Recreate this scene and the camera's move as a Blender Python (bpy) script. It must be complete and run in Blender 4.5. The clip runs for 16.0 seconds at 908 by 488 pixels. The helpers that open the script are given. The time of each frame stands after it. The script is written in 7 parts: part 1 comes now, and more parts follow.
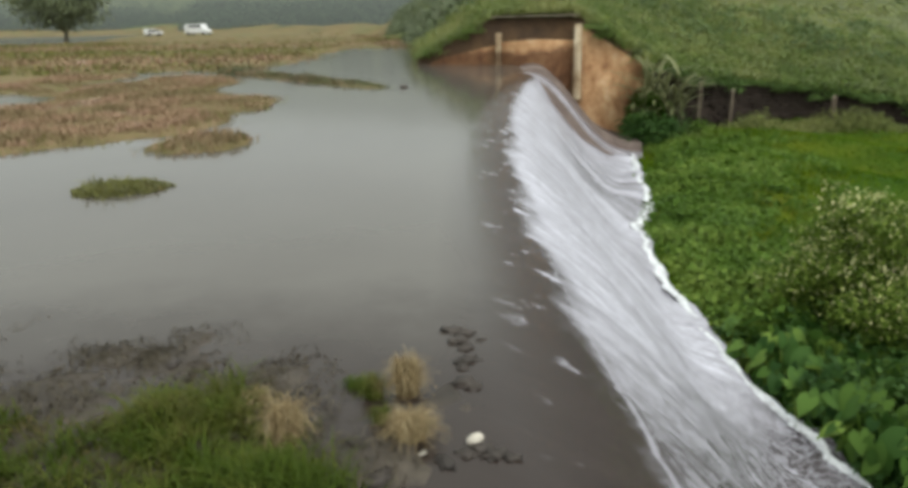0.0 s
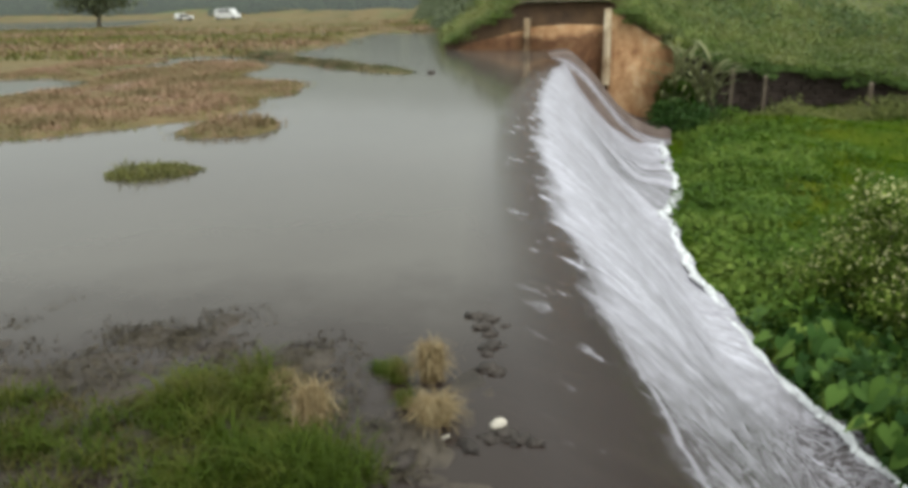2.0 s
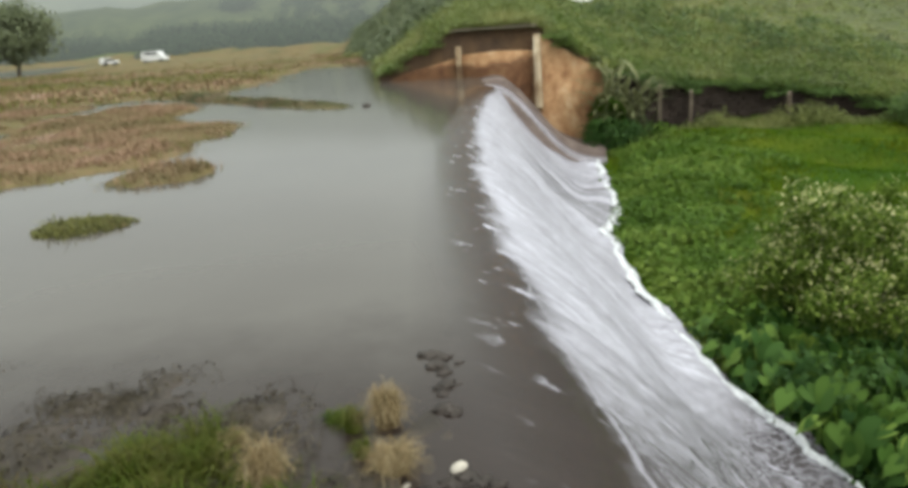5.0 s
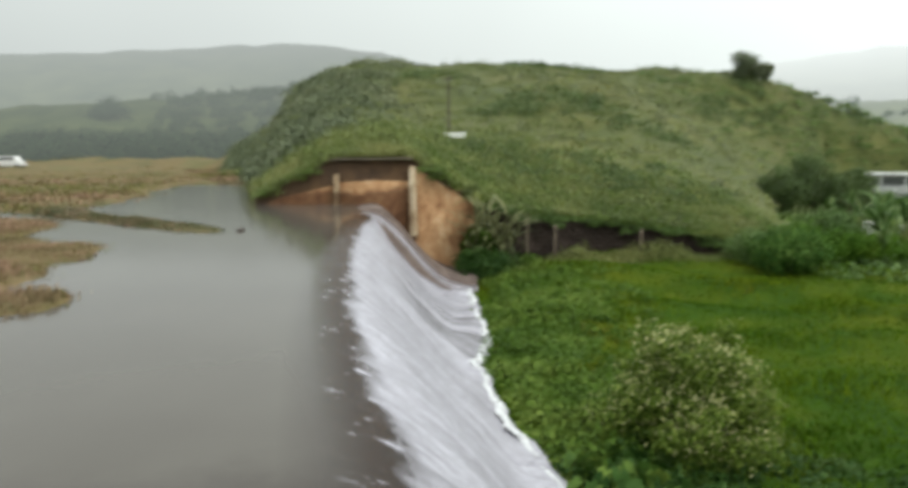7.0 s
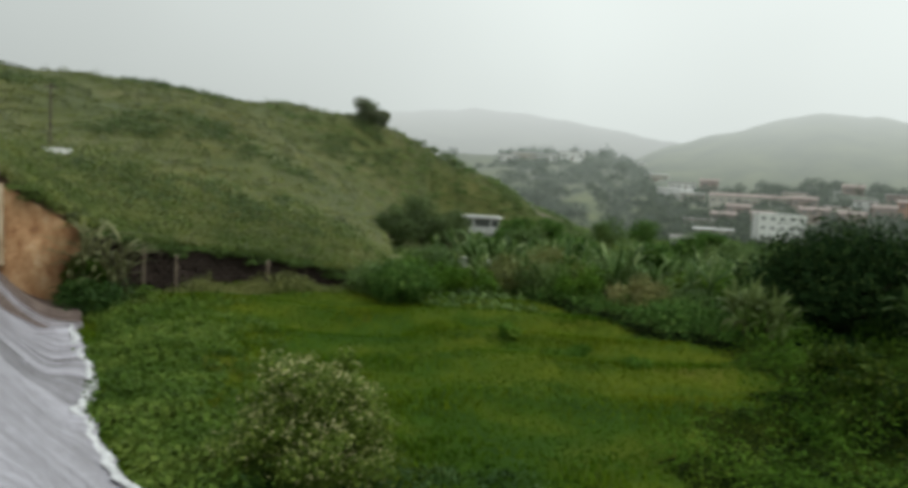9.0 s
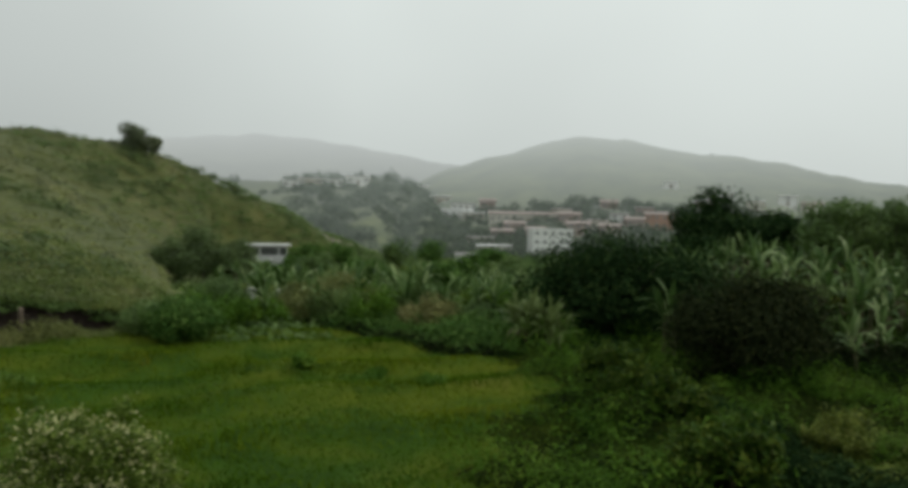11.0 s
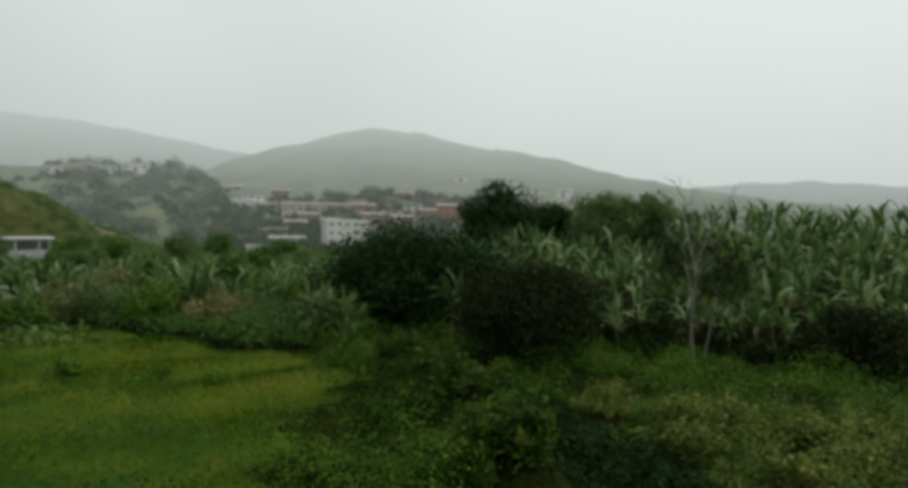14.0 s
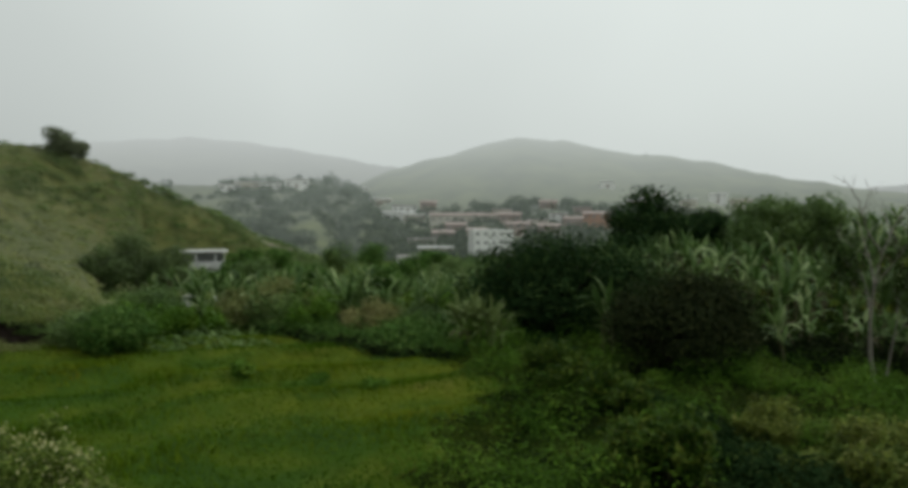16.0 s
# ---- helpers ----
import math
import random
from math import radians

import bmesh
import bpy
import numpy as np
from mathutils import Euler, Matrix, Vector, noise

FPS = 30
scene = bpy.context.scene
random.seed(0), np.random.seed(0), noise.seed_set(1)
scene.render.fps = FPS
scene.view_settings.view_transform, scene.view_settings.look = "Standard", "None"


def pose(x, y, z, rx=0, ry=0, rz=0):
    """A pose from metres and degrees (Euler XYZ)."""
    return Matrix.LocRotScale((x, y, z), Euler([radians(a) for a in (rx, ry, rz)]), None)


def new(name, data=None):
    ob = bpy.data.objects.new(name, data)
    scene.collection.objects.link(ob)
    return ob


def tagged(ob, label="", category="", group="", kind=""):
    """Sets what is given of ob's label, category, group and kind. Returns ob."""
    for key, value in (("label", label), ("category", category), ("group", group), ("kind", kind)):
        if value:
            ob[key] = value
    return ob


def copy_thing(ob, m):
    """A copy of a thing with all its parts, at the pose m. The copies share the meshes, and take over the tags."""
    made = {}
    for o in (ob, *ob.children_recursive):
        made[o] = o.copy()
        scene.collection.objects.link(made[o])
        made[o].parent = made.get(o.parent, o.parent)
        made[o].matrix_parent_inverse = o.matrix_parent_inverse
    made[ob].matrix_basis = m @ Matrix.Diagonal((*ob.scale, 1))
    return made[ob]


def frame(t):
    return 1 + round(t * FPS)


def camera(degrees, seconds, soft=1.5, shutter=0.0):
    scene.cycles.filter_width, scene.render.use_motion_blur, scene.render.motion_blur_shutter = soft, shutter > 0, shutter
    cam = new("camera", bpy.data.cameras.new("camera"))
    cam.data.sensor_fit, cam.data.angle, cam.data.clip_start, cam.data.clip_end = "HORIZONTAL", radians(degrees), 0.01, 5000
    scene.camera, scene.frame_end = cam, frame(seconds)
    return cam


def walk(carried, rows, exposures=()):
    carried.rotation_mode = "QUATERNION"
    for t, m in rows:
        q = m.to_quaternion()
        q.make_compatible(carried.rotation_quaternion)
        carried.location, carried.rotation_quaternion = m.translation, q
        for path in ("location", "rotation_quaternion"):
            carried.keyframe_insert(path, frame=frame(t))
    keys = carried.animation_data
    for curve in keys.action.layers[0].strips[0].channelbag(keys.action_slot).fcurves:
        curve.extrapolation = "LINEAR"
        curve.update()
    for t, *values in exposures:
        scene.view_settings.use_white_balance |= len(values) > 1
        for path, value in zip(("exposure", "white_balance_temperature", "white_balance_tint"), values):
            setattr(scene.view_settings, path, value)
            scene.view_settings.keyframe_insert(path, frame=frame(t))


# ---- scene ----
cam = camera(65.07, 16.0, soft=4.2, shutter=0.4)
PATH = [
    (0, 0, 0, 3, 72.2, 1.43, -0.46),
    (0.5, 0.003, 0.004, 2.999, 71.8, 1.6, 0.1),
    (1, 0.001, 0.006, 2.998, 71.38, 1.31, 0.37),
    (1.5, 0.002, -0.003, 2.998, 71.16, 1.3, 1.48),
    (2, 0.001, -0.026, 3.01, 71.13, 1.47, 1.7),
    (2.5, -0.014, 0.036, 2.973, 69.87, 1.73, 1.53),
    (3, -0.01, 0.047, 2.987, 68.45, 1.42, 1.2),
    (5.5, 0.015, 0.07, 3.18, 74.3, 4.13, -4.59),
    (6, 0.013, -0.007, 3.31, 75, 3.28, -5.43),
    (6.5, 0.031, -0.049, 3.467, 75.18, 2.81, -8.12),
    (7, 0.026, -0.188, 3.603, 82.14, 0.73, -13.22),
    (7.5, -0.007, -0.212, 3.596, 83.32, -1.22, -20.8),
    (8, -0.006, -0.24, 3.59, 83.8, -2.17, -27.82),
    (8.5, -0.01, -0.264, 3.601, 84.63, -3.22, -35.53),
    (9, -0.002, -0.253, 3.606, 85.37, -3.41, -42.35),
    (9.5, -0.008, -0.274, 3.624, 86.65, -2.78, -47.88),
    (10, -0.023, -0.256, 3.626, 87.65, -1.94, -52.32),
    (12.5, 0.025, -0.417, 3.633, 87.38, -1.93, -69.29),
    (13, 0.001, -0.455, 3.648, 87.55, -2.06, -72.87),
    (13.5, 0.011, -0.472, 3.656, 87.64, -1.46, -74.41),
    (14, 0.003, -0.473, 3.646, 87.63, -1.31, -75.65),
    (14.5, -0.015, -0.474, 3.641, 87.91, -1.17, -74.34),
    (15, -0.002, -0.439, 3.638, 87.97, -1.11, -71.44),
    (15.5, 0.008, -0.417, 3.642, 87.89, -1.68, -67.79),
    (16, -0.038, -0.389, 3.66, 88.2, -0.24, -64.01),
]
EXPOSURES = [(0.0, 0.88), (3.0, 0.94), (5.5, 1.02), (6.5, 1.02), (7.0, 0.84), (7.5, 0.62), (8.0, 0.50), (9.0, 0.28), (9.5, 0.06), (10.0, -0.03), (12.5, -0.02), (16.0, -0.02)]
walk(cam, [(t, pose(x, y, z, a, b, c)) for t, x, y, z, a, b, c in PATH], EXPOSURES)

# ---- sky and light: a low, bright overcast with mist ----
world = bpy.data.worlds.new("overcast")
scene.world = world
world.use_nodes = True
wn, wl = world.node_tree.nodes, world.node_tree.links
wn.clear()
sky = wn.new("ShaderNodeTexSky")
sky.sky_type, sky.sun_disc = "NISHITA", False
sky.sun_elevation, sky.sun_rotation = radians(52), radians(145)
sky.dust_density, sky.air_density = 6.0, 1.0
grey = wn.new("ShaderNodeHueSaturation")
grey.inputs["Saturation"].default_value, grey.inputs["Value"].default_value = 0.15, 0.10
cloud_at = wn.new("ShaderNodeTexCoord")
cloud = wn.new("ShaderNodeTexNoise")
cloud.inputs["Scale"].default_value, cloud.inputs["Detail"].default_value = 1.6, 3.0
cloud_ramp = wn.new("ShaderNodeValToRGB")
cloud_ramp.color_ramp.elements[0].position, cloud_ramp.color_ramp.elements[0].color = 0.3, (0.89, 0.965, 0.93, 1)
cloud_ramp.color_ramp.elements[1].position, cloud_ramp.color_ramp.elements[1].color = 0.7, (1.0, 1.085, 1.045, 1)
# an overcast sky is brighter towards the zenith
height = wn.new("ShaderNodeSeparateXYZ")
rise = wn.new("ShaderNodeMapRange")
for key, val in (("From Min", 0.0), ("From Max", 1.0), ("To Min", 0.60), ("To Max", 1.12)):
    rise.inputs[key].default_value = val
# and darker over the hills beyond the lake
sunward = wn.new("ShaderNodeVectorMath")
sunward.operation = "DOT_PRODUCT"
sunward.inputs[1].default_value = (math.sin(radians(-30)), math.cos(radians(-30)), 0.0)
glow = wn.new("ShaderNodeMapRange")
for key, val in (("From Min", 0.15), ("From Max", 1.0), ("To Min", 1.10), ("To Max", 0.58)):
    glow.inputs[key].default_value = val
lit = wn.new("ShaderNodeMath")
lit.operation = "MULTIPLY"
overcast = wn.new("ShaderNodeMix")
overcast.data_type, overcast.blend_type = "RGBA", "MULTIPLY"
overcast.inputs[0].default_value = 1.0
sky_mix = wn.new("ShaderNodeMix")
sky_mix.data_type = "RGBA"
sky_mix.inputs[0].default_value = 0.85
back = wn.new("ShaderNodeBackground")
back.inputs["Strength"].default_value = 1.0
world_out = wn.new("ShaderNodeOutputWorld")
wl.new(cloud_at.outputs["Generated"], cloud.inputs["Vector"])
wl.new(cloud.outputs["Fac"], cloud_ramp.inputs["Fac"])
wl.new(sky.outputs["Color"], grey.inputs["Color"])
wl.new(grey.outputs["Color"], sky_mix.inputs["A"])
wl.new(cloud_at.outputs["Generated"], height.inputs["Vector"])
wl.new(height.outputs["Z"], rise.inputs["Value"])
wl.new(cloud_ramp.outputs["Color"], overcast.inputs["A"])
wl.new(cloud_at.outputs["Generated"], sunward.inputs[0])
wl.new(sunward.outputs["Value"], glow.inputs["Value"])
wl.new(rise.outputs["Result"], lit.inputs[0])
wl.new(glow.outputs["Result"], lit.inputs[1])
wl.new(lit.outputs["Value"], overcast.inputs["B"])
wl.new(overcast.outputs["Result"], sky_mix.inputs["B"])
wl.new(sky_mix.outputs["Result"], back.inputs["Color"])
wl.new(back.outputs["Background"], world_out.inputs["Surface"])

sun_data = bpy.data.lights.new("sun", "SUN")
sun_data.energy, sun_data.angle, sun_data.color = 0.75, radians(40), (1.0, 0.97, 0.92)
sun = new("sun", sun_data)
sun.rotation_euler = (radians(38), 0, radians(35))


# ---- materials ----
def material(name, rough=0.8, spec=0.3):
    m = bpy.data.materials.new(name)
    m.use_nodes = True
    b = m.node_tree.nodes["Principled BSDF"]
    b.inputs["Roughness"].default_value = rough
    b.inputs["Specular IOR Level"].default_value = spec
    return m, m.node_tree.nodes, m.node_tree.links, b


def ramp_node(n, stops):
    r = n.new("ShaderNodeValToRGB")
    e = r.color_ramp.elements
    while len(e) < len(stops):
        e.new(0.5)
    for el, (p, c) in zip(e, stops):
        el.position, el.color = p, (*c, 1)
    return r


def noise_node(n, l, scale, detail=4, rough=0.6, vec=None):
    t = n.new("ShaderNodeTexNoise")
    t.inputs["Scale"].default_value, t.inputs["Detail"].default_value, t.inputs["Roughness"].default_value = scale, detail, rough
    if vec is None:
        g = n.new("ShaderNodeNewGeometry")
        vec = g.outputs["Position"]
    l.new(vec, t.inputs["Vector"])
    return t


def mix_node(n, l, fac, a, b, mode="MIX"):
    x = n.new("ShaderNodeMix")
    x.data_type, x.blend_type = "RGBA", mode
    for val, sock in ((fac, x.inputs[0]), (a, x.inputs["A"]), (b, x.inputs["B"])):
        if isinstance(val, (int, float)):
            sock.default_value = val
        elif isinstance(val, tuple):
            sock.default_value = (*val, 1)
        else:
            l.new(val, sock)
    return x.outputs["Result"]


def bump_node(n, l, height, b, strength=0.4, distance=0.05):
    p = n.new("ShaderNodeBump")
    p.inputs["Strength"].default_value, p.inputs["Distance"].default_value = strength, distance
    l.new(height, p.inputs["Height"])
    l.new(p.outputs["Normal"], b.inputs["Normal"])


def rough_surface(name, stops, coarse=0.6, fine=14.0, rough=0.85, bump=0.5, depth=0.03, spec=0.3, sheen=0.0):
    """Two scales of variation: a coarse mottling of colours and a fine grain, with relief."""
    m, n, l, b = material(name, rough, spec)
    a = noise_node(n, l, coarse, 5)
    g = noise_node(n, l, fine, 6, 0.7)
    r = ramp_node(n, stops)
    l.new(a.outputs["Fac"], r.inputs["Fac"])
    gr = ramp_node(n, [(0.25, (0.55, 0.55, 0.55)), (0.75, (1.25, 1.25, 1.25))])
    l.new(g.outputs["Fac"], gr.inputs["Fac"])
    l.new(mix_node(n, l, 1.0, r.outputs["Color"], gr.outputs["Color"], "MULTIPLY"), b.inputs["Base Color"])
    bump_node(n, l, g.outputs["Fac"], b, bump, depth)
    b.inputs["Sheen Weight"].default_value = sheen
    return m


def leaf_material(name, stops, rough=0.55, through_light=0.25, spec=0.08, patch=0.0, sheen=0.0, single=False):
    """Leaves: each one its own shade, with some light coming through, and patches over the ground."""
    m, n, l, b = material(name, rough, spec)
    g = n.new("ShaderNodeNewGeometry")
    r = ramp_node(n, stops)
    if patch:
        p = noise_node(n, l, patch, 3)
        mm = n.new("ShaderNodeMath")
        mm.operation = "MULTIPLY_ADD"
        l.new(g.outputs["Random Per Island"], mm.inputs[0])
        mm.inputs[1].default_value = 0.26
        ms = n.new("ShaderNodeMapRange")
        ms.inputs["From Min"].default_value, ms.inputs["From Max"].default_value = 0.3, 0.7
        ms.inputs["To Max"].default_value = 0.74
        l.new(p.outputs["Fac"], ms.inputs["Value"])
        l.new(ms.outputs["Result"], mm.inputs[2])
        l.new(mm.outputs["Value"], r.inputs["Fac"])
    elif single:
        # leaves that are objects of their own
        o = n.new("ShaderNodeObjectInfo")
        both = n.new("ShaderNodeMath")
        both.operation = "ADD"
        l.new(g.outputs["Random Per Island"], both.inputs[0])
        l.new(o.outputs["Random"], both.inputs[1])
        wrap = n.new("ShaderNodeMath")
        wrap.operation = "FRACT"
        l.new(both.outputs["Value"], wrap.inputs[0])
        l.new(wrap.outputs["Value"], r.inputs["Fac"])
    else:
        l.new(g.outputs["Random Per Island"], r.inputs["Fac"])
    l.new(r.outputs["Color"], b.inputs["Base Color"])
    b.inputs["Sheen Weight"].default_value = sheen
    t = n.new("ShaderNodeBsdfTranslucent")
    l.new(r.outputs["Color"], t.inputs["Color"])
    x = n.new("ShaderNodeMixShader")
    x.inputs[0].default_value = through_light
    l.new(b.outputs["BSDF"], x.inputs[1])
    l.new(t.outputs["BSDF"], x.inputs[2])
    l.new(x.outputs["Shader"], n["Material Output"].inputs["Surface"])
    return m


def plain(name, color, rough=0.7, var=0.25, scale=6.0, metal=0.0, bump=0.15):
    m, n, l, b = material(name, rough)
    a = noise_node(n, l, scale, 5)
    lo, hi = tuple(c * (1 - var) for c in color), tuple(min(1, c * (1 + var * 0.6)) for c in color)
    r = ramp_node(n, [(0.3, lo), (0.7, hi)])
    l.new(a.outputs["Fac"], r.inputs["Fac"])
    l.new(r.outputs["Color"], b.inputs["Base Color"])
    b.inputs["Metallic"].default_value = metal
    bump_node(n, l, a.outputs["Fac"], b, bump, 0.02)
    return m


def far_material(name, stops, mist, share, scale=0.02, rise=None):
    """A hill or wood so far off that it is part of the misty backdrop: its haze is emission mixed into the surface."""
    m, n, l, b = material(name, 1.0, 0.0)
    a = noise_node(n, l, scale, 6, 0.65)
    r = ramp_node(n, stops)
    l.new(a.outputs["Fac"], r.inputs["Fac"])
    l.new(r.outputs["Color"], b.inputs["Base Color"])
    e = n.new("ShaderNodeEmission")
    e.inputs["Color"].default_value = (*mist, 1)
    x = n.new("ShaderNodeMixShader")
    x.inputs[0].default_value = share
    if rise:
        # the painted haze gets denser upwards
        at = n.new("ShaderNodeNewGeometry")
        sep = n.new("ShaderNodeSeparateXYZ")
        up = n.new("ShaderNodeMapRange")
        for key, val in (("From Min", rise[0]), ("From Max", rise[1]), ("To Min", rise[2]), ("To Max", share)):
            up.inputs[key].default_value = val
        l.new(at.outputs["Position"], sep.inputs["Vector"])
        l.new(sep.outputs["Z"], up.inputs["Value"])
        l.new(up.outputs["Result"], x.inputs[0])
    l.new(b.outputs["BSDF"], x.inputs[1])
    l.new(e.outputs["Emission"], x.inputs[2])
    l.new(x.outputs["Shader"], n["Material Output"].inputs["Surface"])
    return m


M_FIELD = rough_surface("pasture", [(0.30, (0.01272, 0.03645, 0.004955)), (0.45, (0.03268, 0.06901, 0.006607)), (0.6, (0.07721, 0.1006, 0.008259)), (0.75, (0.09534, 0.08635, 0.01652))], 0.11, 5.0, 0.95, 0.8, 0.08, 0.05)
M_GRASS = leaf_material("grass_blades", [(0.0, (0.01587, 0.04666, 0.004757)), (0.35, (0.0441, 0.0969, 0.004757)), (0.65, (0.08826, 0.1364, 0.006342)), (0.88, (0.1323, 0.1571, 0.009517)), (1.0, (0.1367, 0.1211, 0.02219))], 0.7, 0.3, 0.04, patch=0.13)
M_WEED = leaf_material("weed_leaves", [(0.0, (0.03201, 0.07071, 0.00858)), (0.5, (0.08179, 0.1433, 0.02002)), (1.0, (0.1868, 0.2498, 0.05005))], 0.5, 0.3, patch=0.4)
M_TARO = leaf_material("broad_leaf", [(0.0, (0.0198, 0.0525, 0.012)), (0.5, (0.0495, 0.105, 0.02)), (0.85, (0.0935, 0.1628, 0.03)), (1.0, (0.209, 0.2835, 0.055))], 0.45, 0.3, single=True)
M_BUSHLEAF = leaf_material("bush_leaves", [(0.0, (0.02926, 0.05657, 0.005984)), (0.6, (0.1003, 0.1543, 0.02244)), (1.0, (0.2341, 0.2983, 0.05984))], 0.5, 0.3)
M_BLOSSOM = leaf_material("cream_blossom", [(0.0, (0.2985, 0.3044, 0.1242)), (1.0, (0.551, 0.5186, 0.2822))], 0.7, 0.3)
M_DARKLEAF = leaf_material("dark_tree_leaves", [(0.0, (0.009063, 0.02356, 0.00725)), (0.7, (0.01994, 0.0435, 0.01269)), (1.0, (0.0435, 0.0725, 0.01994))], 0.8, 0.15, 0.03)
M_GREENLEAF = leaf_material("green_tree_leaves", [(0.0, (0.0265, 0.07066, 0.01325)), (0.7, (0.06624, 0.1369, 0.02429)), (1.0, (0.1369, 0.2096, 0.04858))], 0.7, 0.2, 0.06)
M_BROWNLEAF = leaf_material("brownish_bush_leaves", [(0.0, (0.009996, 0.01571, 0.005712)), (0.7, (0.01856, 0.0257, 0.008568)), (1.0, (0.03998, 0.04712, 0.01571))], 0.8, 0.15, 0.03)
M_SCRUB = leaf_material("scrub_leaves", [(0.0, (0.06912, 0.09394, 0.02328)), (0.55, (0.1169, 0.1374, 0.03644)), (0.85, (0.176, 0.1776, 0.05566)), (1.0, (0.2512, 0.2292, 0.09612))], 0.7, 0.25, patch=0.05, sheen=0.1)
M_HILL = rough_surface("hill_grass", [(0.3, (0.04562, 0.06183, 0.01279)), (0.5, (0.07193, 0.08522, 0.01847)), (0.7, (0.1053, 0.1044, 0.02699))], 0.09, 2.2, 0.95, 0.6, 0.12, 0.1, sheen=0.1)
M_LIP = leaf_material("bank_grass", [(0.0, (0.08969, 0.1275, 0.02966)), (0.5, (0.1631, 0.1992, 0.05559)), (0.85, (0.2609, 0.2677, 0.09266)), (1.0, (0.3914, 0.3665, 0.1576))], 0.65, 0.3, patch=0.12, sheen=0.2)
M_BANANA = leaf_material("banana_leaf", [(0.0, (0.03179, 0.06708, 0.01445)), (0.45, (0.06811, 0.1238, 0.03096)), (0.8, (0.1362, 0.2064, 0.06708)), (1.0, (0.2724, 0.3406, 0.1548))], 0.5, 0.35, 0.15, single=True)
M_BRIGHTBANANA = leaf_material("young_banana_leaf", [(0.0, (0.06, 0.09775, 0.024)), (1.0, (0.1575, 0.1997, 0.072))], 0.45, 0.35)
M_BANANADRY = leaf_material("dry_banana_leaf", [(0.0, (0.07, 0.06, 0.035)), (1.0, (0.14, 0.12, 0.075))], 0.8, 0.2)
M_STEM = plain("banana_stem", (0.09, 0.085, 0.04), 0.6, 0.4)
M_BARK = plain("bark", (0.10, 0.085, 0.065), 0.9, 0.4, 5.0, bump=0.6)
M_DEADWOOD = plain("dead_wood", (0.16, 0.145, 0.12), 0.9, 0.35, 7.0, bump=0.5)
M_STRAW = leaf_material("straw", [(0.0, (0.15, 0.105, 0.05)), (0.6, (0.27, 0.20, 0.105)), (1.0, (0.38, 0.31, 0.19))], 0.7, 0.25)
M_GREENGRASS = leaf_material("wet_grass", [(0.0, (0.03, 0.0456, 0.0052)), (0.4, (0.052, 0.08075, 0.0091)), (0.75, (0.095, 0.09975, 0.0208)), (1.0, (0.13, 0.09975, 0.052))], 0.5, 0.3, patch=1.3)
M_REED = leaf_material("dry_reeds", [(0.0, (0.09987, 0.09648, 0.0429)), (0.4, (0.2088, 0.1516, 0.0858)), (0.75, (0.3087, 0.1976, 0.1358)), (1.0, (0.345, 0.2573, 0.2146))], 0.75, 0.2, patch=0.3)
M_ISLANDREED = leaf_material("island_reeds", [(0.0, (0.0405, 0.054, 0.027)), (0.6, (0.1013, 0.1148, 0.06)), (1.0, (0.216, 0.189, 0.105))], 0.7, 0.25, patch=0.12)
M_REEDGREEN = leaf_material("green_reeds", [(0.0, (0.072, 0.082, 0.02)), (0.6, (0.14, 0.135, 0.038)), (1.0, (0.22, 0.17, 0.062))], 0.7, 0.25, patch=0.12, sheen=0.1)
M_MUD = rough_surface("mud", [(0.3, (0.0304, 0.024, 0.0184)), (0.5, (0.0528, 0.0408, 0.0312)), (0.7, (0.076, 0.0608, 0.0448))], 1.6, 11.0, 0.6, 0.7, 0.03, 0.3)
M_CLOD = rough_surface("wet_clod", [(0.3, (0.03, 0.024, 0.02)), (0.7, (0.07, 0.055, 0.045))], 2.0, 30.0, 0.6, 0.8, 0.02)
M_STONE = plain("pale_stone", (0.42, 0.38, 0.32), 0.7, 0.3, 12.0)
M_CONCRETE_WET = rough_surface("wet_concrete", [(0.3, (0.085, 0.065, 0.058)), (0.7, (0.15, 0.12, 0.105))], 0.8, 12.0, 0.35, 0.4, 0.02, 0.5)
# kept near-black so that gaps between plants read as shade
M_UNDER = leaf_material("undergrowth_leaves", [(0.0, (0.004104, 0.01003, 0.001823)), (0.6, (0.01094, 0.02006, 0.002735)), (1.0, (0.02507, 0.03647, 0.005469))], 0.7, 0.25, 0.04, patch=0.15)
M_YELLOWSH = leaf_material("yellowish_leaves", [(0.0, (0.02268, 0.04891, 0.008857)), (0.45, (0.07086, 0.1141, 0.01948)), (0.8, (0.163, 0.2036, 0.03898)), (1.0, (0.2551, 0.2852, 0.07973))], 0.6, 0.3, 0.06, patch=0.7)
M_THICKET = leaf_material("thicket_leaves", [(0.0, (0.042, 0.0882, 0.021)), (0.6, (0.0945, 0.1532, 0.0378)), (1.0, (0.189, 0.2477, 0.0756))], 0.6, 0.25, patch=0.06, sheen=0.1)
# pale grey-green: leaf colour with the mist over the hill mixed in
M_PALETHICKET = leaf_material("pale_misted_leaves", [(0.0, (0.09, 0.1113, 0.056)), (0.6, (0.144, 0.1647, 0.084)), (1.0, (0.198, 0.2158, 0.1176))], 0.7, 0.25, patch=0.06, sheen=0.2)
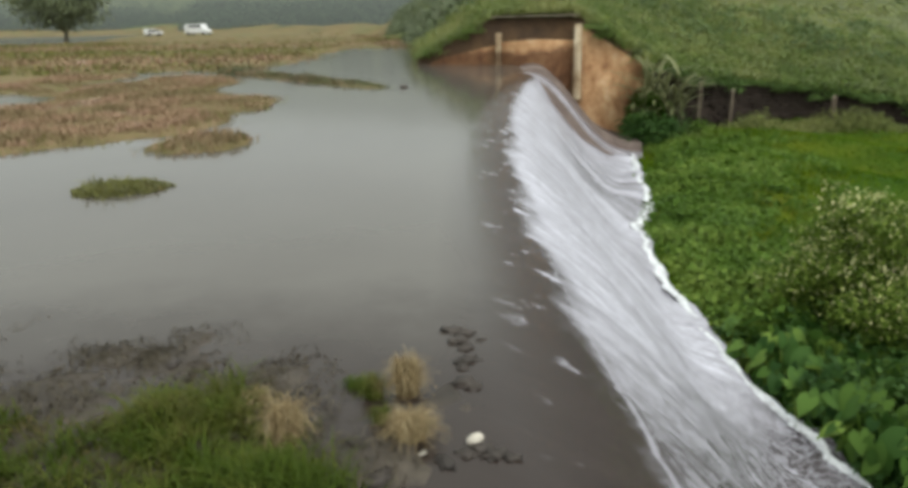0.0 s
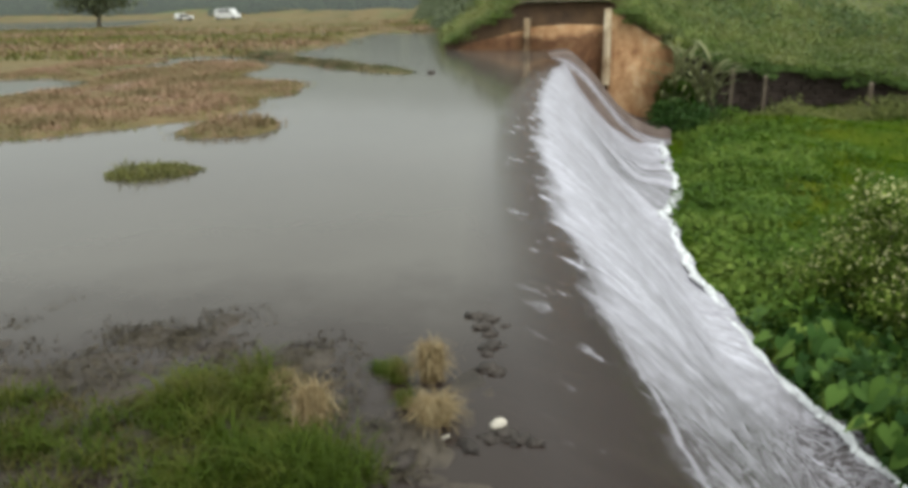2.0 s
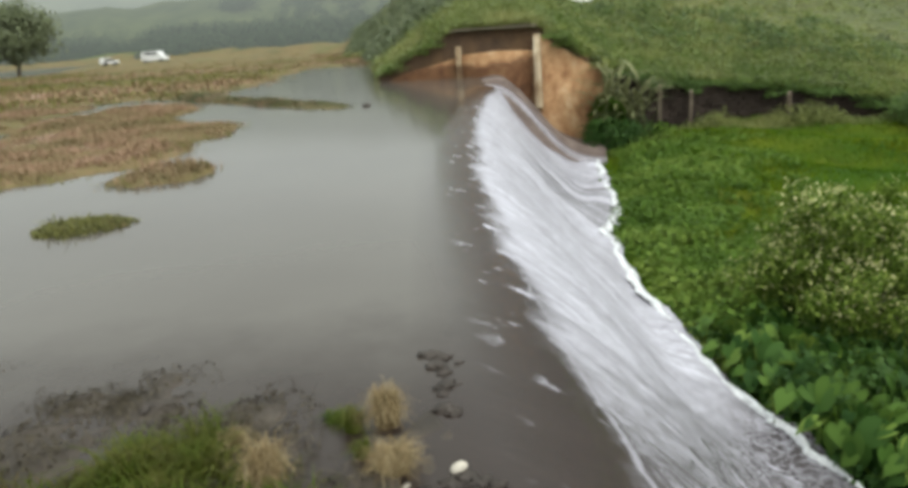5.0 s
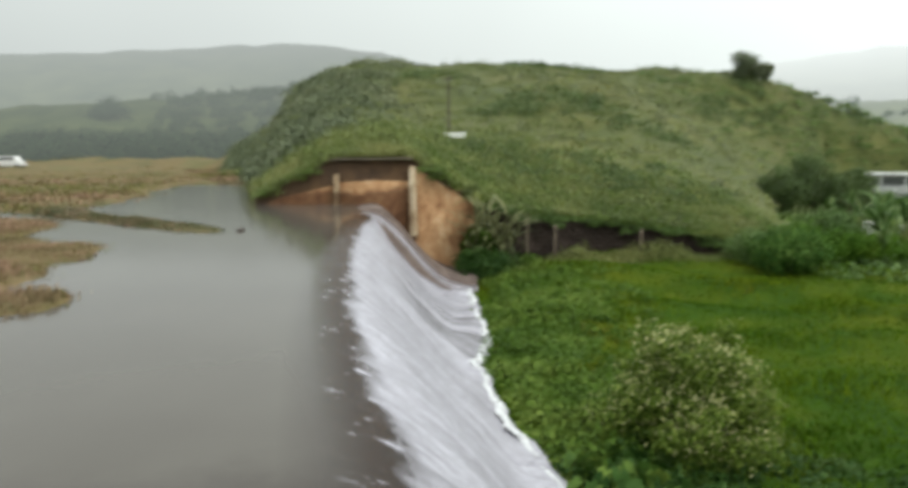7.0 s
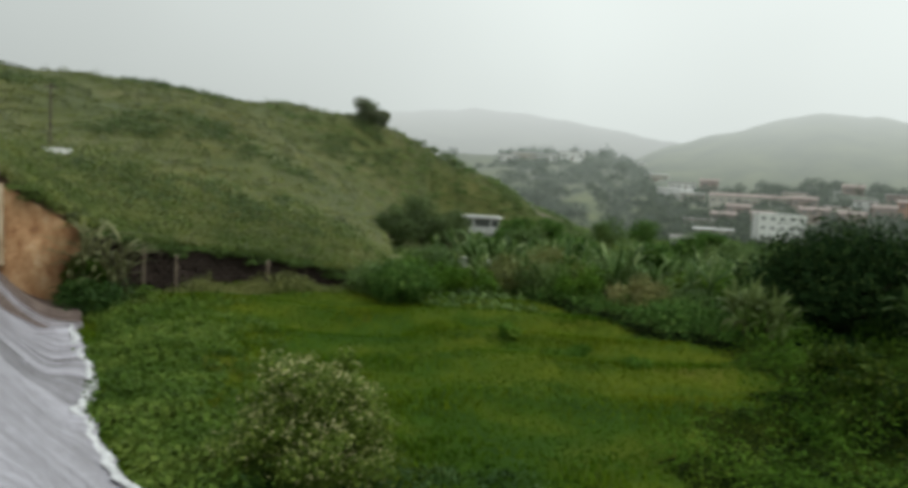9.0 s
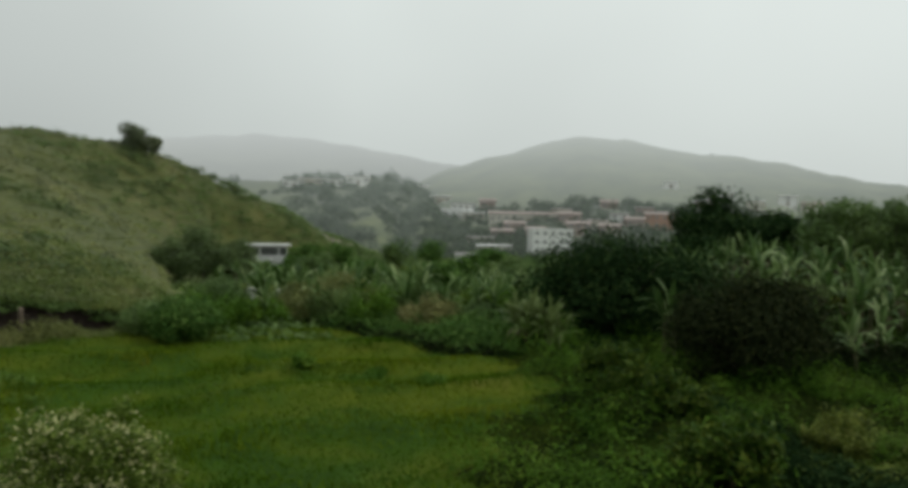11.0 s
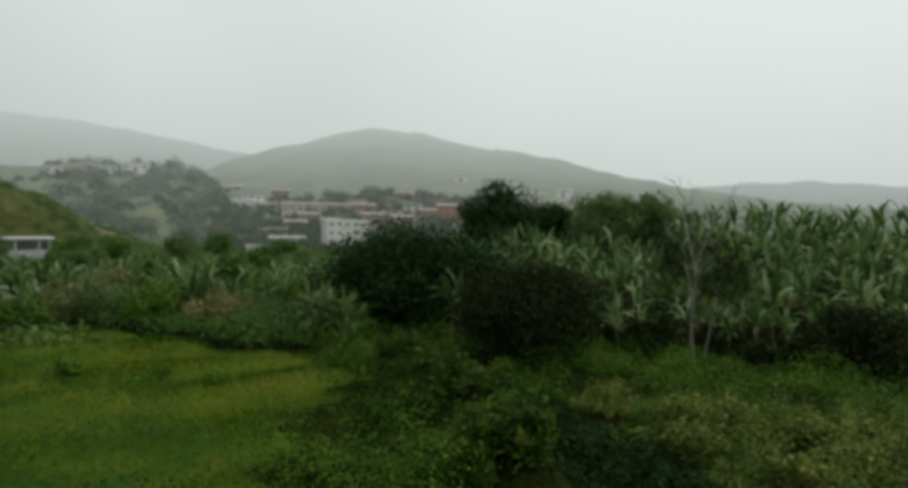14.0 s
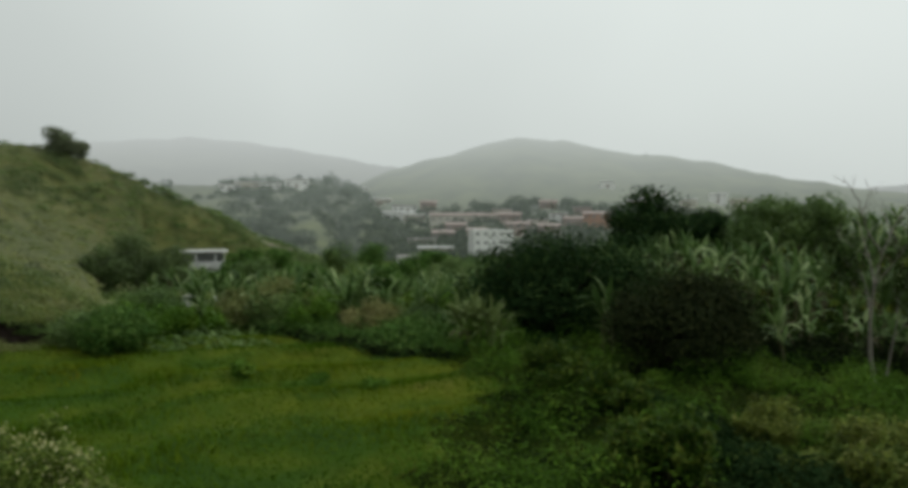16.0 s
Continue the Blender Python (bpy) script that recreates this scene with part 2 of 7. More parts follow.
M_SPRAYYELLOW = leaf_material("pale_spray_leaves", [(0.0, (0.03712, 0.05616, 0.0099)), (0.4, (0.1072, 0.1404, 0.0231)), (0.85, (0.2063, 0.2434, 0.0495)), (1.0, (0.297, 0.3089, 0.099))], 0.55, 0.35, 0.08)
M_BANKSPRAY = leaf_material("bank_spray_leaves", [(0.0, (0.0156, 0.039, 0.0048)), (0.6, (0.0416, 0.0806, 0.0096)), (1.0, (0.1105, 0.143, 0.0216))], 0.6, 0.3, 0.06)
# leaf colour with deep shade already put into it
M_PAINTEDSHADE = leaf_material("shade_painted_leaves", [(0.0, (0.0056, 0.0098, 0.0028)), (0.8, (0.0126, 0.0196, 0.0056)), (1.0, (0.0245, 0.0315, 0.0098))], 0.8, 0.15, 0.03)
# greyed in colour for the mist before the hill
M_FLANKSHRUB = leaf_material("flank_shrub_leaves", [(0.0, (0.068, 0.088, 0.042)), (0.6, (0.11, 0.134, 0.07)), (1.0, (0.165, 0.185, 0.10))], 0.75, 0.2, patch=0.08, sheen=0.15)
M_HILLSHRUB = leaf_material("hill_shrub_leaves", [(0.0, (0.04081, 0.06997, 0.02099)), (0.6, (0.0816, 0.1225, 0.03732)), (1.0, (0.1458, 0.1808, 0.06414))], 0.7, 0.25, patch=0.08, sheen=0.15)
M_BANKSHRUB = leaf_material("bank_shrub_leaves", [(0.0, (0.05, 0.085, 0.014)), (0.5, (0.10, 0.145, 0.03)), (0.85, (0.19, 0.215, 0.055)), (1.0, (0.30, 0.30, 0.11))], 0.65, 0.3, patch=0.3, sheen=0.15)
M_DARKWEED = leaf_material("dark_weed_leaves", [(0.0, (0.01512, 0.04104, 0.00891)), (0.6, (0.04104, 0.0864, 0.01931)), (1.0, (0.108, 0.162, 0.04455))], 0.45, 0.3, patch=0.5)
M_PASTURETUFT = leaf_material("tussock_leaves", [(0.0, (0.0234, 0.065, 0.0078)), (0.6, (0.0585, 0.1235, 0.0156)), (1.0, (0.117, 0.182, 0.026))], 0.6, 0.3, 0.05, patch=0.25)
M_OLIVEGRASS = leaf_material("olive_grass", [(0.0, (0.035, 0.040, 0.008)), (0.6, (0.07, 0.068, 0.018)), (1.0, (0.12, 0.09, 0.035))], 0.7, 0.3)
# dark to put the missing shade into hollows between the shrubs
M_EARTH = rough_surface("shade_dark_earth", [(0.3, (0.0108, 0.0189, 0.0027)), (0.7, (0.027, 0.0396, 0.0054))], 0.6, 5.0, 1.0, 0.8, 0.08, 0.02)
M_DEADPLANT = leaf_material("dead_water_plants", [(0.0, (0.045, 0.038, 0.028)), (0.6, (0.075, 0.064, 0.045)), (1.0, (0.12, 0.10, 0.07))], 0.6, 0.2)
M_SHRUB = leaf_material("shrub_leaves", [(0.0, (0.02746, 0.07351, 0.007191)), (0.6, (0.07057, 0.143, 0.01439)), (1.0, (0.1667, 0.235, 0.03236))], 0.7, 0.25, 0.06, patch=0.3)


# ---- water materials ----
def stirred(n, l, color):
    """Mud stirred up in the shallows along the near shore."""
    g = n.new("ShaderNodeNewGeometry")
    sep = n.new("ShaderNodeSeparateXYZ")
    l.new(g.outputs["Position"], sep.inputs["Vector"])
    cloudy = noise_node(n, l, 0.9, 4)
    off = n.new("ShaderNodeMath")
    off.operation = "MULTIPLY_ADD"
    l.new(cloudy.outputs["Fac"], off.inputs[0])
    off.inputs[1].default_value = -2.2
    l.new(sep.outputs["Y"], off.inputs[2])
    murk = n.new("ShaderNodeMapRange")
    murk.interpolation_type = "SMOOTHSTEP"
    for key, val in (("From Min", 4.2), ("From Max", 7.6), ("To Min", 1.0), ("To Max", 0.0)):
        murk.inputs[key].default_value = val
    l.new(off.outputs["Value"], murk.inputs["Value"])
    return mix_node(n, l, murk.outputs["Result"], color, (0.028, 0.020, 0.016))


def lake_water():
    m, n, l, b = material("lake_water", 0.1, 0.5)
    b.inputs["IOR"].default_value = 1.33
    a = noise_node(n, l, 0.12, 3)
    r = ramp_node(n, [(0.3, (0.074, 0.065, 0.055)), (0.7, (0.100, 0.090, 0.077))])
    l.new(a.outputs["Fac"], r.inputs["Fac"])
    l.new(stirred(n, l, r.outputs["Color"]), b.inputs["Base Color"])
    w = noise_node(n, l, 2.5, 3)
    bump_node(n, l, w.outputs["Fac"], b, 0.12, 0.03)
    return m


def weir_water():
    """Brown glassy water over the crest that breaks into white streaks down the face. UV: metres along the crest, metres down the flow."""
    m, n, l, b = material("weir_water", 0.2, 0.5)
    uv = n.new("ShaderNodeUVMap")
    uv.uv_map = "flow"

    def stretched(sx, sy, scale, detail, rough=0.6):
        mp = n.new("ShaderNodeMapping")
        mp.inputs["Scale"].default_value = (sx, sy, 1)
        l.new(uv.outputs["UV"], mp.inputs["Vector"])
        return noise_node(n, l, scale, detail, rough, mp.outputs["Vector"])

    streak = stretched(2.6, 0.4, 1.0, 8, 0.78)
    fine = stretched(9.0, 4.5, 1.0, 7, 0.8)
    lace = stretched(2.2, 1.6, 1.3, 7, 0.7)
    edge = stretched(1.1, 0.8, 1.0, 3, 0.5)
    band = stretched(0.75, 0.06, 1.0, 4, 0.6)
    wave = stretched(0.10, 0.55, 1.0, 3, 0.5)
    sep = n.new("ShaderNodeSeparateXYZ")
    l.new(uv.outputs["UV"], sep.inputs["Vector"])

    def calc(op, x, y, z=None):
        c = n.new("ShaderNodeMath")
        c.operation = op
        for i, v in enumerate((x, y, z)):
            if isinstance(v, (int, float)):
                c.inputs[i].default_value = v
            elif v is not None:
                l.new(v, c.inputs[i])
        return c.outputs["Value"]

    def span(v, lo, hi, a=0.0, z=1.0):
        c = n.new("ShaderNodeMapRange")
        for key, val in (("From Min", lo), ("From Max", hi), ("To Min", a), ("To Max", z)):
            c.inputs[key].default_value = val
        l.new(v, c.inputs["Value"])
        return c.outputs["Result"]

    # where the sheet turns white: down the flow, with a torn upper edge
    start = calc("ADD", sep.outputs["Y"], calc("MULTIPLY", calc("SUBTRACT", edge.outputs["Fac"], 0.5), 0.9))
    start = calc("SUBTRACT", start, calc("MULTIPLY", calc("MAXIMUM", calc("SUBTRACT", 11.0, sep.outputs["X"]), 0.0), 0.045))
    white = span(start, 0.20, 0.52)
    s1 = span(streak.outputs["Fac"], 0.36, 0.60, 0.50, 1.0)
    s2 = span(fine.outputs["Fac"], 0.34, 0.62, 0.45, 1.0)
    foam = calc("MULTIPLY", white, calc("MULTIPLY", s1, s2))
    # near the foot of the near end the foam breaks up into lace
    low = span(calc("MULTIPLY_ADD", sep.outputs["X"], -0.60, sep.outputs["Y"]), -4.0, -1.9)
    warp = n.new("ShaderNodeVectorMath")
    warp.operation = "MULTIPLY_ADD"
    l.new(lace.outputs["Color"], warp.inputs[0])
    warp.inputs[1].default_value = (0.9, 0.9, 0)
    l.new(uv.outputs["UV"], warp.inputs[2])
    cells = n.new("ShaderNodeTexVoronoi")
    cells.feature = "DISTANCE_TO_EDGE"
    cells.inputs["Scale"].default_value = 4.6
    l.new(warp.outputs["Vector"], cells.inputs["Vector"])
    holes = span(cells.outputs["Distance"], 0.03, 0.12, 0.0, 1.0)
    holes = calc("MULTIPLY", holes, span(lace.outputs["Fac"], 0.40, 0.62, 1.0, 0.7))
    foam = calc("MULTIPLY", foam, calc("SUBTRACT", 1.0, calc("MULTIPLY", calc("MULTIPLY", low, calc("MULTIPLY_ADD", holes, 0.85, 0.15)), 0.95)))
    foam = calc("MULTIPLY", foam, span(wave.outputs["Fac"], 0.35, 0.6, 0.86, 1.0))
    # thinner, greyer foam low down near the end
    foam = calc("MULTIPLY", foam, span(calc("MULTIPLY_ADD", sep.outputs["X"], -0.60, sep.outputs["Y"]), -4.0, -0.8, 1.0, 0.6))
    # the far end shows darker flow lines between ribs of foam
    far_end = span(sep.outputs["X"], 17.0, 30.0)
    dark_line = span(band.outputs["Fac"], 0.40, 0.56, 0.6, 0.0)
    foam = calc("MULTIPLY", foam, calc("SUBTRACT", 1.0, calc("MULTIPLY", calc("MULTIPLY", far_end, dark_line), span(sep.outputs["Y"], 0.8, 2.2, 0.25, 1.0))))
    # flecks torn off over the brown crest
    fleck = stretched(2.6, 1.5, 1.2, 4, 0.6)
    fl = calc("MULTIPLY", span(fleck.outputs["Fac"], 0.60, 0.66), span(sep.outputs["Y"], -0.5, 0.15))
    foam = calc("MAXIMUM", foam, calc("MULTIPLY", fl, span(sep.outputs["X"], 5.5, 9.0, 0.2, 0.75)))
    # a bright rim where the glassy lip of the near end breaks
    lip = calc("ABSOLUTE", calc("SUBTRACT", calc("MULTIPLY_ADD", streak.outputs["Fac"], 0.3, calc("SUBTRACT", sep.outputs["Y"], calc("MULTIPLY", calc("MAXIMUM", calc("SUBTRACT", 11.0, sep.outputs["X"]), 0.0), 0.045))), 0.5), 0.0)
    rim = calc("MULTIPLY", span(lip, 0.0, 0.05, 0.5, 0.0), span(sep.outputs["X"], 7.5, 10.5, 1.0, 0.0))
    foam = calc("MAXIMUM", foam, rim)
    # brown water, its colour also darkened for the crest's duller, tilted reflection
    brown = ramp_node(n, [(0.3, (0.017, 0.010, 0.008)), (0.7, (0.032, 0.021, 0.018))])
    l.new(streak.outputs["Fac"], brown.inputs["Fac"])
    deep = ramp_node(n, [(0.3, (0.074, 0.065, 0.055)), (0.7, (0.100, 0.090, 0.077))])
    l.new(noise_node(n, l, 0.12, 3).outputs["Fac"], deep.inputs["Fac"])
    thin = mix_node(n, l, span(sep.outputs["Y"], -1.1, 0.0), stirred(n, l, deep.outputs["Color"]), brown.outputs["Color"])
    l.new(mix_node(n, l, foam, thin, (0.575, 0.565, 0.635)), b.inputs["Base Color"])
    l.new(span(foam, 0.0, 0.6, 0.10, 0.65), b.inputs["Roughness"])
    b.inputs["IOR"].default_value = 1.33
    ripple = calc("MULTIPLY", noise_node(n, l, 2.5, 3).outputs["Fac"], 0.12)
    rough_water = calc("MULTIPLY", calc("ADD", streak.outputs["Fac"], fine.outputs["Fac"]), span(sep.outputs["Y"], -0.8, 0.5))
    bump_node(n, l, calc("ADD", ripple, rough_water), b, 0.35, 0.06)
    return m


def stained_wall(name, stops):
    """Rendered concrete with orange-brown rust stains running down and a dark tide mark low on the wall."""
    m, n, l, b = material(name, 0.85, 0.3)
    g = n.new("ShaderNodeNewGeometry")
    mp = n.new("ShaderNodeMapping")
    mp.inputs["Scale"].default_value = (1.2, 1.2, 0.8)
    l.new(g.outputs["Position"], mp.inputs["Vector"])
    runs = noise_node(n, l, 1.0, 6, 0.7, mp.outputs["Vector"])
    blot = noise_node(n, l, 0.5, 4)
    fine = noise_node(n, l, 9.0, 5, 0.7)
    r = ramp_node(n, stops)
    l.new(runs.outputs["Fac"], r.inputs["Fac"])
    d = ramp_node(n, [(0.35, (0.75, 0.7, 0.65)), (0.65, (1.1, 1.1, 1.1))])
    l.new(blot.outputs["Fac"], d.inputs["Fac"])
    f = ramp_node(n, [(0.3, (0.8, 0.8, 0.8)), (0.7, (1.12, 1.12, 1.12))])
    l.new(fine.outputs["Fac"], f.inputs["Fac"])
    c = mix_node(n, l, 1.0, r.outputs["Color"], d.outputs["Color"], "MULTIPLY")
    c = mix_node(n, l, 1.0, c, f.outputs["Color"], "MULTIPLY")
    # tide mark left by high water
    sep = n.new("ShaderNodeSeparateXYZ")
    l.new(g.outputs["Position"], sep.inputs["Vector"])
    off = n.new("ShaderNodeMath")
    off.operation = "MULTIPLY_ADD"
    l.new(blot.outputs["Fac"], off.inputs[0])
    off.inputs[1].default_value = -1.5
    l.new(sep.outputs["Z"], off.inputs[2])
    side = n.new("ShaderNodeMath")
    side.operation = "MULTIPLY_ADD"
    l.new(sep.outputs["X"], side.inputs[0])
    side.inputs[1].default_value = 0.9
    side.inputs[2].default_value = -6.6
    keep = n.new("ShaderNodeMath")
    keep.operation = "MAXIMUM"
    l.new(off.outputs["Value"], keep.inputs[0])
    l.new(side.outputs["Value"], keep.inputs[1])
    tide = ramp_node(n, [(0.0, (0.32, 0.26, 0.22)), (0.35, (1.0, 1.0, 1.0))])
    l.new(keep.outputs["Value"], tide.inputs["Fac"])
    l.new(mix_node(n, l, 1.0, c, tide.outputs["Color"], "MULTIPLY"), b.inputs["Base Color"])
    bump_node(n, l, fine.outputs["Fac"], b, 0.4, 0.03)
    return m


M_LAKE = lake_water()
M_WEIR = weir_water()
M_WALL = stained_wall("stained_wall", [(0.30, (0.126, 0.0588, 0.02688)), (0.42, (0.2856, 0.1512, 0.0714)), (0.56, (0.4032, 0.2436, 0.126)), (0.72, (0.504, 0.3696, 0.2352))])
M_BUTTRESS = stained_wall("stained_buttress", [(0.30, (0.28, 0.19, 0.11)), (0.5, (0.50, 0.40, 0.27)), (0.72, (0.66, 0.57, 0.43))])
M_OLDTOP = rough_surface("worn_concrete_top", [(0.3, (0.16, 0.125, 0.09)), (0.7, (0.30, 0.25, 0.19))], 1.5, 15.0, 0.9, 0.4, 0.02)
M_STEPS = rough_surface("damp_brown_concrete", [(0.3, (0.10, 0.072, 0.062)), (0.7, (0.19, 0.145, 0.125))], 0.9, 9.0, 0.75, 0.5, 0.03)
M_THINWATER = rough_surface("thin_white_water", [(0.3, (0.17, 0.15, 0.16)), (0.7, (0.34, 0.32, 0.35))], 1.2, 6.0, 0.4, 0.5, 0.03)
# colour holds mould and the shade below the overhanging turf
M_MOULDSHADE = rough_surface("mould_and_shade_wall", [(0.3, (0.045, 0.028, 0.018)), (0.7, (0.12, 0.07, 0.035))], 0.7, 8.0, 0.9, 0.5, 0.03)
M_OLDSTONE = rough_surface("old_masonry", [(0.3, (0.02113, 0.01437, 0.01098)), (0.7, (0.0507, 0.03591, 0.02746))], 0.9, 7.0, 0.9, 0.6, 0.04)
M_FOAM = rough_surface("foam", [(0.3, (0.52, 0.53, 0.54)), (0.7, (0.74, 0.75, 0.76))], 3.0, 20.0, 0.7, 0.6, 0.03)
M_WHITEPAINT = plain("white_paint", (0.72, 0.72, 0.70), 0.6, 0.15, 2.0)
# the colour after the stops is haze, added as emission
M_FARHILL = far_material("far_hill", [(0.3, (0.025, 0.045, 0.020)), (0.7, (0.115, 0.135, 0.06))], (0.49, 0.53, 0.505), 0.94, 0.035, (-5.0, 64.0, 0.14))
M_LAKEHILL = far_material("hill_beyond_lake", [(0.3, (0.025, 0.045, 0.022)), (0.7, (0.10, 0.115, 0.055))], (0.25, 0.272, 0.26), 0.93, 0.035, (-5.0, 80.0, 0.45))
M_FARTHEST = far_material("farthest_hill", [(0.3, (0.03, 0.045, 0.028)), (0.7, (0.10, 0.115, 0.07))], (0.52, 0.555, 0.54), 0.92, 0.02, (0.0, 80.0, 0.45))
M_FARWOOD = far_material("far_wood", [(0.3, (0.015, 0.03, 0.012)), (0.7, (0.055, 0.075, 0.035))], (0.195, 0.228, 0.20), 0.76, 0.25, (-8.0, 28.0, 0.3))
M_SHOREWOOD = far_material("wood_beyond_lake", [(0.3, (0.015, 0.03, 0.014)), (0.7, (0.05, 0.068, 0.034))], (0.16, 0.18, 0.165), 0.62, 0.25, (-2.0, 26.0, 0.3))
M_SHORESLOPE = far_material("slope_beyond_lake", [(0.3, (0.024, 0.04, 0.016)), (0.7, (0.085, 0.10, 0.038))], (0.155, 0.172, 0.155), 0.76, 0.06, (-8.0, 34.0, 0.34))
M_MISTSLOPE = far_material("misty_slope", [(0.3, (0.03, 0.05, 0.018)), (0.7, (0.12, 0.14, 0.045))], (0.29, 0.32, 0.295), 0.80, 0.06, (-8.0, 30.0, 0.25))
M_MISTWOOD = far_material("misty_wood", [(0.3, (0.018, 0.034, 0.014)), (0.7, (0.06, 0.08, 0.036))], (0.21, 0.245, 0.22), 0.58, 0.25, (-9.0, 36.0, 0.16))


# ---- mesh helpers ----
def np_mesh(name, verts, quads=None, tris=None, mat=None, smooth=False):
    """A mesh from arrays of vertices, quads and triangles."""
    me = bpy.data.meshes.new(name)
    verts = np.asarray(verts, dtype=np.float32)
    q = np.zeros((0, 4), np.int32) if quads is None else np.asarray(quads, np.int32)
    t = np.zeros((0, 3), np.int32) if tris is None else np.asarray(tris, np.int32)
    me.vertices.add(len(verts))
    me.vertices.foreach_set("co", verts.ravel())
    me.loops.add(q.size + t.size)
    me.loops.foreach_set("vertex_index", np.concatenate([q.ravel(), t.ravel()]))
    me.polygons.add(len(q) + len(t))
    starts = np.concatenate([np.arange(len(q)) * 4, q.size + np.arange(len(t)) * 3]).astype(np.int32)
    me.polygons.foreach_set("loop_start", starts)
    if smooth:
        me.polygons.foreach_set("use_smooth", np.ones(len(q) + len(t), bool))
    if mat:
        me.materials.append(mat)
    me.update(calc_edges=True)
    return me


def part(name, data, parent, mat=None, label="", m=None):
    """Links a mesh or a bmesh as one object under a thing or a part."""
    if isinstance(data, bmesh.types.BMesh):
        me = bpy.data.meshes.new(name)
        data.to_mesh(me)
        data.free()
        if mat:
            me.materials.append(mat)
        data = me
    ob = new(name, data)
    ob.parent = parent
    if m is not None:
        ob.matrix_basis = m
    if label:
        ob["label"] = label
    return ob


def thing(name, label, category, at=None, group="", kind=""):
    ob = new(name)
    ob.empty_display_size = 0.3
    if at is not None:
        ob.matrix_basis = at if isinstance(at, Matrix) else Matrix.Translation(at)
    return tagged(ob, label, category, group, kind)


def box(bm, cx, cy, cz, sx, sy, sz, bevel=0.0, rz=0.0):
    m = Matrix.Translation((cx, cy, cz)) @ Matrix.Rotation(rz, 4, "Z") @ Matrix.Diagonal((sx, sy, sz, 1))
    made = bmesh.ops.create_cube(bm, size=1, matrix=m)
    if bevel:
        es = list({e for v in made["verts"] for e in v.link_edges})
        bmesh.ops.bevel(bm, geom=es, offset=bevel, segments=2, affect="EDGES", profile=0.6)
    return bm


def box_mesh(name, size, mat, bevel=0.02, at=(0, 0, 0)):
    bm = bmesh.new()
    box(bm, *at, *size, bevel)
    me = bpy.data.meshes.new(name)
    bm.to_mesh(me)
    bm.free()
    me.materials.append(mat)
    return me


def tube_arrays(points, radii, sides=7):
    """Vertices and quads of a tapered tube along points."""
    points = [Vector(p) for p in points]
    vs, qs = [], []
    for i, p in enumerate(points):
        d = (points[min(i + 1, len(points) - 1)] - points[max(i - 1, 0)]).normalized()
        a = d.orthogonal().normalized()
        b = d.cross(a)
        for k in range(sides):
            w = 2 * math.pi * k / sides
            vs.append(p + (a * math.cos(w) + b * math.sin(w)) * radii[i])
    for i in range(len(points) - 1):
        for k in range(sides):
            j = (k + 1) % sides
            qs.append((i * sides + k, i * sides + j, (i + 1) * sides + j, (i + 1) * sides + k))
    return [tuple(v) for v in vs], qs


def tubes_mesh(name, tubes, mat, sides=7):
    vs, qs = [], []
    for pts, rad in tubes:
        v, q = tube_arrays(pts, rad, sides)
        qs += [tuple(i + len(vs) for i in f) for f in q]
        vs += v
    return np_mesh(name, vs, qs, None, mat, True)


rng = np.random.default_rng(7)


def unit(v):
    return v / np.maximum(np.linalg.norm(v, axis=-1, keepdims=True), 1e-9)


def leaves_arrays(centres, facing, length, width, gen=rng, fold=0.12):
    """Pointed leaves, each a folded diamond of two triangles, at the centres, facing outwards with some disorder."""
    n = len(centres)
    nrm = unit(facing + gen.normal(0, 0.55, (n, 3)))
    a = unit(np.cross(nrm, gen.normal(0, 1, (n, 3))))
    b = np.cross(nrm, a)
    L = (length * gen.uniform(0.6, 1.3, (n, 1))) if np.isscalar(length) else length[:, None]
    w = L * width
    v = np.stack([centres - a * L / 2, centres + b * w / 2 + nrm * w * fold, centres + a * L / 2, centres - b * w / 2 + nrm * w * fold], 1).reshape(-1, 3)
    q = np.arange(4 * n).reshape(n, 4)
    return v, q


def blades_arrays(base, height, width, lean, gen=rng):
    """Grass blades: bent, tapered strips of a quad and a triangle."""
    n = len(base)
    h = height * gen.uniform(0.55, 1.25, (n, 1))
    w = width * gen.uniform(0.7, 1.3, (n, 1))
    az = gen.uniform(0, 2 * np.pi, n)
    out = np.stack([np.cos(az), np.sin(az), np.zeros(n)], 1)
    side = np.stack([-np.sin(az + gen.normal(0, 0.8, n)), np.cos(az), np.zeros(n)], 1)
    side = unit(side)
    up = np.array([[0, 0, 1.0]])
    k = lean * gen.uniform(0.2, 1.4, (n, 1))
    mid = base + up * h * 0.6 + out * h * k * 0.35
    tip = base + up * h * np.maximum(0.35, 1 - 0.35 * k) + out * h * k
    v = np.stack([base - side * w / 2, base + side * w / 2, mid + side * w * 0.4, mid - side * w * 0.4, tip], 1).reshape(-1, 3)
    i = np.arange(n)[:, None] * 5
    return v, i + np.array([[0, 1, 2, 3]]), i + np.array([[3, 2, 4]])


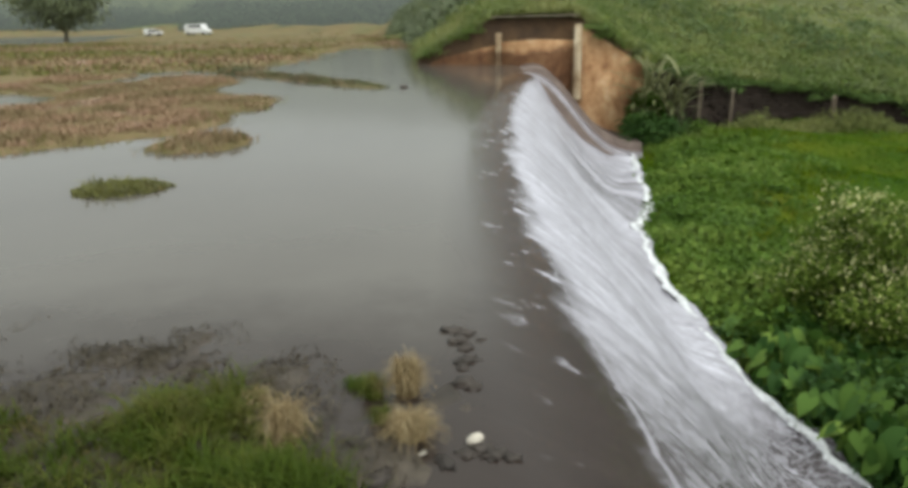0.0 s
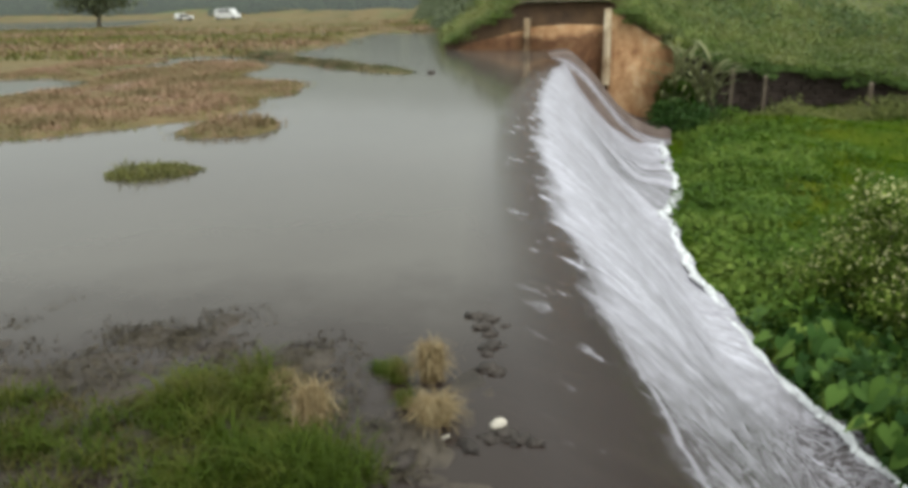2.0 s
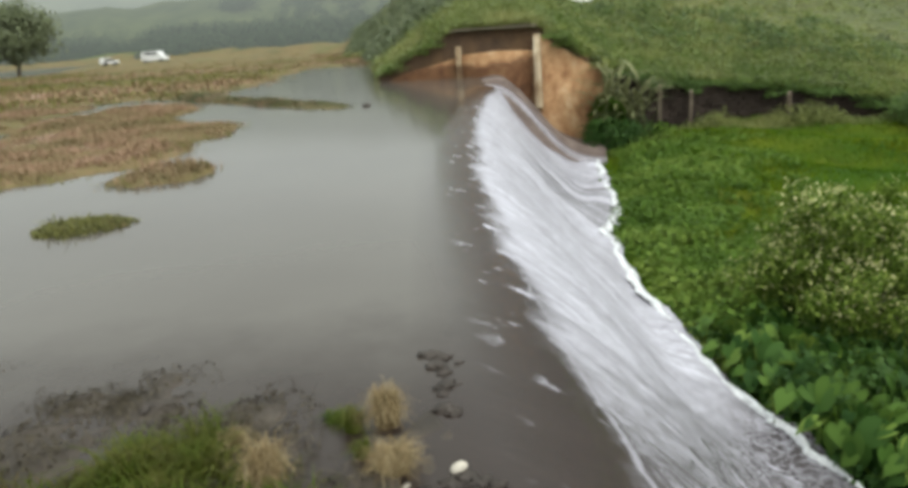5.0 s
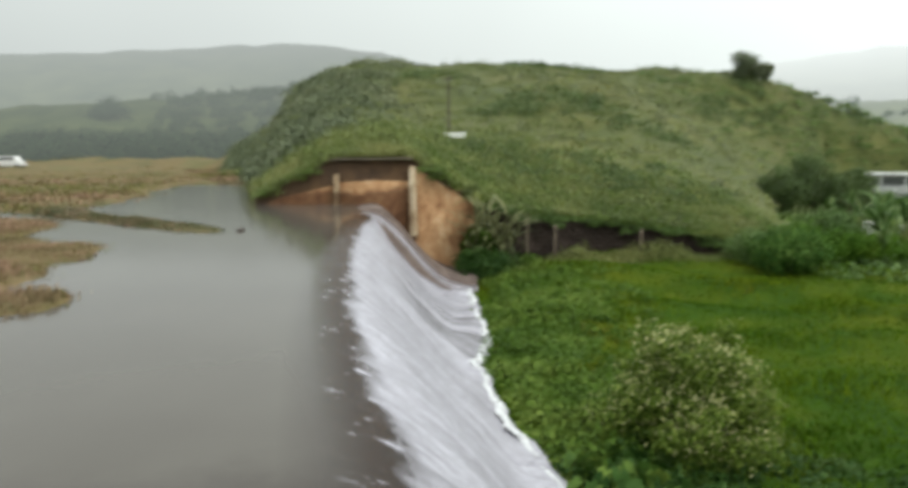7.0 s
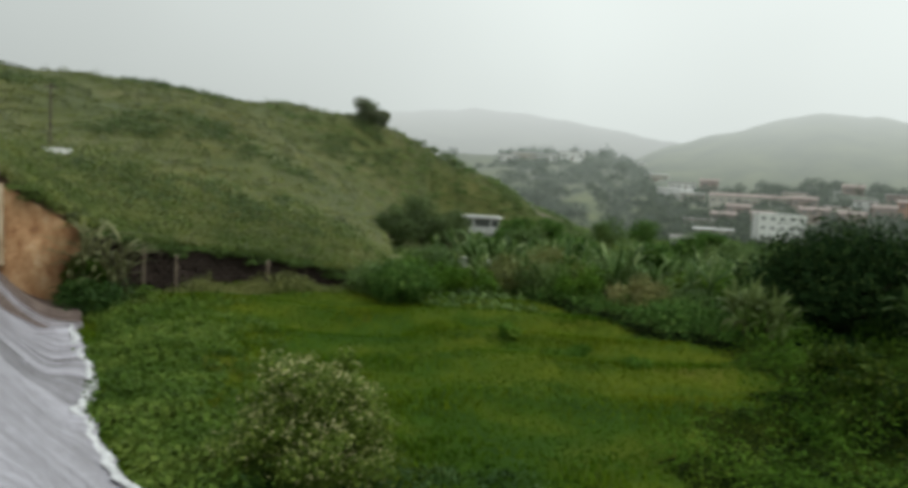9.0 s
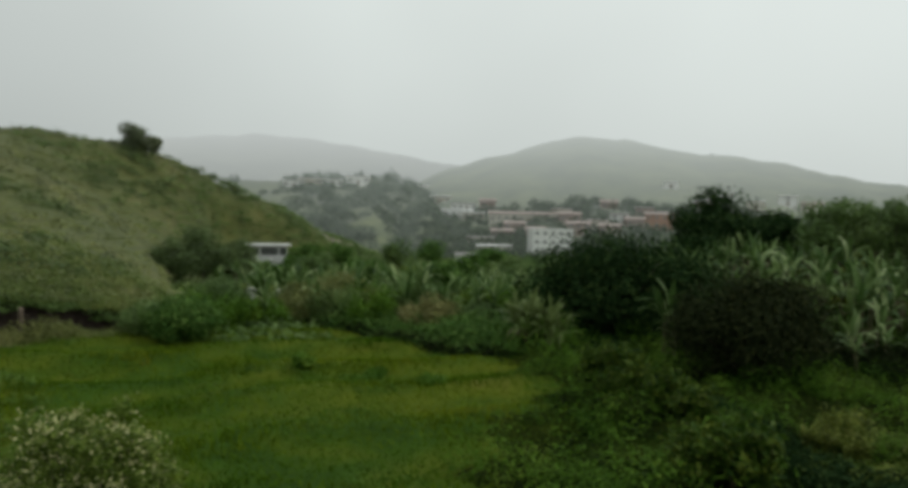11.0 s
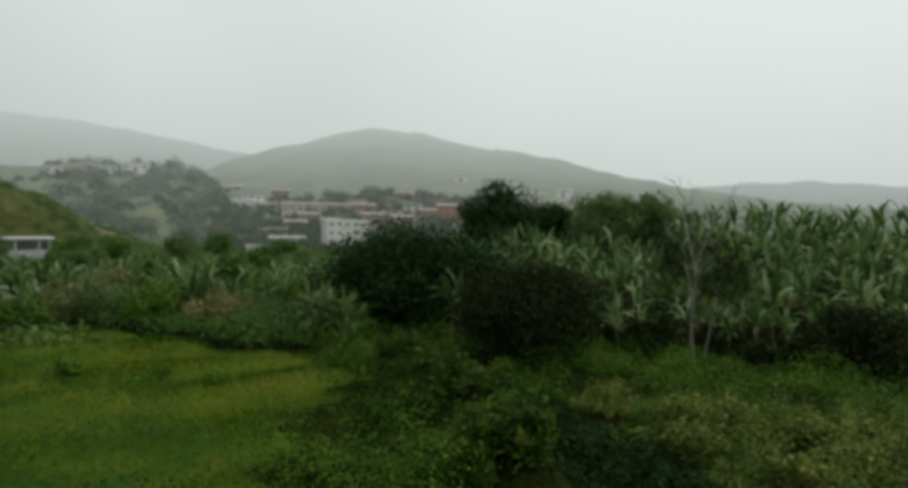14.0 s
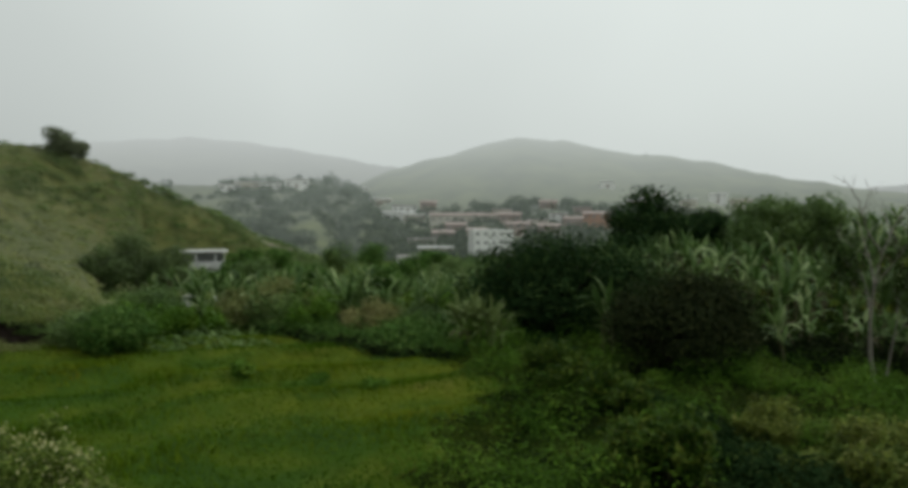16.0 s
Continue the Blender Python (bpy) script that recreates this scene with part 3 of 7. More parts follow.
def mounds_arrays(centres, radius, height, count, leaf, width=0.55, gen=rng, lift=0.35):
    """Leaves over the upper half of many uneven mounds."""
    cs, fs = [], []
    for c, r, h in zip(centres, radius, height):
        n = max(6, int(count * (r ** 1.3)))
        d = unit(gen.normal(0, 1, (n, 3)))
        d[:, 2] = np.abs(d[:, 2])
        k = gen.uniform(0.65, 1.08, (n, 1)) * (1 + 0.22 * np.sin(3.1 * d[:, :1] * 2 + c[0]) * np.cos(4 * d[:, 1:2] + c[1]))
        cs.append(np.asarray(c) + d * k * np.array([r, r, h]))
        fs.append(d + np.array([0, 0, lift]))
    return leaves_arrays(np.concatenate(cs), np.concatenate(fs), leaf, width, gen)


def stuff(name, arrays, mat, label, category):
    v, q = arrays[0], arrays[1]
    t = arrays[2] if len(arrays) > 2 else None
    ob = new(name, np_mesh(name, v, q, t, mat))
    return tagged(ob, label, category, "", "stuff")


# ---- lie of the land ----
CREST_Y0, CREST_Y1 = 1.2, 41.2


def crest_x(y):
    """The weir is arched in plan, its crown towards the lake."""
    return 0.85 + 0.0038 * (np.asarray(y, float) - 9.0) ** 2


FACE_D = np.array([-6, -0.6, 0, 0.5, 1.0, 1.5, 2.0, 2.5, 3.0, 3.5, 4.0, 4.5, 5.0, 5.6, 6.6, 9])
FACE_Z = np.array([0, 0, -0.04, -0.18, -0.5, -0.98, -1.55, -2.18, -2.8, -3.36, -3.82, -4.16, -4.38, -4.52, -4.6, -4.62])


def face_z(d):
    d = np.asarray(d, float)
    return (np.interp(d - 0.18, FACE_D, FACE_Z) + np.interp(d, FACE_D, FACE_Z) + np.interp(d + 0.18, FACE_D, FACE_Z)) / 3


def sheet_z(d, y):
    """The water's surface, sunk towards the far end below its stepped rim."""
    return face_z(d + 0.75 * np.clip((y - 24) / 14, 0, 1) ** 2 * np.clip(d / 1.2, 0, 1))


FOOT_Y = np.array([0, 8.5, 11, 12.4, 14.1, 15.3, 18.7, 21.5, 24.0, 25.8, 27.3, 29.2, 32, 36, 40, 60])
FOOT_X = np.array([7.0, 6.75, 6.5, 6.17, 5.9, 5.85, 5.94, 6.15, 6.4, 7.2, 7.85, 8.2, 8.7, 9.4, 10.2, 11.5])


def foot_x(y):
    """Where the water ends at the plants, a line with bays and noses."""
    y = np.asarray(y, float)
    return np.interp(y, FOOT_Y, FOOT_X) + 0.07 * np.sin(y * 2.3) + 0.06 * np.sin(y * 5.1 + 1) + 0.05 * np.sin(y * 0.9)


# the foot of the hill: along the far shore, the abutment, the old wall and the valley's edge
EDGE_X = np.array([-400, -150, -60, -20, -4.6, -2.0, 3.1, 7.6, 11.6, 15, 22, 28, 33, 40, 60, 90, 104, 120, 150, 175, 400])
EDGE_Y = np.array([330, 250, 190, 135, 94, 47.9, 46.0, 44.4, 44.9, 45.6, 46.2, 44.6, 41.5, 50, 78, 108, 119, 123, 126, 129, 300])
EDGE_Z = np.array([1.0, 0.8, 0.5, 0.3, 0.2, 0.25, 2.9, 2.9, 0.25, -0.9, -1.7, -2.6, -4.0, -4.6, -5, -5, -5, -5, -6, -8, -10])
RIDGE_X = np.array([-400, -100, -40, -12, -2, 4, 12, 57, 86, 104, 122, 150, 175, 400])
RIDGE_Y = np.array([500, 300, 190, 156, 152, 150, 152, 142, 126, 128, 132, 137, 136, 400])
RIDGE_Z = np.array([2, 1.5, 1.5, 1.5, 7.0, 15.0, 18.4, 20.6, 17.6, 13.0, 9.4, 3.2, -7, -9])


def edge_y(x):
    return np.interp(x, EDGE_X, EDGE_Y)


def hill_z(x, y):
    """Height of the hill where y is past its foot."""
    ye, yr = edge_y(x), np.interp(x, RIDGE_X, RIDGE_Y)
    ze, zr = np.interp(x, EDGE_X, EDGE_Z), np.interp(x, RIDGE_X, RIDGE_Z)
    t = np.clip((y - ye) / (yr - ye), 0, None)
    up = ze + (zr - ze) * (0.55 * np.minimum(t, 1) ** 0.75 + 0.45 * np.sin(np.minimum(t, 1) * np.pi / 2))
    down = np.clip(t - 1, 0, 2.5) ** 1.3 * 9
    bumps = (np.sin(x * 0.21 + 1) * np.sin(y * 0.17) * 0.7 + np.sin(x * 0.07 + y * 0.05) * 0.9) * np.clip(t * 4, 0, 1)
    return up - down + bumps


def marsh(x, y):
    """Above 0 where the marsh stands out of the lake."""
    wob = 0.9 * np.sin(x * 0.9 + 1.2 * np.sin(y * 0.5)) + 0.7 * np.sin(y * 0.8 + x * 0.35) + 0.4 * np.sin(x * 2.3 + y * 1.9)
    bed = 1 - ((x + 12.2 + 0.12 * (y - 24)) / 5.6) ** 2 - ((y - 25.3) / 8.2) ** 2 + 0.16 * wob
    nose = 1 - ((x + 6.6) / 1.3) ** 2 - ((y - 18.3) / 1.5) ** 2 + 0.2 * wob
    tail = 1 - ((x + 14.5) / 3.4) ** 2 - ((y - 36) / 6.0) ** 2 + 0.2 * wob
    islet = 1 - ((x + 6.35) / 0.8) ** 2 - ((y - 13.3) / 0.6) ** 2 + 0.2 * wob
    u, v = (x + 4.6) * 0.6 - (y - 34.0) * -0.8, (x + 4.6) * 0.8 + (y - 34.0) * 0.6
    strip = 1 - ((u - 8.5) / 9.5) ** 2 - (v / 1.4) ** 2 + 0.15 * wob
    left = (-19.5 - x) / 4 + 0.3 * wob
    left = np.minimum(left, (y - 34) / 4 + 0.2 * wob)
    far = np.minimum((y - 50 - 0.25 * (x + 14)) / 5, (-11.5 - x) / 3) + 0.2 * wob
    beyond = (y - 77 + 0.05 * x) / 5 + 0.2 * wob
    return np.maximum.reduce([bed, nose, tail, islet, strip, left, far, beyond])


def shore(x, y):
    """Above 0 on the muddy near shore."""
    line = 5.35 + 0.75 * np.clip((-1.0 - x) / 0.8, 0, 1) + 0.45 * np.exp(-((x + 3.0) / 0.9) ** 2) + 0.25 * np.sin(x * 0.9 + 0.6) + 0.18 * np.sin(x * 2.1) - 1.0 * np.clip(x + 0.7, 0, 3) ** 1.2 - 0.25 * np.clip(-x - 3.2, 0, 4)
    return line - y


def ditch(x, y):
    """Metres off the middle of the overgrown ditch through the rough ground."""
    return (y - np.interp(x, [17, 20.3, 25, 27.5, 31, 34.5, 39.5, 51], [-2.5, -1.0, 0.9, 2.9, 5.8, 9.5, 13.6, 20])) * 0.88


def ground_z(x, y):
    x, y = np.asarray(x, float), np.asarray(y, float)
    r = np.hypot(x, y)
    lake = np.full(x.shape, -1.1)
    lake = np.maximum(lake, np.clip(marsh(x, y) * 0.5, -1.1, 0.06) + np.clip((y - 60) / 250, 0, 1) * 0.9 * np.clip((x / np.maximum(y, 1) + 0.46) / 0.06, 0, 1))
    lake = np.where((x < -0.36 * y) & (r > 196 - 36 * np.clip(-x / np.maximum(y, 1) - 0.42, 0, 0.4) / 0.08 + 6 * np.sin(x * 0.1)), np.minimum(lake, -0.5), lake)
    s = shore(x, y)
    mud = np.clip(s * 0.04, -0.7, 0.02) - 0.012 + 0.02 * np.sin(x * 2.7 + y) * np.sin(y * 3.3 - x) + 0.028 * np.sin(x * 6.1 + 2 * y + np.sin(y * 4)) * np.sin(y * 5.7 + 1.3 * np.sin(x * 3.1)) + 0.012 * np.sin(x * 14 + y * 5) * np.sin(y * 13 - 3 * x) + np.clip(2.7 - y, 0, 6) * 0.45
    mud = mud - 0.5 * np.clip(x - 0.1, 0, 2)
    lake = np.where(s > -4, np.maximum(lake, np.minimum(mud, 1.3)), lake)
    valley = -4.65 - np.clip((r - 60) / 190, 0, 1) * 5.5 + 0.16 * np.sin(x * 0.35 + 0.6 * np.sin(y * 0.2)) * np.sin(y * 0.31 + 1) + 0.08 * np.sin(x * 0.9 + y * 0.7) + 0.16 * np.sin((x * 0.55 + y * 0.83) * 1.05 + 0.9 * np.sin(x * 0.23 - y * 0.3)) * np.clip((x - 11) / 5, 0, 1) * np.clip((60 - r) / 10, 0, 1)
    valley = valley + 0.45 * np.clip((y - 30) / 12, 0, 1) * np.clip((40 - x) / 10, 0, 1) * np.clip((x - foot_x(np.clip(y, 0, 45)) - 1.0) / 3, 0, 1) + 7.4 * np.clip((r - 49) / 42, 0, 1) * np.clip((np.degrees(np.arctan2(x, y)) - 72) / 10, 0, 1)
    valley = valley + (0.8 * np.exp(-((ditch(x, y) - 3.0) / 1.5) ** 2) - 1.5 * np.exp(-(ditch(x, y) / 1.3) ** 2)) * np.clip((x - 17) / 4, 0, 1) * np.clip((52 - x) / 6, 0, 1)
    valley = valley - 0.6 * np.clip(foot_x(np.clip(y, 0, 45)) + 0.4 - x, 0, 1) * (y < 42)
    cx = np.where(y > 60, -3.0 - (y - 60) * 0.2, crest_x(np.clip(y, -60, 46)))
    side = np.clip((x - cx) / (0.8 + 5.0 * np.clip(1.0 - y, 0, 1)), 0, 1)
    low = lake * (1 - side) + valley * side
    hz = hill_z(x, y)
    e = np.clip((y - edge_y(x)) / 0.7, 0, 1)
    return low * (1 - e) + np.maximum(hz, np.where(x > cx, -12, 0.06)) * e


# the edge between the pasture and the rough ground
DITCH_X, DITCH_Y = [13, 17, 21, 25, 28, 31, 35.5, 40.7], [5.5, 8.5, 10.8, 12.2, 12.0, 12.0, 15.4, 22.3]


def rough_side(x, y):
    return (y < np.interp(x, DITCH_X, DITCH_Y) + np.sin(x * 1.3) * 0.7) & (np.hypot(x, y) < 60) & (np.hypot(x, y) > 14)


def axis(lo, hi, mid0, mid1, fine, grow):
    """Grid lines, fine between mid0 and mid1 and wider outside."""
    out = list(np.arange(mid0, mid1, fine))
    s, p = fine, mid1
    while p < hi:
        out.append(p)
        s *= grow
        p += s
    out.append(hi)
    s, p = fine, mid0
    while p > lo:
        s *= grow
        p -= s
        out.insert(0, max(p, lo))
    return np.array(out)


def build_ground():
    xs = np.unique(np.concatenate([axis(-1600, 1600, -16, 44, 0.6, 1.07), np.arange(-6, 1.5, 0.16)]))
    ys = np.unique(np.concatenate([axis(-1500, 1600, 0, 52, 0.6, 1.06), np.arange(3.2, 7.2, 0.14)]))
    X, Y = np.meshgrid(xs, ys)
    Z = ground_z(X, Y)
    nx, ny = len(xs), len(ys)
    v = np.stack([X, Y, Z], -1).reshape(-1, 3)
    i, j = np.meshgrid(np.arange(nx - 1), np.arange(ny - 1))
    a = (j * nx + i).ravel()
    q = np.stack([a, a + 1, a + nx + 1, a + nx], 1)
    me = np_mesh("ground", v, q, None, M_FIELD, True)
    for m in (M_HILL, M_MUD, M_MARSH, M_EARTH):
        me.materials.append(m)
    c = v[q].mean(1)
    x, y = c[:, 0], c[:, 1]
    idx = np.zeros(len(q), np.int32)
    up = (x < np.where(y > 60, -3 - (y - 60) * 0.2, crest_x(np.clip(y, -60, 46))) + 0.4)
    idx[up] = 3
    idx[up & (y < 12) & (x > -14)] = 2
    idx[y > edge_y(x) + 0.2 - np.clip((x - 34) / 6, 0, 1) * 9] = 1
    idx[(y > edge_y(x)) & (x < -2.0) & (y < edge_y(x) + 60)] = 3
    idx[(idx == 0) & rough_side(x, y - 0.3)] = 4
    me.polygons.foreach_set("material_index", idx)
    return tagged(new("ground", me), "green valley floor, muddy lake bed and grassy hill", "ground", kind="structure")


M_MARSH = rough_surface("marsh_soil", [(0.32, (0.055, 0.065, 0.018)), (0.5, (0.15, 0.105, 0.042)), (0.68, (0.085, 0.095, 0.026))], 0.09, 1.5, 0.9, 0.8, 0.1)
build_ground()


def build_lake():
    ys = np.concatenate([np.arange(-30, 1, 3.0), np.arange(1, 47, 0.5), np.arange(47, 120, 3.0), np.arange(120, 700, 30.0)])
    us = np.concatenate([[0, 0.5, 1, 2, 4, 7, 11, 16, 24, 40, 80, 150, 300, 700]])
    rows = []
    for y in ys:
        x0 = float(crest_x(np.clip(y, -30, 41.2))) - (2.25 if y < 38.8 else 0.35) if y < 41.3 else (4.3 if y < 47.5 else 7.5)
        rows.append([(x0 - u, y, 0.0) for u in us])
    v = np.array(rows).reshape(-1, 3)
    nu = len(us)
    i, j = np.meshgrid(np.arange(nu - 1), np.arange(len(ys) - 1))
    a = (j * nu + i).ravel()
    q = np.stack([a, a + nu, a + nu + 1, a + 1], 1)
    return tagged(new("water", np_mesh("water", v, q, None, M_LAKE, True)), "calm grey-brown lake held by the weir", "water", kind="structure")


build_lake()


def build_weir():
    """The overflowing water from the crest to the foot, as one rippled sheet, with the concrete body below."""
    ys = np.arange(CREST_Y0, 38.9, 0.16)
    us = np.linspace(0, 1, 66)
    Y, U = np.meshgrid(ys, us, indexing="ij")
    Dd = -2.3 + U * (foot_x(Y) + 0.25 - crest_x(Y) + 2.3)
    wave = 0.012 * np.clip(Dd + 0.8, 0, 1) * np.sin(Y * 2.2 + Dd) + 0.05 * np.sin(Y * 1.7 + 0.8 * np.sin(Dd * 1.1)) * np.clip(Dd / 2, 0, 1) + 0.035 * np.sin(Y * 5.1 + Dd * 0.7) * np.clip(Dd / 1.5, 0, 1)
    swell = 0.09 * np.sin(Dd * 3.1 - Y * 0.9 + np.sin(Y * 0.4)) * np.clip((Dd - 2.6) / 1.5, 0, 1)
    Z = sheet_z(Dd, Y) + wave + swell + 0.004
    X = crest_x(Y) + Dd
    v = np.stack([X, Y, Z], -1).reshape(-1, 3)
    nd = len(us)
    i, j = np.meshgrid(np.arange(nd - 1), np.arange(len(ys) - 1))
    a = (j * nd + i).ravel()
    q = np.stack([a, a + 1, a + nd + 1, a + nd], 1)
    me = np_mesh("water_sheet", v, q, None, M_WEIR, True)
    uv = me.uv_layers.new(name="flow")
    loops = q.ravel()
    flat = np.stack([(Y + 0.8 * np.clip(Dd, -1.2, 1.1)).ravel()[loops], Dd.ravel()[loops]], 1).astype(np.float32)
    uv.data.foreach_set("uv", flat.ravel())
    weir = thing("weir", "arched overflow weir with white water running down", "weir", kind="structure")
    part("water_sheet", me, weir, label="brown water breaking into white foam")
    # concrete body under the sheet
    ys2 = np.linspace(CREST_Y0 - 0.2, CREST_Y1, 60)
    ds2 = np.array([-1.6, -0.5, 0.3, 1.0, 2.0, 3.0, 4.0, 5.0, 6.5])
    Y2, D2 = np.meshgrid(ys2, ds2, indexing="ij")
    Z2 = sheet_z(D2, Y2) - 0.3
    Z2[:, 0] = -3
    v2 = np.stack([crest_x(Y2) + D2, Y2, Z2], -1).reshape(-1, 3)
    i, j = np.meshgrid(np.arange(len(ds2) - 1), np.arange(59))
    a = (j * len(ds2) + i).ravel()
    q2 = np.stack([a, a + 1, a + len(ds2) + 1, a + len(ds2)], 1)
    part("weir_body", np_mesh("weir_body", v2, q2, None, M_CONCRETE_WET, True), weir, label="wet brown concrete")
    # the raised end of the weir against the abutment: steps thinly covered by water and a dark wall
    # the first, thinnest strip is a dark curb added as the riser's shadow
    for name, y0, y1, lift, mat in (("end_edge", 38.6, 38.85, -0.27, M_STEPS), ("water_step", 38.85, 40.0, -0.05, M_THINWATER), ("end_curb", 40.0, 40.35, 0.05, M_STEPS), ("end_wall", 40.35, 44.2, 0.36, M_STEPS)):
        dd = np.arange(-0.7, 6.4, 0.2)
        vs, qs = [], []
        for d in dd:
            f = float(np.clip((d + 0.7) / 1.4, 0, 1))
            z = float(face_z(d)) + (lift + 0.04) * f - 0.03
            for yy in (y0, y1):
                x = float(crest_x(min(yy, 41.2))) + d
                vs += [(x, yy, z), (x, yy, z - 1.6)]
        for k in range(len(dd) - 1):
            b = 4 * k
            qs += [(b, b + 4, b + 6, b + 2), (b + 1, b + 5, b + 4, b), (b + 2, b + 6, b + 7, b + 3)]
        qs += [(0, 2, 3, 1), (len(vs) - 4, len(vs) - 3, len(vs) - 1, len(vs) - 2)]
        me = np_mesh(name, vs, qs, None, mat)
        me.materials.append(M_STEPS)
        me.polygons.foreach_set("material_index", np.array([1 if k % 3 == 2 else 0 for k in range(len(qs))], np.int32))
        part(name, me, weir, label="edge following the weir's curve: wet concrete and painted riser shade")
    # the near end of the weir leans against a plain concrete wall
    dd = np.arange(-1.2, 6.6, 0.3)
    vs, qs = [], []
    for d in dd:
        z = float(face_z(d)) + 0.9 * float(np.clip(1.15 - d / 6, 0.2, 1))
        for yy in (0.75, 1.25):
            vs += [(float(crest_x(1.2)) + d, yy, z), (float(crest_x(1.2)) + d, yy, z - 2.4)]
    for k in range(len(dd) - 1):
        b = 4 * k
        qs += [(b, b + 4, b + 6, b + 2), (b + 1, b + 5, b + 4, b), (b + 2, b + 6, b + 7, b + 3)]
    qs += [(0, 2, 3, 1), (len(vs) - 4, len(vs) - 3, len(vs) - 1, len(vs) - 2)]
    part("side_wall", np_mesh("side_wall", vs, qs, None, M_CONCRETE_WET), weir, label="plain wet concrete side wall")
    # the broken line of foam at the foot
    pts = []
    g = np.random.default_rng(3)
    ys3 = np.arange(8.4, 38.9, 0.045)
    w0 = 0.025 + 0.04 * np.abs(np.sin(ys3 * 2.9 + np.sin(ys3 * 7))) + g.uniform(0, 0.05, len(ys3))
    w1 = 0.02 + 0.06 * np.abs(np.sin(ys3 * 4.3 + 2 * np.sin(ys3 * 1.7))) + g.uniform(0, 0.06, len(ys3))
    w0, w1 = w0 * np.clip(ys3 / 18, 0.5, 1), w1 * np.clip(ys3 / 18, 0.5, 1)
    rows = []
    for y, a0, a1 in zip(ys3, w0, w1):
        xf = float(foot_x(y)) + g.normal(0, 0.015)
        for f, lift in ((-a0 * 2.2, -0.03), (-a0, 0.045), (-a0 * 0.3, 0.07 + g.uniform(0, 0.05)), (a1 * 0.4, 0.06 + g.uniform(0, 0.05)), (a1, 0.02), (a1 + 0.05, -0.12)):
            rows.append((xf + f, y, float(sheet_z(xf + f - crest_x(y), y)) + lift + g.uniform(0, 0.02)))
    i, j = np.meshgrid(np.arange(5), np.arange(len(ys3) - 1))
    a = (j * 6 + i).ravel()
    bm = np_mesh("foam_line", rows, np.stack([a, a + 1, a + 7, a + 6], 1), None, M_FOAM, True)
    fo = part("foam_line", bm, weir, None, "white foam along the foot")
    fo["kind"] = "stuff"
    return weir


build_weir()


def wall_strip(name, line, tops, foot, thick, mat, parent, label=""):
    """A wall along a line in plan with a top that rises and falls, thick to its back."""
    vs, qs = [], []
    n = len(line)
    for (x, y), zt in zip(line, tops):
        vs += [(x, y, foot), (x, y, zt), (x + 0.1 * thick, y + thick, zt), (x + 0.1 * thick, y + thick, foot)]
    for k in range(n - 1):
        b = 4 * k
        qs += [(b, b + 4, b + 5, b + 1), (b + 1, b + 5, b + 6, b + 2), (b + 3, b + 2, b + 6, b + 7)]
    e = 4 * (n - 1)
    qs += [(0, 1, 2, 3), (e, e + 3, e + 2, e + 1)]
    return part(name, np_mesh(name, vs, qs, None, mat), parent, label=label)


def build_abutment():
    ab = thing("abutment_wall", "rust-stained orange concrete retaining wall of the far abutment", "wall", kind="structure")
    wall_strip("upstream_panel", [(-2.0, 47.5), (-0.2, 46.75), (3.0, 45.6)], [-0.2, 0.5, 1.2], -1.5, 0.6, M_WALL, ab)
    wall_strip("middle_panel", [(3.0, 45.6), (5.4, 44.7), (7.7, 43.9)], [1.35, 1.5, 1.4], -5.2, 0.6, M_WALL, ab)
    wall_strip("downstream_panel", [(7.7, 43.9), (8.6, 43.95), (9.6, 44.0), (10.6, 44.1), (11.8, 44.2)], [2.3, 1.8, 1.2, 0.55, -0.15], -5.2, 0.6, M_WALL, ab, "bright orange stained concrete")
    # dark band under the turf: mould, and the overhang's shade painted in
    wall_strip("upper_band", [(-2.0, 47.75), (-0.2, 47.1), (2.6, 46.1), (5.4, 45.1), (8.0, 44.3)], [0.35, 1.5, 2.75, 2.75, 2.7], -0.3, 0.4, M_MOULDSHADE, ab, "dark band below the turf, mould and painted shade")
    wall_strip("downstream_band", [(7.9, 44.25), (9.2, 44.3), (10.6, 44.45), (12.2, 44.6)], [2.7, 1.95, 1.0, 0.1], -0.5, 0.4, M_MOULDSHADE, ab, "dark band below the turf, mould and painted shade")
    for x, y, z0, z1, w in ((3.08, 45.45, -0.6, 1.9, 0.40), (7.66, 43.72, -2.0, 2.35, 0.48)):
        bm = bmesh.new()
        box(bm, 0, 0, (z0 + z1) / 2, w, 0.45, z1 - z0, 0.03)
        for v in bm.verts:
            if v.co.z > z1 - 0.5:
                v.co.x *= 0.72
        part("pillar", bm, ab, M_BUTTRESS, "pale tan concrete buttress", Matrix.Translation((x, y, 0)) @ Matrix.Rotation(-0.33, 4, "Z"))
    bm = bmesh.new()
    box(bm, 5.3, 45.15, 2.86, 5.4, 0.9, 0.08, 0.02, -0.36)
    part("coping", bm, ab, M_OLDTOP, "thin pale concrete coping under the grass")
    return ab


build_abutment()


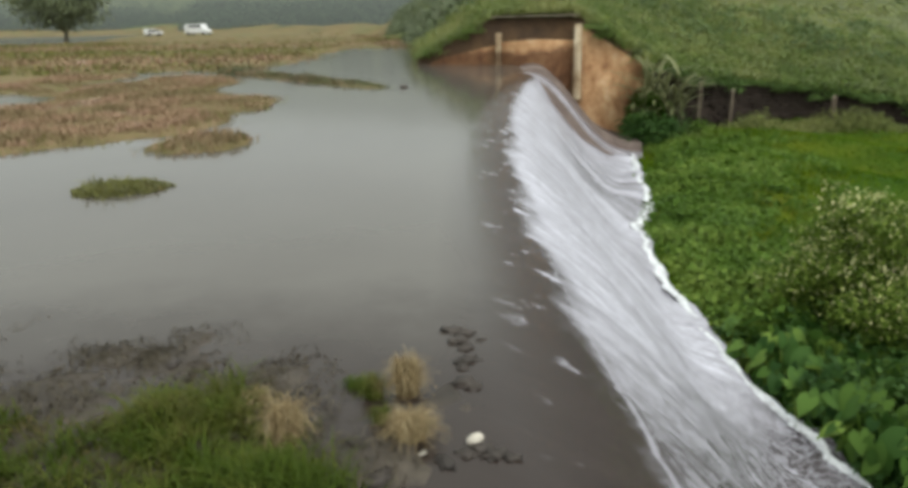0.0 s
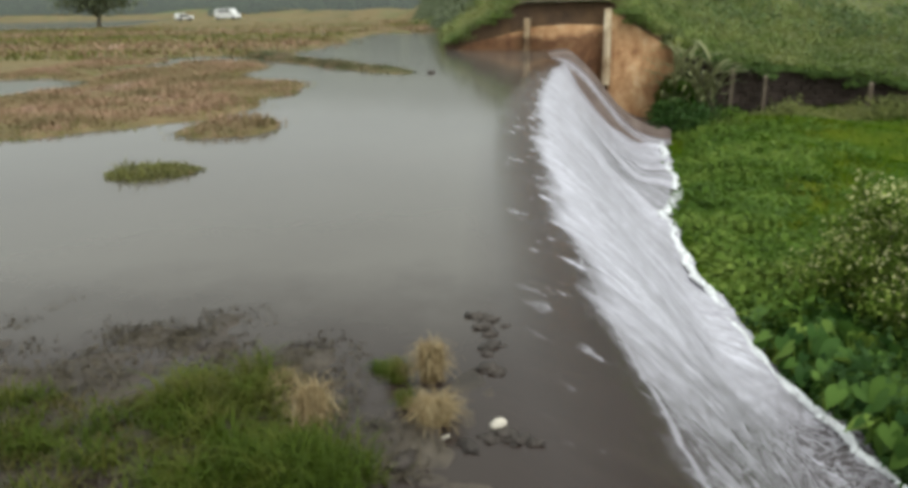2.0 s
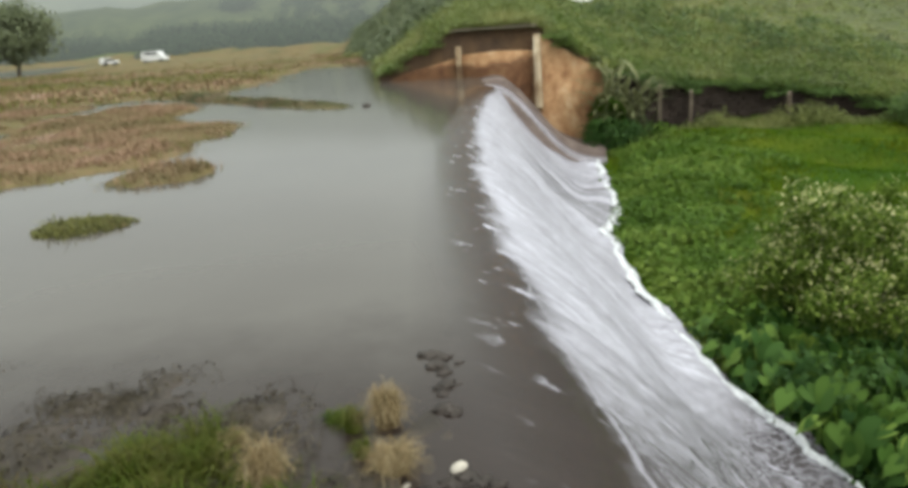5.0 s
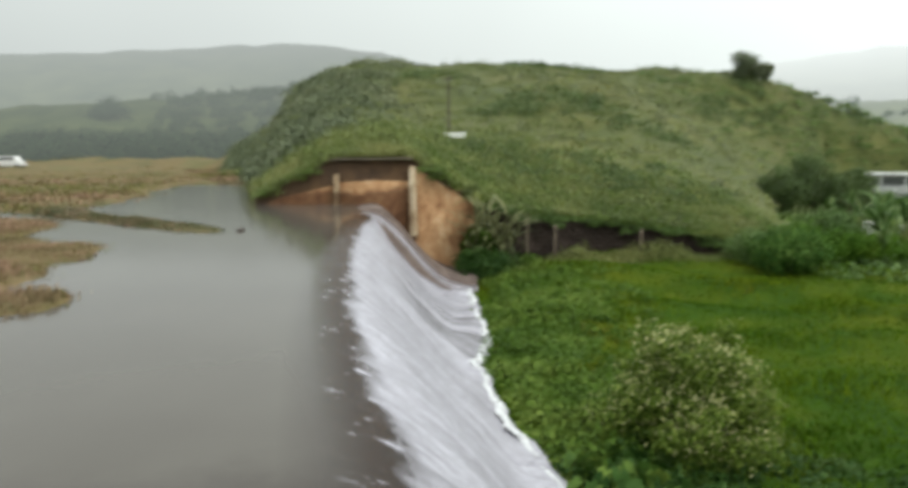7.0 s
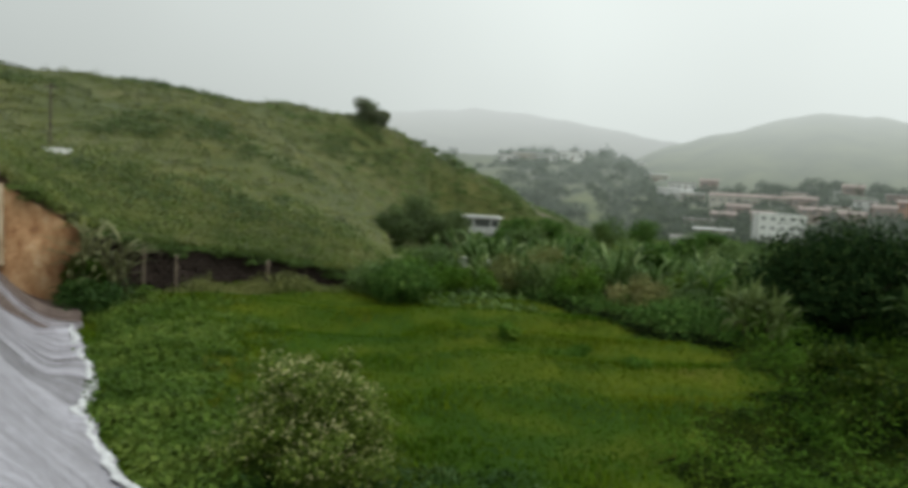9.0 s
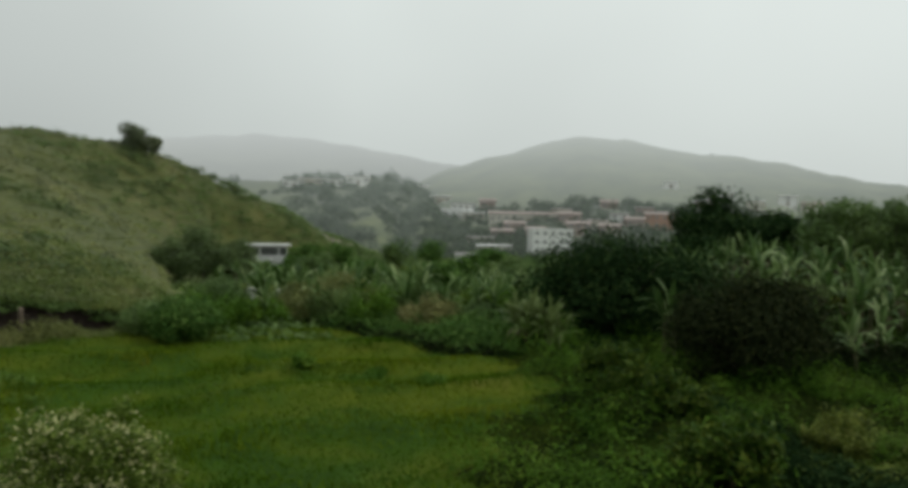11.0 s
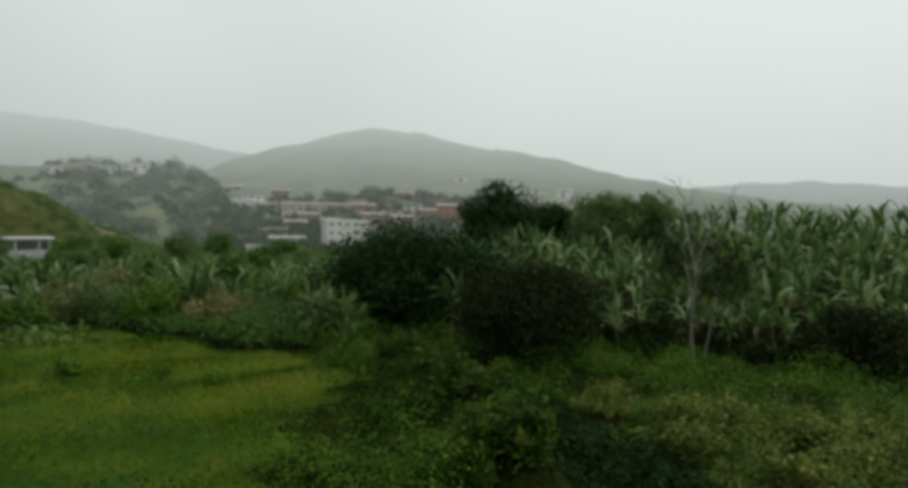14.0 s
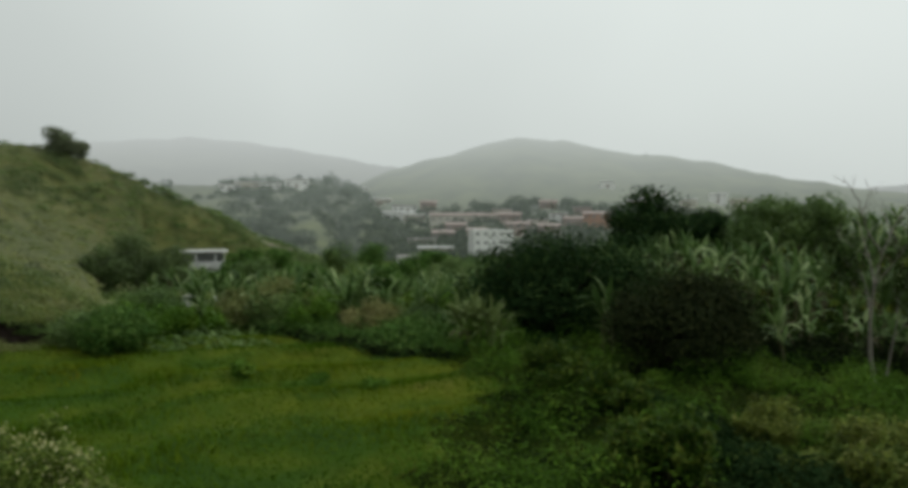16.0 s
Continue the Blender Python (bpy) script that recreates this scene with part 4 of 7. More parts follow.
# ---- far hills, part of the misty backdrop ----
def far_hill(name, az, dist, el, depth, mat, label, seed):
    """A rounded ridge: azimuths and elevations of its skyline at a distance."""
    vs, qs = [], []
    g = np.random.default_rng(seed)
    fine = np.linspace(az[0], az[-1], 90)
    top = np.interp(fine, az, el)
    k = np.ones(5) / 5
    top = np.convolve(np.pad(top, 2, "edge"), k, "valid")
    top = top + 0.05 * np.sin(fine * 1.7 + seed) + g.normal(0, 0.025, len(fine))
    steps = np.linspace(0, 1, 14)
    for a, e in zip(np.radians(fine), np.radians(top)):
        for s in steps:
            r = dist - depth * (1 - s)
            zt = 3.6 + math.tan(e) * dist
            z = -12 + (zt + 12) * math.sin(s * math.pi / 2) ** 1.6 + math.sin(a * 60 + s * 7) * 1.6 * s * (1 - s) * 3
            vs.append((math.sin(a) * r, math.cos(a) * r, z))
        r = dist + depth * 0.6
        vs.append((math.sin(a) * r, math.cos(a) * r, -12))
    m = len(steps) + 1
    for i in range(len(fine) - 1):
        for j in range(m - 1):
            b = i * m + j
            qs.append((b, b + m, b + m + 1, b + 1))
    return tagged(new(name, np_mesh(name, vs, qs, None, mat, True)), label, "hill", kind="structure")


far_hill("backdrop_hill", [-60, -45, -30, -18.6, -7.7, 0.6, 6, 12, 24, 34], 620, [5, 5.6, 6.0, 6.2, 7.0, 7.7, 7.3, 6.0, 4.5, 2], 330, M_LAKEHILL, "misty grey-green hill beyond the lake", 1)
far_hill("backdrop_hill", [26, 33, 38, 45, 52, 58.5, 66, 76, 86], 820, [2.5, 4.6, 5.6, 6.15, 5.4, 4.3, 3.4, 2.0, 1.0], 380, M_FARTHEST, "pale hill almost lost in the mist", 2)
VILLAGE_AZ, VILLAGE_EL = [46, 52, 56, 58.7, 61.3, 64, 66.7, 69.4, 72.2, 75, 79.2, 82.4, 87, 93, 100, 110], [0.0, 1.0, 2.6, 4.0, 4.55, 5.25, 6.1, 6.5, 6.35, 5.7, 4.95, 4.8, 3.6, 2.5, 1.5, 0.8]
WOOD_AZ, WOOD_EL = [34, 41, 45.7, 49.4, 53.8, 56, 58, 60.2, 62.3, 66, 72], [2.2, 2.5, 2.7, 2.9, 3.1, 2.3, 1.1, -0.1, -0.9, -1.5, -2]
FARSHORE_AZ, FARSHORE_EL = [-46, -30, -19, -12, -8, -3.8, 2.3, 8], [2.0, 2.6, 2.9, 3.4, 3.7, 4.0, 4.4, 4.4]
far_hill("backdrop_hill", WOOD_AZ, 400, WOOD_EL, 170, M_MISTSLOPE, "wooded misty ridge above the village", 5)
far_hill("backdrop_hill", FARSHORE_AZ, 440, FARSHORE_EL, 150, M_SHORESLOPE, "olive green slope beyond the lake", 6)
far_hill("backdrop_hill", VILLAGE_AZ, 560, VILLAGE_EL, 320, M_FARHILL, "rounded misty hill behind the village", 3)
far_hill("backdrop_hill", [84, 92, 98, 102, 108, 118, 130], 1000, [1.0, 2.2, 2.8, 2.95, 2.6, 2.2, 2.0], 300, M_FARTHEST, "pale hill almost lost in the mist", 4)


# ---- the old wall along the valley's edge, under the overhanging bank ----
def place(x, y, lift=0.0):
    return float(ground_z(np.array([x]), np.array([y]))[0]) + lift


def build_old_wall():
    wall = thing("old_wall", "dark old stone retaining wall under an overhanging grassy bank", "wall", kind="structure")
    xs = [12.2, 14, 16.5, 19, 22, 25, 28, 30.5, 32.5]
    line = [(x, float(edge_y(x)) - 0.35) for x in xs]
    tops = [float(np.interp(x, EDGE_X, EDGE_Z)) - 0.15 for x in xs]
    wall_strip("core", line, tops, -5.2, 0.5, M_OLDSTONE, wall)
    g = random.Random(5)
    shapes = []
    for k in range(4):
        bm = bmesh.new()
        box(bm, 0, 0, 0, 0.56, 0.22, 0.27, 0.035)
        for v in bm.verts:
            v.co += Vector((g.uniform(-0.025, 0.025), g.uniform(-0.02, 0.02), g.uniform(-0.02, 0.02)))
        me = bpy.data.meshes.new("stone")
        bm.to_mesh(me)
        bm.free()
        me.materials.append(M_OLDSTONE)
        shapes.append(me)
    for row in range(11):
        z = -4.5 + row * 0.31
        x = 12.3 + (row % 2) * 0.3
        while x < 29:
            if z < np.interp(x, EDGE_X, EDGE_Z) - 0.35 and g.random() > 0.12:
                slope = (edge_y(x + 0.3) - edge_y(x - 0.3)) / 0.6
                part("stone", g.choice(shapes), wall, m=Matrix.Translation((x, float(edge_y(x)) - 0.40 - g.uniform(0, 0.05), z)) @ Matrix.Rotation(math.atan(slope) + g.uniform(-0.05, 0.05), 4, "Z"))
            x += 0.62
    for x, z0, z1, w in ((15.25, -4.6, -1.3, 0.24), (17.3, -4.6, -1.85, 0.2), (23.6, -4.6, -2.4, 0.24)):
        post = thing("concrete_post", "weathered brown concrete post with a pale top", "post", (x, float(edge_y(x)) - 1.6, 0), "posts before the old wall")
        bm = bmesh.new()
        box(bm, 0, 0, (z0 + z1) / 2, w, w, z1 - z0, 0.03)
        part("shaft", bm, post, M_CONCRETE_DRY)
        bm = bmesh.new()
        box(bm, 0, 0, z1 + 0.06, w * 0.8, w * 0.8, 0.16, 0.03)
        part("cap", bm, post, M_OLDTOP, "pale worn top")
    return wall


M_CONCRETE_DRY = rough_surface("weathered_concrete", [(0.3, (0.0806, 0.0589, 0.0403)), (0.7, (0.155, 0.124, 0.093))], 1.5, 15.0, 0.9, 0.4, 0.02)
build_old_wall()


# ---- vegetation as stuff ----
def scatter(n, x0, x1, y0, y1, keep, gen):
    x, y = gen.uniform(x0, x1, n), gen.uniform(y0, y1, n)
    k = keep(x, y)
    return x[k], y[k]


def in_valley(x, y):
    return (x > foot_x(np.clip(y, 0, 41)) + 0.2) & (y < edge_y(x) - 0.8)


gen = np.random.default_rng(11)
# low tufts standing out of the pasture
x, y = scatter(1500, 8, 48, 4, 45, lambda x, y: in_valley(x - 1.4, y) & (np.sin(x * 0.42 + 1.4 * np.sin(y * 0.23)) * np.sin(y * 0.9 + 0.2 * x) > 0.35), gen)
c = np.stack([x, y, ground_z(x, y) - 0.05], 1)
stuff("pasture_tufts", mounds_arrays(c, gen.uniform(0.4, 1.2, len(c)), gen.uniform(0.2, 0.55, len(c)), 80, 0.16, 0.35, gen), M_PASTURETUFT, "dark green tufts in the pasture", "grass")

# thick weeds along the foot of the weir
yy = gen.uniform(7.5, 44, 1350)
off = gen.gamma(1.6, 1.9, 1350)
xx = foot_x(np.clip(yy, 8, 41)) + 0.35 + off
k = (off < 9) & (yy < edge_y(xx) - 0.5) & ((yy < 33) | (off > 1.2))
xx, yy, off = xx[k], yy[k], off[k]
c = np.stack([xx, yy, ground_z(xx, yy) - 0.05], 1)
clumpy = 0.5 + 0.9 * np.clip(np.sin(xx * 1.25 + 1.5 * np.sin(yy * 0.7)) * np.sin(yy * 1.1 + 0.5 * xx), 0, 1)
hh = gen.uniform(0.4, 1.15, len(c)) * np.clip(1.15 - off * 0.07, 0.4, 1.1) * clumpy
near = yy + gen.normal(0, 1.2, len(yy)) < 15.5
rr = gen.uniform(0.35, 0.8, len(c))
stuff("weeds", mounds_arrays(c[near], rr[near], hh[near] * 1.1, 130, 0.18, 0.6, gen), M_DARKWEED, "dark leafy weeds along the foot of the weir", "weeds")
stuff("weeds", mounds_arrays(c[~near], rr[~near], hh[~near], 105, 0.21, 0.6, gen), M_WEED, "thick leafy green weeds along the foot of the weir", "weeds")

# pasture grass
x, y = scatter(117000, 6, 50, -6, 46, lambda x, y: in_valley(x, y) & (np.hypot(x, y) < 58) & (np.hypot(x, y) > 9) & ~rough_side(x, y + gen.uniform(-0.8, 1.0, len(x)) * np.where(gen.uniform(0, 1, len(x)) > 0.5, 3.5, 1.0)), gen)
base = np.stack([x, y, ground_z(x, y) - 0.02], 1)
high = 0.15 + 0.3 * np.clip(np.sin(x * 0.5 + np.sin(y * 0.3) * 2) * np.sin(y * 0.6 + x * 0.1), 0, 1)
stuff("pasture_grass", blades_arrays(base, high[:, None], 0.05, 0.7, gen), M_GRASS, "short green and yellowish pasture grass", "grass")

# undergrowth in near-black leaves, the hollows' shade put into their colour
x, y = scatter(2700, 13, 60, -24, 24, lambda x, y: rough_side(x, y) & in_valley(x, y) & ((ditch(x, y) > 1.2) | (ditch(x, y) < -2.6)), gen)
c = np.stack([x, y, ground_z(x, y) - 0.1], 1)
stuff("undergrowth", mounds_arrays(c, gen.uniform(0.6, 1.2, len(c)), gen.uniform(0.2, 0.45, len(c)), 70, 0.18, 0.5, gen), M_UNDER, "tangled green undergrowth, coloured dark as shade", "undergrowth")
# shrubs down in the ditch, in dark leaves that stand for its shade
x, y = scatter(5000, 17, 52, -7, 24, lambda x, y: (ditch(x, y) > -2.8) & (ditch(x, y) < 1.3), gen)
c = np.stack([x, y, ground_z(x, y) - 0.1], 1)
stuff("ditch_shrubs", mounds_arrays(c, gen.uniform(0.5, 1.1, len(c)), gen.uniform(0.35, 0.9, len(c)), 130, 0.2, 0.5, gen), M_DARKLEAF, "green shrubs filling the ditch, coloured dark for its shade", "shrub")
# low mossy shrubs on the bank between the pasture and the ditch, and on the far side
x, y = scatter(720, 14, 54, -22, 22, lambda x, y: rough_side(x, y) & in_valley(x, y) & ((ditch(x, y) > 1.5) | ((ditch(x, y) < -2.8) & (x > 27))) & (np.sin(x * 0.8 + 1.2 * np.sin(y * 0.6)) * np.sin(y * 0.9 + 0.7 * np.sin(x * 0.7)) > -0.3), gen)
c = np.stack([x, y, ground_z(x, y) - 0.1], 1)
r = gen.uniform(0.5, 1.0, len(c)) * np.where(gen.uniform(0, 1, len(c)) > 0.6, 2.0, 1.0)
stuff("leafy_shrubs", mounds_arrays(c, r, r * gen.uniform(0.6, 1.25, len(c)), 260, 0.15, 0.5, gen), M_SHRUB, "green leafy shrubs of the rough ground", "shrub")
x, y = scatter(430, 18.5, 33, -15, 4, lambda x, y: (ditch(x, y) < -2.4) & (x < 31 - 0.25 * y) & (np.hypot(x, y) > 18) & (np.sin(x * 1.1 + y * 0.7) * np.sin(y * 0.9 - x * 0.5) > -0.25), gen)
c = np.stack([x, y, ground_z(x, y) - 0.05], 1)
stuff("yellowish_shrubs", mounds_arrays(c, gen.uniform(0.5, 1.2, len(c)), gen.uniform(0.5, 1.0, len(c)) * np.where(gen.uniform(0, 1, len(c)) > 0.65, 2.1, 1.0), 300, 0.165, 0.5, gen), M_YELLOWSH, "yellowish green leafy shrubs", "shrub")

# upright leafy shrubs standing out of the rough ground
def spray_shrub(seed, mat, label, group):
    g = np.random.default_rng(seed)
    t = thing("leafy_shrub", label, "shrub", group=group)
    stems, cs, fs = [], [], []
    for k in range(15):
        a, lean, h = g.uniform(0, 2 * np.pi), g.uniform(0.1, 0.75), g.uniform(0.75, 1.5)
        out = np.array([math.cos(a), math.sin(a), 0]) * lean
        pts = [out * f ** 1.5 + np.array([0, 0, h * (f - 0.18 * lean * f * f)]) for f in (0, 0.35, 0.7, 1.0)]
        stems.append(([tuple(q) for q in pts], [0.018, 0.014, 0.009, 0.004]))
        for f in np.linspace(0.25, 1.0, 14):
            c = np.array([np.interp(f, (0, 0.35, 0.7, 1.0), [q[i] for q in pts]) for i in range(3)])
            n = 5 if f > 0.6 else 3
            cs.append(c + g.normal(0, 0.09, (n, 3)))
            fs.append(np.array([[0, 0, 0.8]]) + g.normal(0, 0.5, (n, 3)))
    for k in range(5):
        part("stem", tubes_mesh("stem", stems[3 * k:3 * k + 3], M_STEM, 5), t)
    v, q = leaves_arrays(np.concatenate(cs), np.concatenate(fs), 0.19, 0.45, g)
    part("leaves", np_mesh("leaves", v, q, None, mat), t)
    return t


def set_out(spots, sources, seed):
    g = random.Random(seed)
    for i, (x, y) in enumerate(spots):
        k = g.uniform(0.75, 1.35)
        m = Matrix.Translation((x, y, float(ground_z(np.array([x]), np.array([y]))[0]) - 0.05)) @ pose(0, 0, 0, 0, 0, g.uniform(0, 360)) @ Matrix.Diagonal((k, k, k, 1))
        if i < len(sources):
            sources[i].matrix_basis = m
        else:
            copy_thing(sources[i % len(sources)], m)


sx, sy = scatter(400, 18.5, 31, -14, 2, lambda x, y: (ditch(x, y) < -2.6) & (np.hypot(x, y) > 19) & (np.sin(x * 0.9 + y * 0.5) * np.sin(y * 0.8 - x * 0.4) > 0.1), gen)
set_out(list(zip(sx.tolist(), sy.tolist()))[:70], [spray_shrub(200 + k, M_SPRAYYELLOW, "upright yellowish green shrub with leafy sprays", "yellowish shrubs of the rough ground") for k in range(3)], 41)
sx, sy = scatter(300, 19, 36, 1, 13, lambda x, y: (ditch(x, y) > 1.4) & (ditch(x, y) < 4.6) & rough_side(x, y), gen)
set_out(list(zip(sx.tolist(), sy.tolist()))[:30], [spray_shrub(210 + k, M_BANKSPRAY, "upright dark green leafy shrub on the bank", "green shrubs on the bank") for k in range(3)], 42)

# shrubs on the ditch and the hedge at the far side of the pasture
hy = gen.uniform(17.5, 40.5, 230)
hx = np.interp(hy, [17.5, 21, 27, 37.4, 41], [40.5, 39.5, 40.5, 43.6, 42.0]) + gen.normal(0, 0.9, 230)
c = np.stack([hx + np.abs(gen.normal(0.8, 1.3, 230)), hy, ground_z(hx, hy) - 0.1], 1)
hh = gen.uniform(0.7, 1.5, 230) * (1.0 + 0.6 * np.sin(hx * 0.9) * np.sin(hy * 0.5))
stuff("hedge", mounds_arrays(c, gen.uniform(0.8, 1.7, 230), hh, 120, 0.25, 0.5, gen), M_GREENLEAF, "dark green hedge at the pasture's far edge", "hedge")

# mounds of near-black leaves stand in for the shade under the hedge
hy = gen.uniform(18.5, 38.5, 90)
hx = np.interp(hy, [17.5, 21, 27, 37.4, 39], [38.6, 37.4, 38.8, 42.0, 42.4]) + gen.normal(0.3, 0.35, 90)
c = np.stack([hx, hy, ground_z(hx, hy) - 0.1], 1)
stuff("hedge_foot", mounds_arrays(c, gen.uniform(0.5, 1.0, 90), gen.uniform(0.35, 0.9, 90), 130, 0.22, 0.5, gen), M_PAINTEDSHADE, "growth at the foot of the hedge, painted dark as shade", "hedge")

# valley thickets behind the hedge, towards the village
a = np.radians(gen.uniform(37, 76, 700))
r = gen.uniform(47, 215, 700)
x, y = np.sin(a) * r, np.cos(a) * r
k = (y < edge_y(x) - 1) & ((x * 0.53 - y * 0.0 > 22) | (y > 30))
x, y, r = x[k], y[k], r[k]
c = np.stack([x, y, ground_z(x, y) - 0.2], 1)
swell = np.clip(0.55 + 0.6 * np.sin(x * 0.21 + np.sin(y * 0.13)) * np.sin(y * 0.17), 0.15, 1.2)
stuff("valley_thicket", mounds_arrays(c, gen.uniform(1.0, 2.6, len(c)) * (0.7 + r / 160), gen.uniform(0.7, 2.4, len(c)) * (0.8 + r / 300) * swell, 28, 0.5, 0.5, gen), M_THICKET, "mixed green thickets in the valley", "thicket")

# scrub over the hill
n = 5400
x = gen.uniform(-10, 150, n)
y = edge_y(x) + 1.5 + gen.uniform(0, 1, n) ** 1.25 * 100
k = (y < np.interp(x, RIDGE_X, RIDGE_Y) + 6)
x, y = x[k], y[k]
c = np.stack([x, y, ground_z(x, y) - 0.15], 1)
d = np.clip((y - edge_y(x)) / 60, 0.15, 1)
patchy = np.clip(0.55 + 0.6 * np.sin(x * 0.13 + 1.1 * np.sin(y * 0.07)) * np.sin(y * 0.11 + x * 0.03), 0.15, 1.2)
rr, hh = gen.uniform(0.7, 1.9, len(c)) * (0.6 + 0.7 * d), gen.uniform(0.2, 0.65, len(c)) * (0.35 + patchy)
low = gen.uniform(0, 1, len(c)) > np.clip((y - edge_y(x)) / 45, 0.1, 0.9)
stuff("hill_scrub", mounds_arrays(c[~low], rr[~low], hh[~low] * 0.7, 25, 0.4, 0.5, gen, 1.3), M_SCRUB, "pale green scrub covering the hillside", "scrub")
stuff("hill_tussocks", mounds_arrays(c[low], rr[low], hh[low] * 0.8, 32, 0.36, 0.35, gen, 1.3), M_LIP, "greener tussocks on the lower hillside", "grass")

x = 178 - 112 * gen.uniform(0, 1, 800) ** 1.6
y = edge_y(x) + 1 + gen.uniform(0, 1, 800) * (np.interp(x, RIDGE_X, RIDGE_Y) - edge_y(x) + 3)
c = np.stack([x, y, ground_z(x, y) - 0.3], 1)
stuff("hill_thicket", mounds_arrays(c, gen.uniform(0.8, 2.4, 800), gen.uniform(0.3, 1.3, 800), 22, 0.5, 0.5, gen, 0.9), M_THICKET, "darker green thickets on the end of the hill", "thicket")

# dark bushes crowding the lake side of the hill
x = gen.uniform(-9, 15, 1500)
y = edge_y(x) + 7 + gen.uniform(0, 1, 1500) * 75
k = (np.degrees(np.arctan2(x, y)) > -6) & (np.degrees(np.arctan2(x, y)) < 8.5) & (y < np.interp(x, RIDGE_X, RIDGE_Y) + 3) & (gen.uniform(0, 1, 1500) > np.clip((np.degrees(np.arctan2(x, y)) - 1.0) / 6, 0, 0.92))
x, y = x[k], y[k]
c = np.stack([x, y, ground_z(x, y) - 0.3], 1)
stuff("hill_shrubs", mounds_arrays(c, gen.uniform(0.7, 1.8, len(c)), gen.uniform(0.5, 1.9, len(c)), 80, 0.36, 0.5, gen, 0.7), M_FLANKSHRUB, "dark grey-green bushes on the lake side of the hill", "shrub")

# darker shrubs in patches over the hillside
x = gen.uniform(2, 120, 2600)
y = edge_y(x) + 6 + gen.uniform(0, 1, 2600) * 92
k = (y < np.interp(x, RIDGE_X, RIDGE_Y) + 2) & (np.sin(x * 0.11 + 1.3 * np.sin(y * 0.09)) * np.sin(y * 0.13 + 0.8 * np.sin(x * 0.06)) + gen.normal(0, 0.12, 2600) > 0.42)
x, y = x[k], y[k]
c = np.stack([x, y, ground_z(x, y) - 0.2], 1)
stuff("hill_shrubs", mounds_arrays(c, gen.uniform(0.7, 1.9, len(c)), gen.uniform(0.5, 1.5, len(c)), 70, 0.34, 0.5, gen, 0.7), M_HILLSHRUB, "dark green shrubs in patches on the hillside", "shrub")
x = gen.uniform(8, 110, 900)
y = edge_y(x) + 8 + gen.uniform(0, 1, 900) * 88
k = (y < np.interp(x, RIDGE_X, RIDGE_Y) + 1) & (np.sin(x * 0.11 + 1.3 * np.sin(y * 0.09)) * np.sin(y * 0.13 + 0.8 * np.sin(x * 0.06)) < 0.1)
x, y = x[k], y[k]
c = np.stack([x, y, ground_z(x, y) - 0.1], 1)
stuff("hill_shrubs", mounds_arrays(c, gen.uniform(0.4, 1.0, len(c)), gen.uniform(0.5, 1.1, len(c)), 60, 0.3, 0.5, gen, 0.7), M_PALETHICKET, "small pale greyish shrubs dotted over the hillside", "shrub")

# grass of the bank hanging over the abutment and the old wall
x = np.concatenate([gen.uniform(-6, 12.5, 5000), np.clip(gen.normal(23, 8, 9500), 11.5, 52)])
y = edge_y(x) - 0.45 + np.clip(gen.gamma(0.9, 6.5, len(x)), 0, 45)
z = np.maximum(hill_z(x, np.maximum(y, edge_y(x) + 0.3)), np.interp(x, EDGE_X, EDGE_Z)) - 0.03
z = z + np.where((x > 2.2) & (x < 8.4), 0.05, 0.0)
base = np.repeat(np.stack([x, y, z], 1), 3, axis=0) + gen.normal(0, 0.18, (len(x) * 3, 3)) * np.array([1, 1, 0.15])
stuff("bank_grass", blades_arrays(base, 0.5, 0.07, 1.2, gen), M_LIP, "long yellowish green grass hanging over the bank", "grass")
x = np.concatenate([gen.uniform(-1.5, 2.5, 20), gen.uniform(8.5, 36, 620)])
y = edge_y(x) - 0.75 + np.clip(gen.gamma(0.9, 7.0, len(x)), 0, 34)
c = np.stack([x, y, np.maximum(hill_z(x, np.maximum(y, edge_y(x) + 0.3)), np.interp(x, EDGE_X, EDGE_Z)) - 0.15], 1)
stuff("bank_shrubs", mounds_arrays(c, gen.uniform(0.45, 1.3, len(c)), gen.uniform(0.25, 0.95, len(c)), 120, 0.22, 0.45, gen), M_BANKSHRUB, "low shrubs on the edge of the bank", "shrub")
x = gen.uniform(12.2, 33, 210)
top = np.interp(x, EDGE_X, EDGE_Z)
c = np.stack([x, edge_y(x) - gen.uniform(0.3, 0.95, 210), top - 0.15 - 0.75 * gen.uniform(0, 1, 210) * np.clip(0.5 + 0.6 * np.sin(x * 1.7) * np.sin(x * 0.6), 0.1, 1)], 1)
stuff("hanging_plants", mounds_arrays(c, gen.uniform(0.25, 0.6, 210), gen.uniform(0.2, 0.45, 210), 170, 0.18, 0.45, gen), M_THICKET, "green plants hanging over the old wall's edge", "plants")
# plants at the foot of the old wall
x = np.concatenate([gen.uniform(12, 18, 40), gen.uniform(18, 34, 250)])
y = edge_y(x) - gen.uniform(1.3, 3.6, 290)
c = np.stack([x, y, ground_z(x, y) - 0.1], 1)
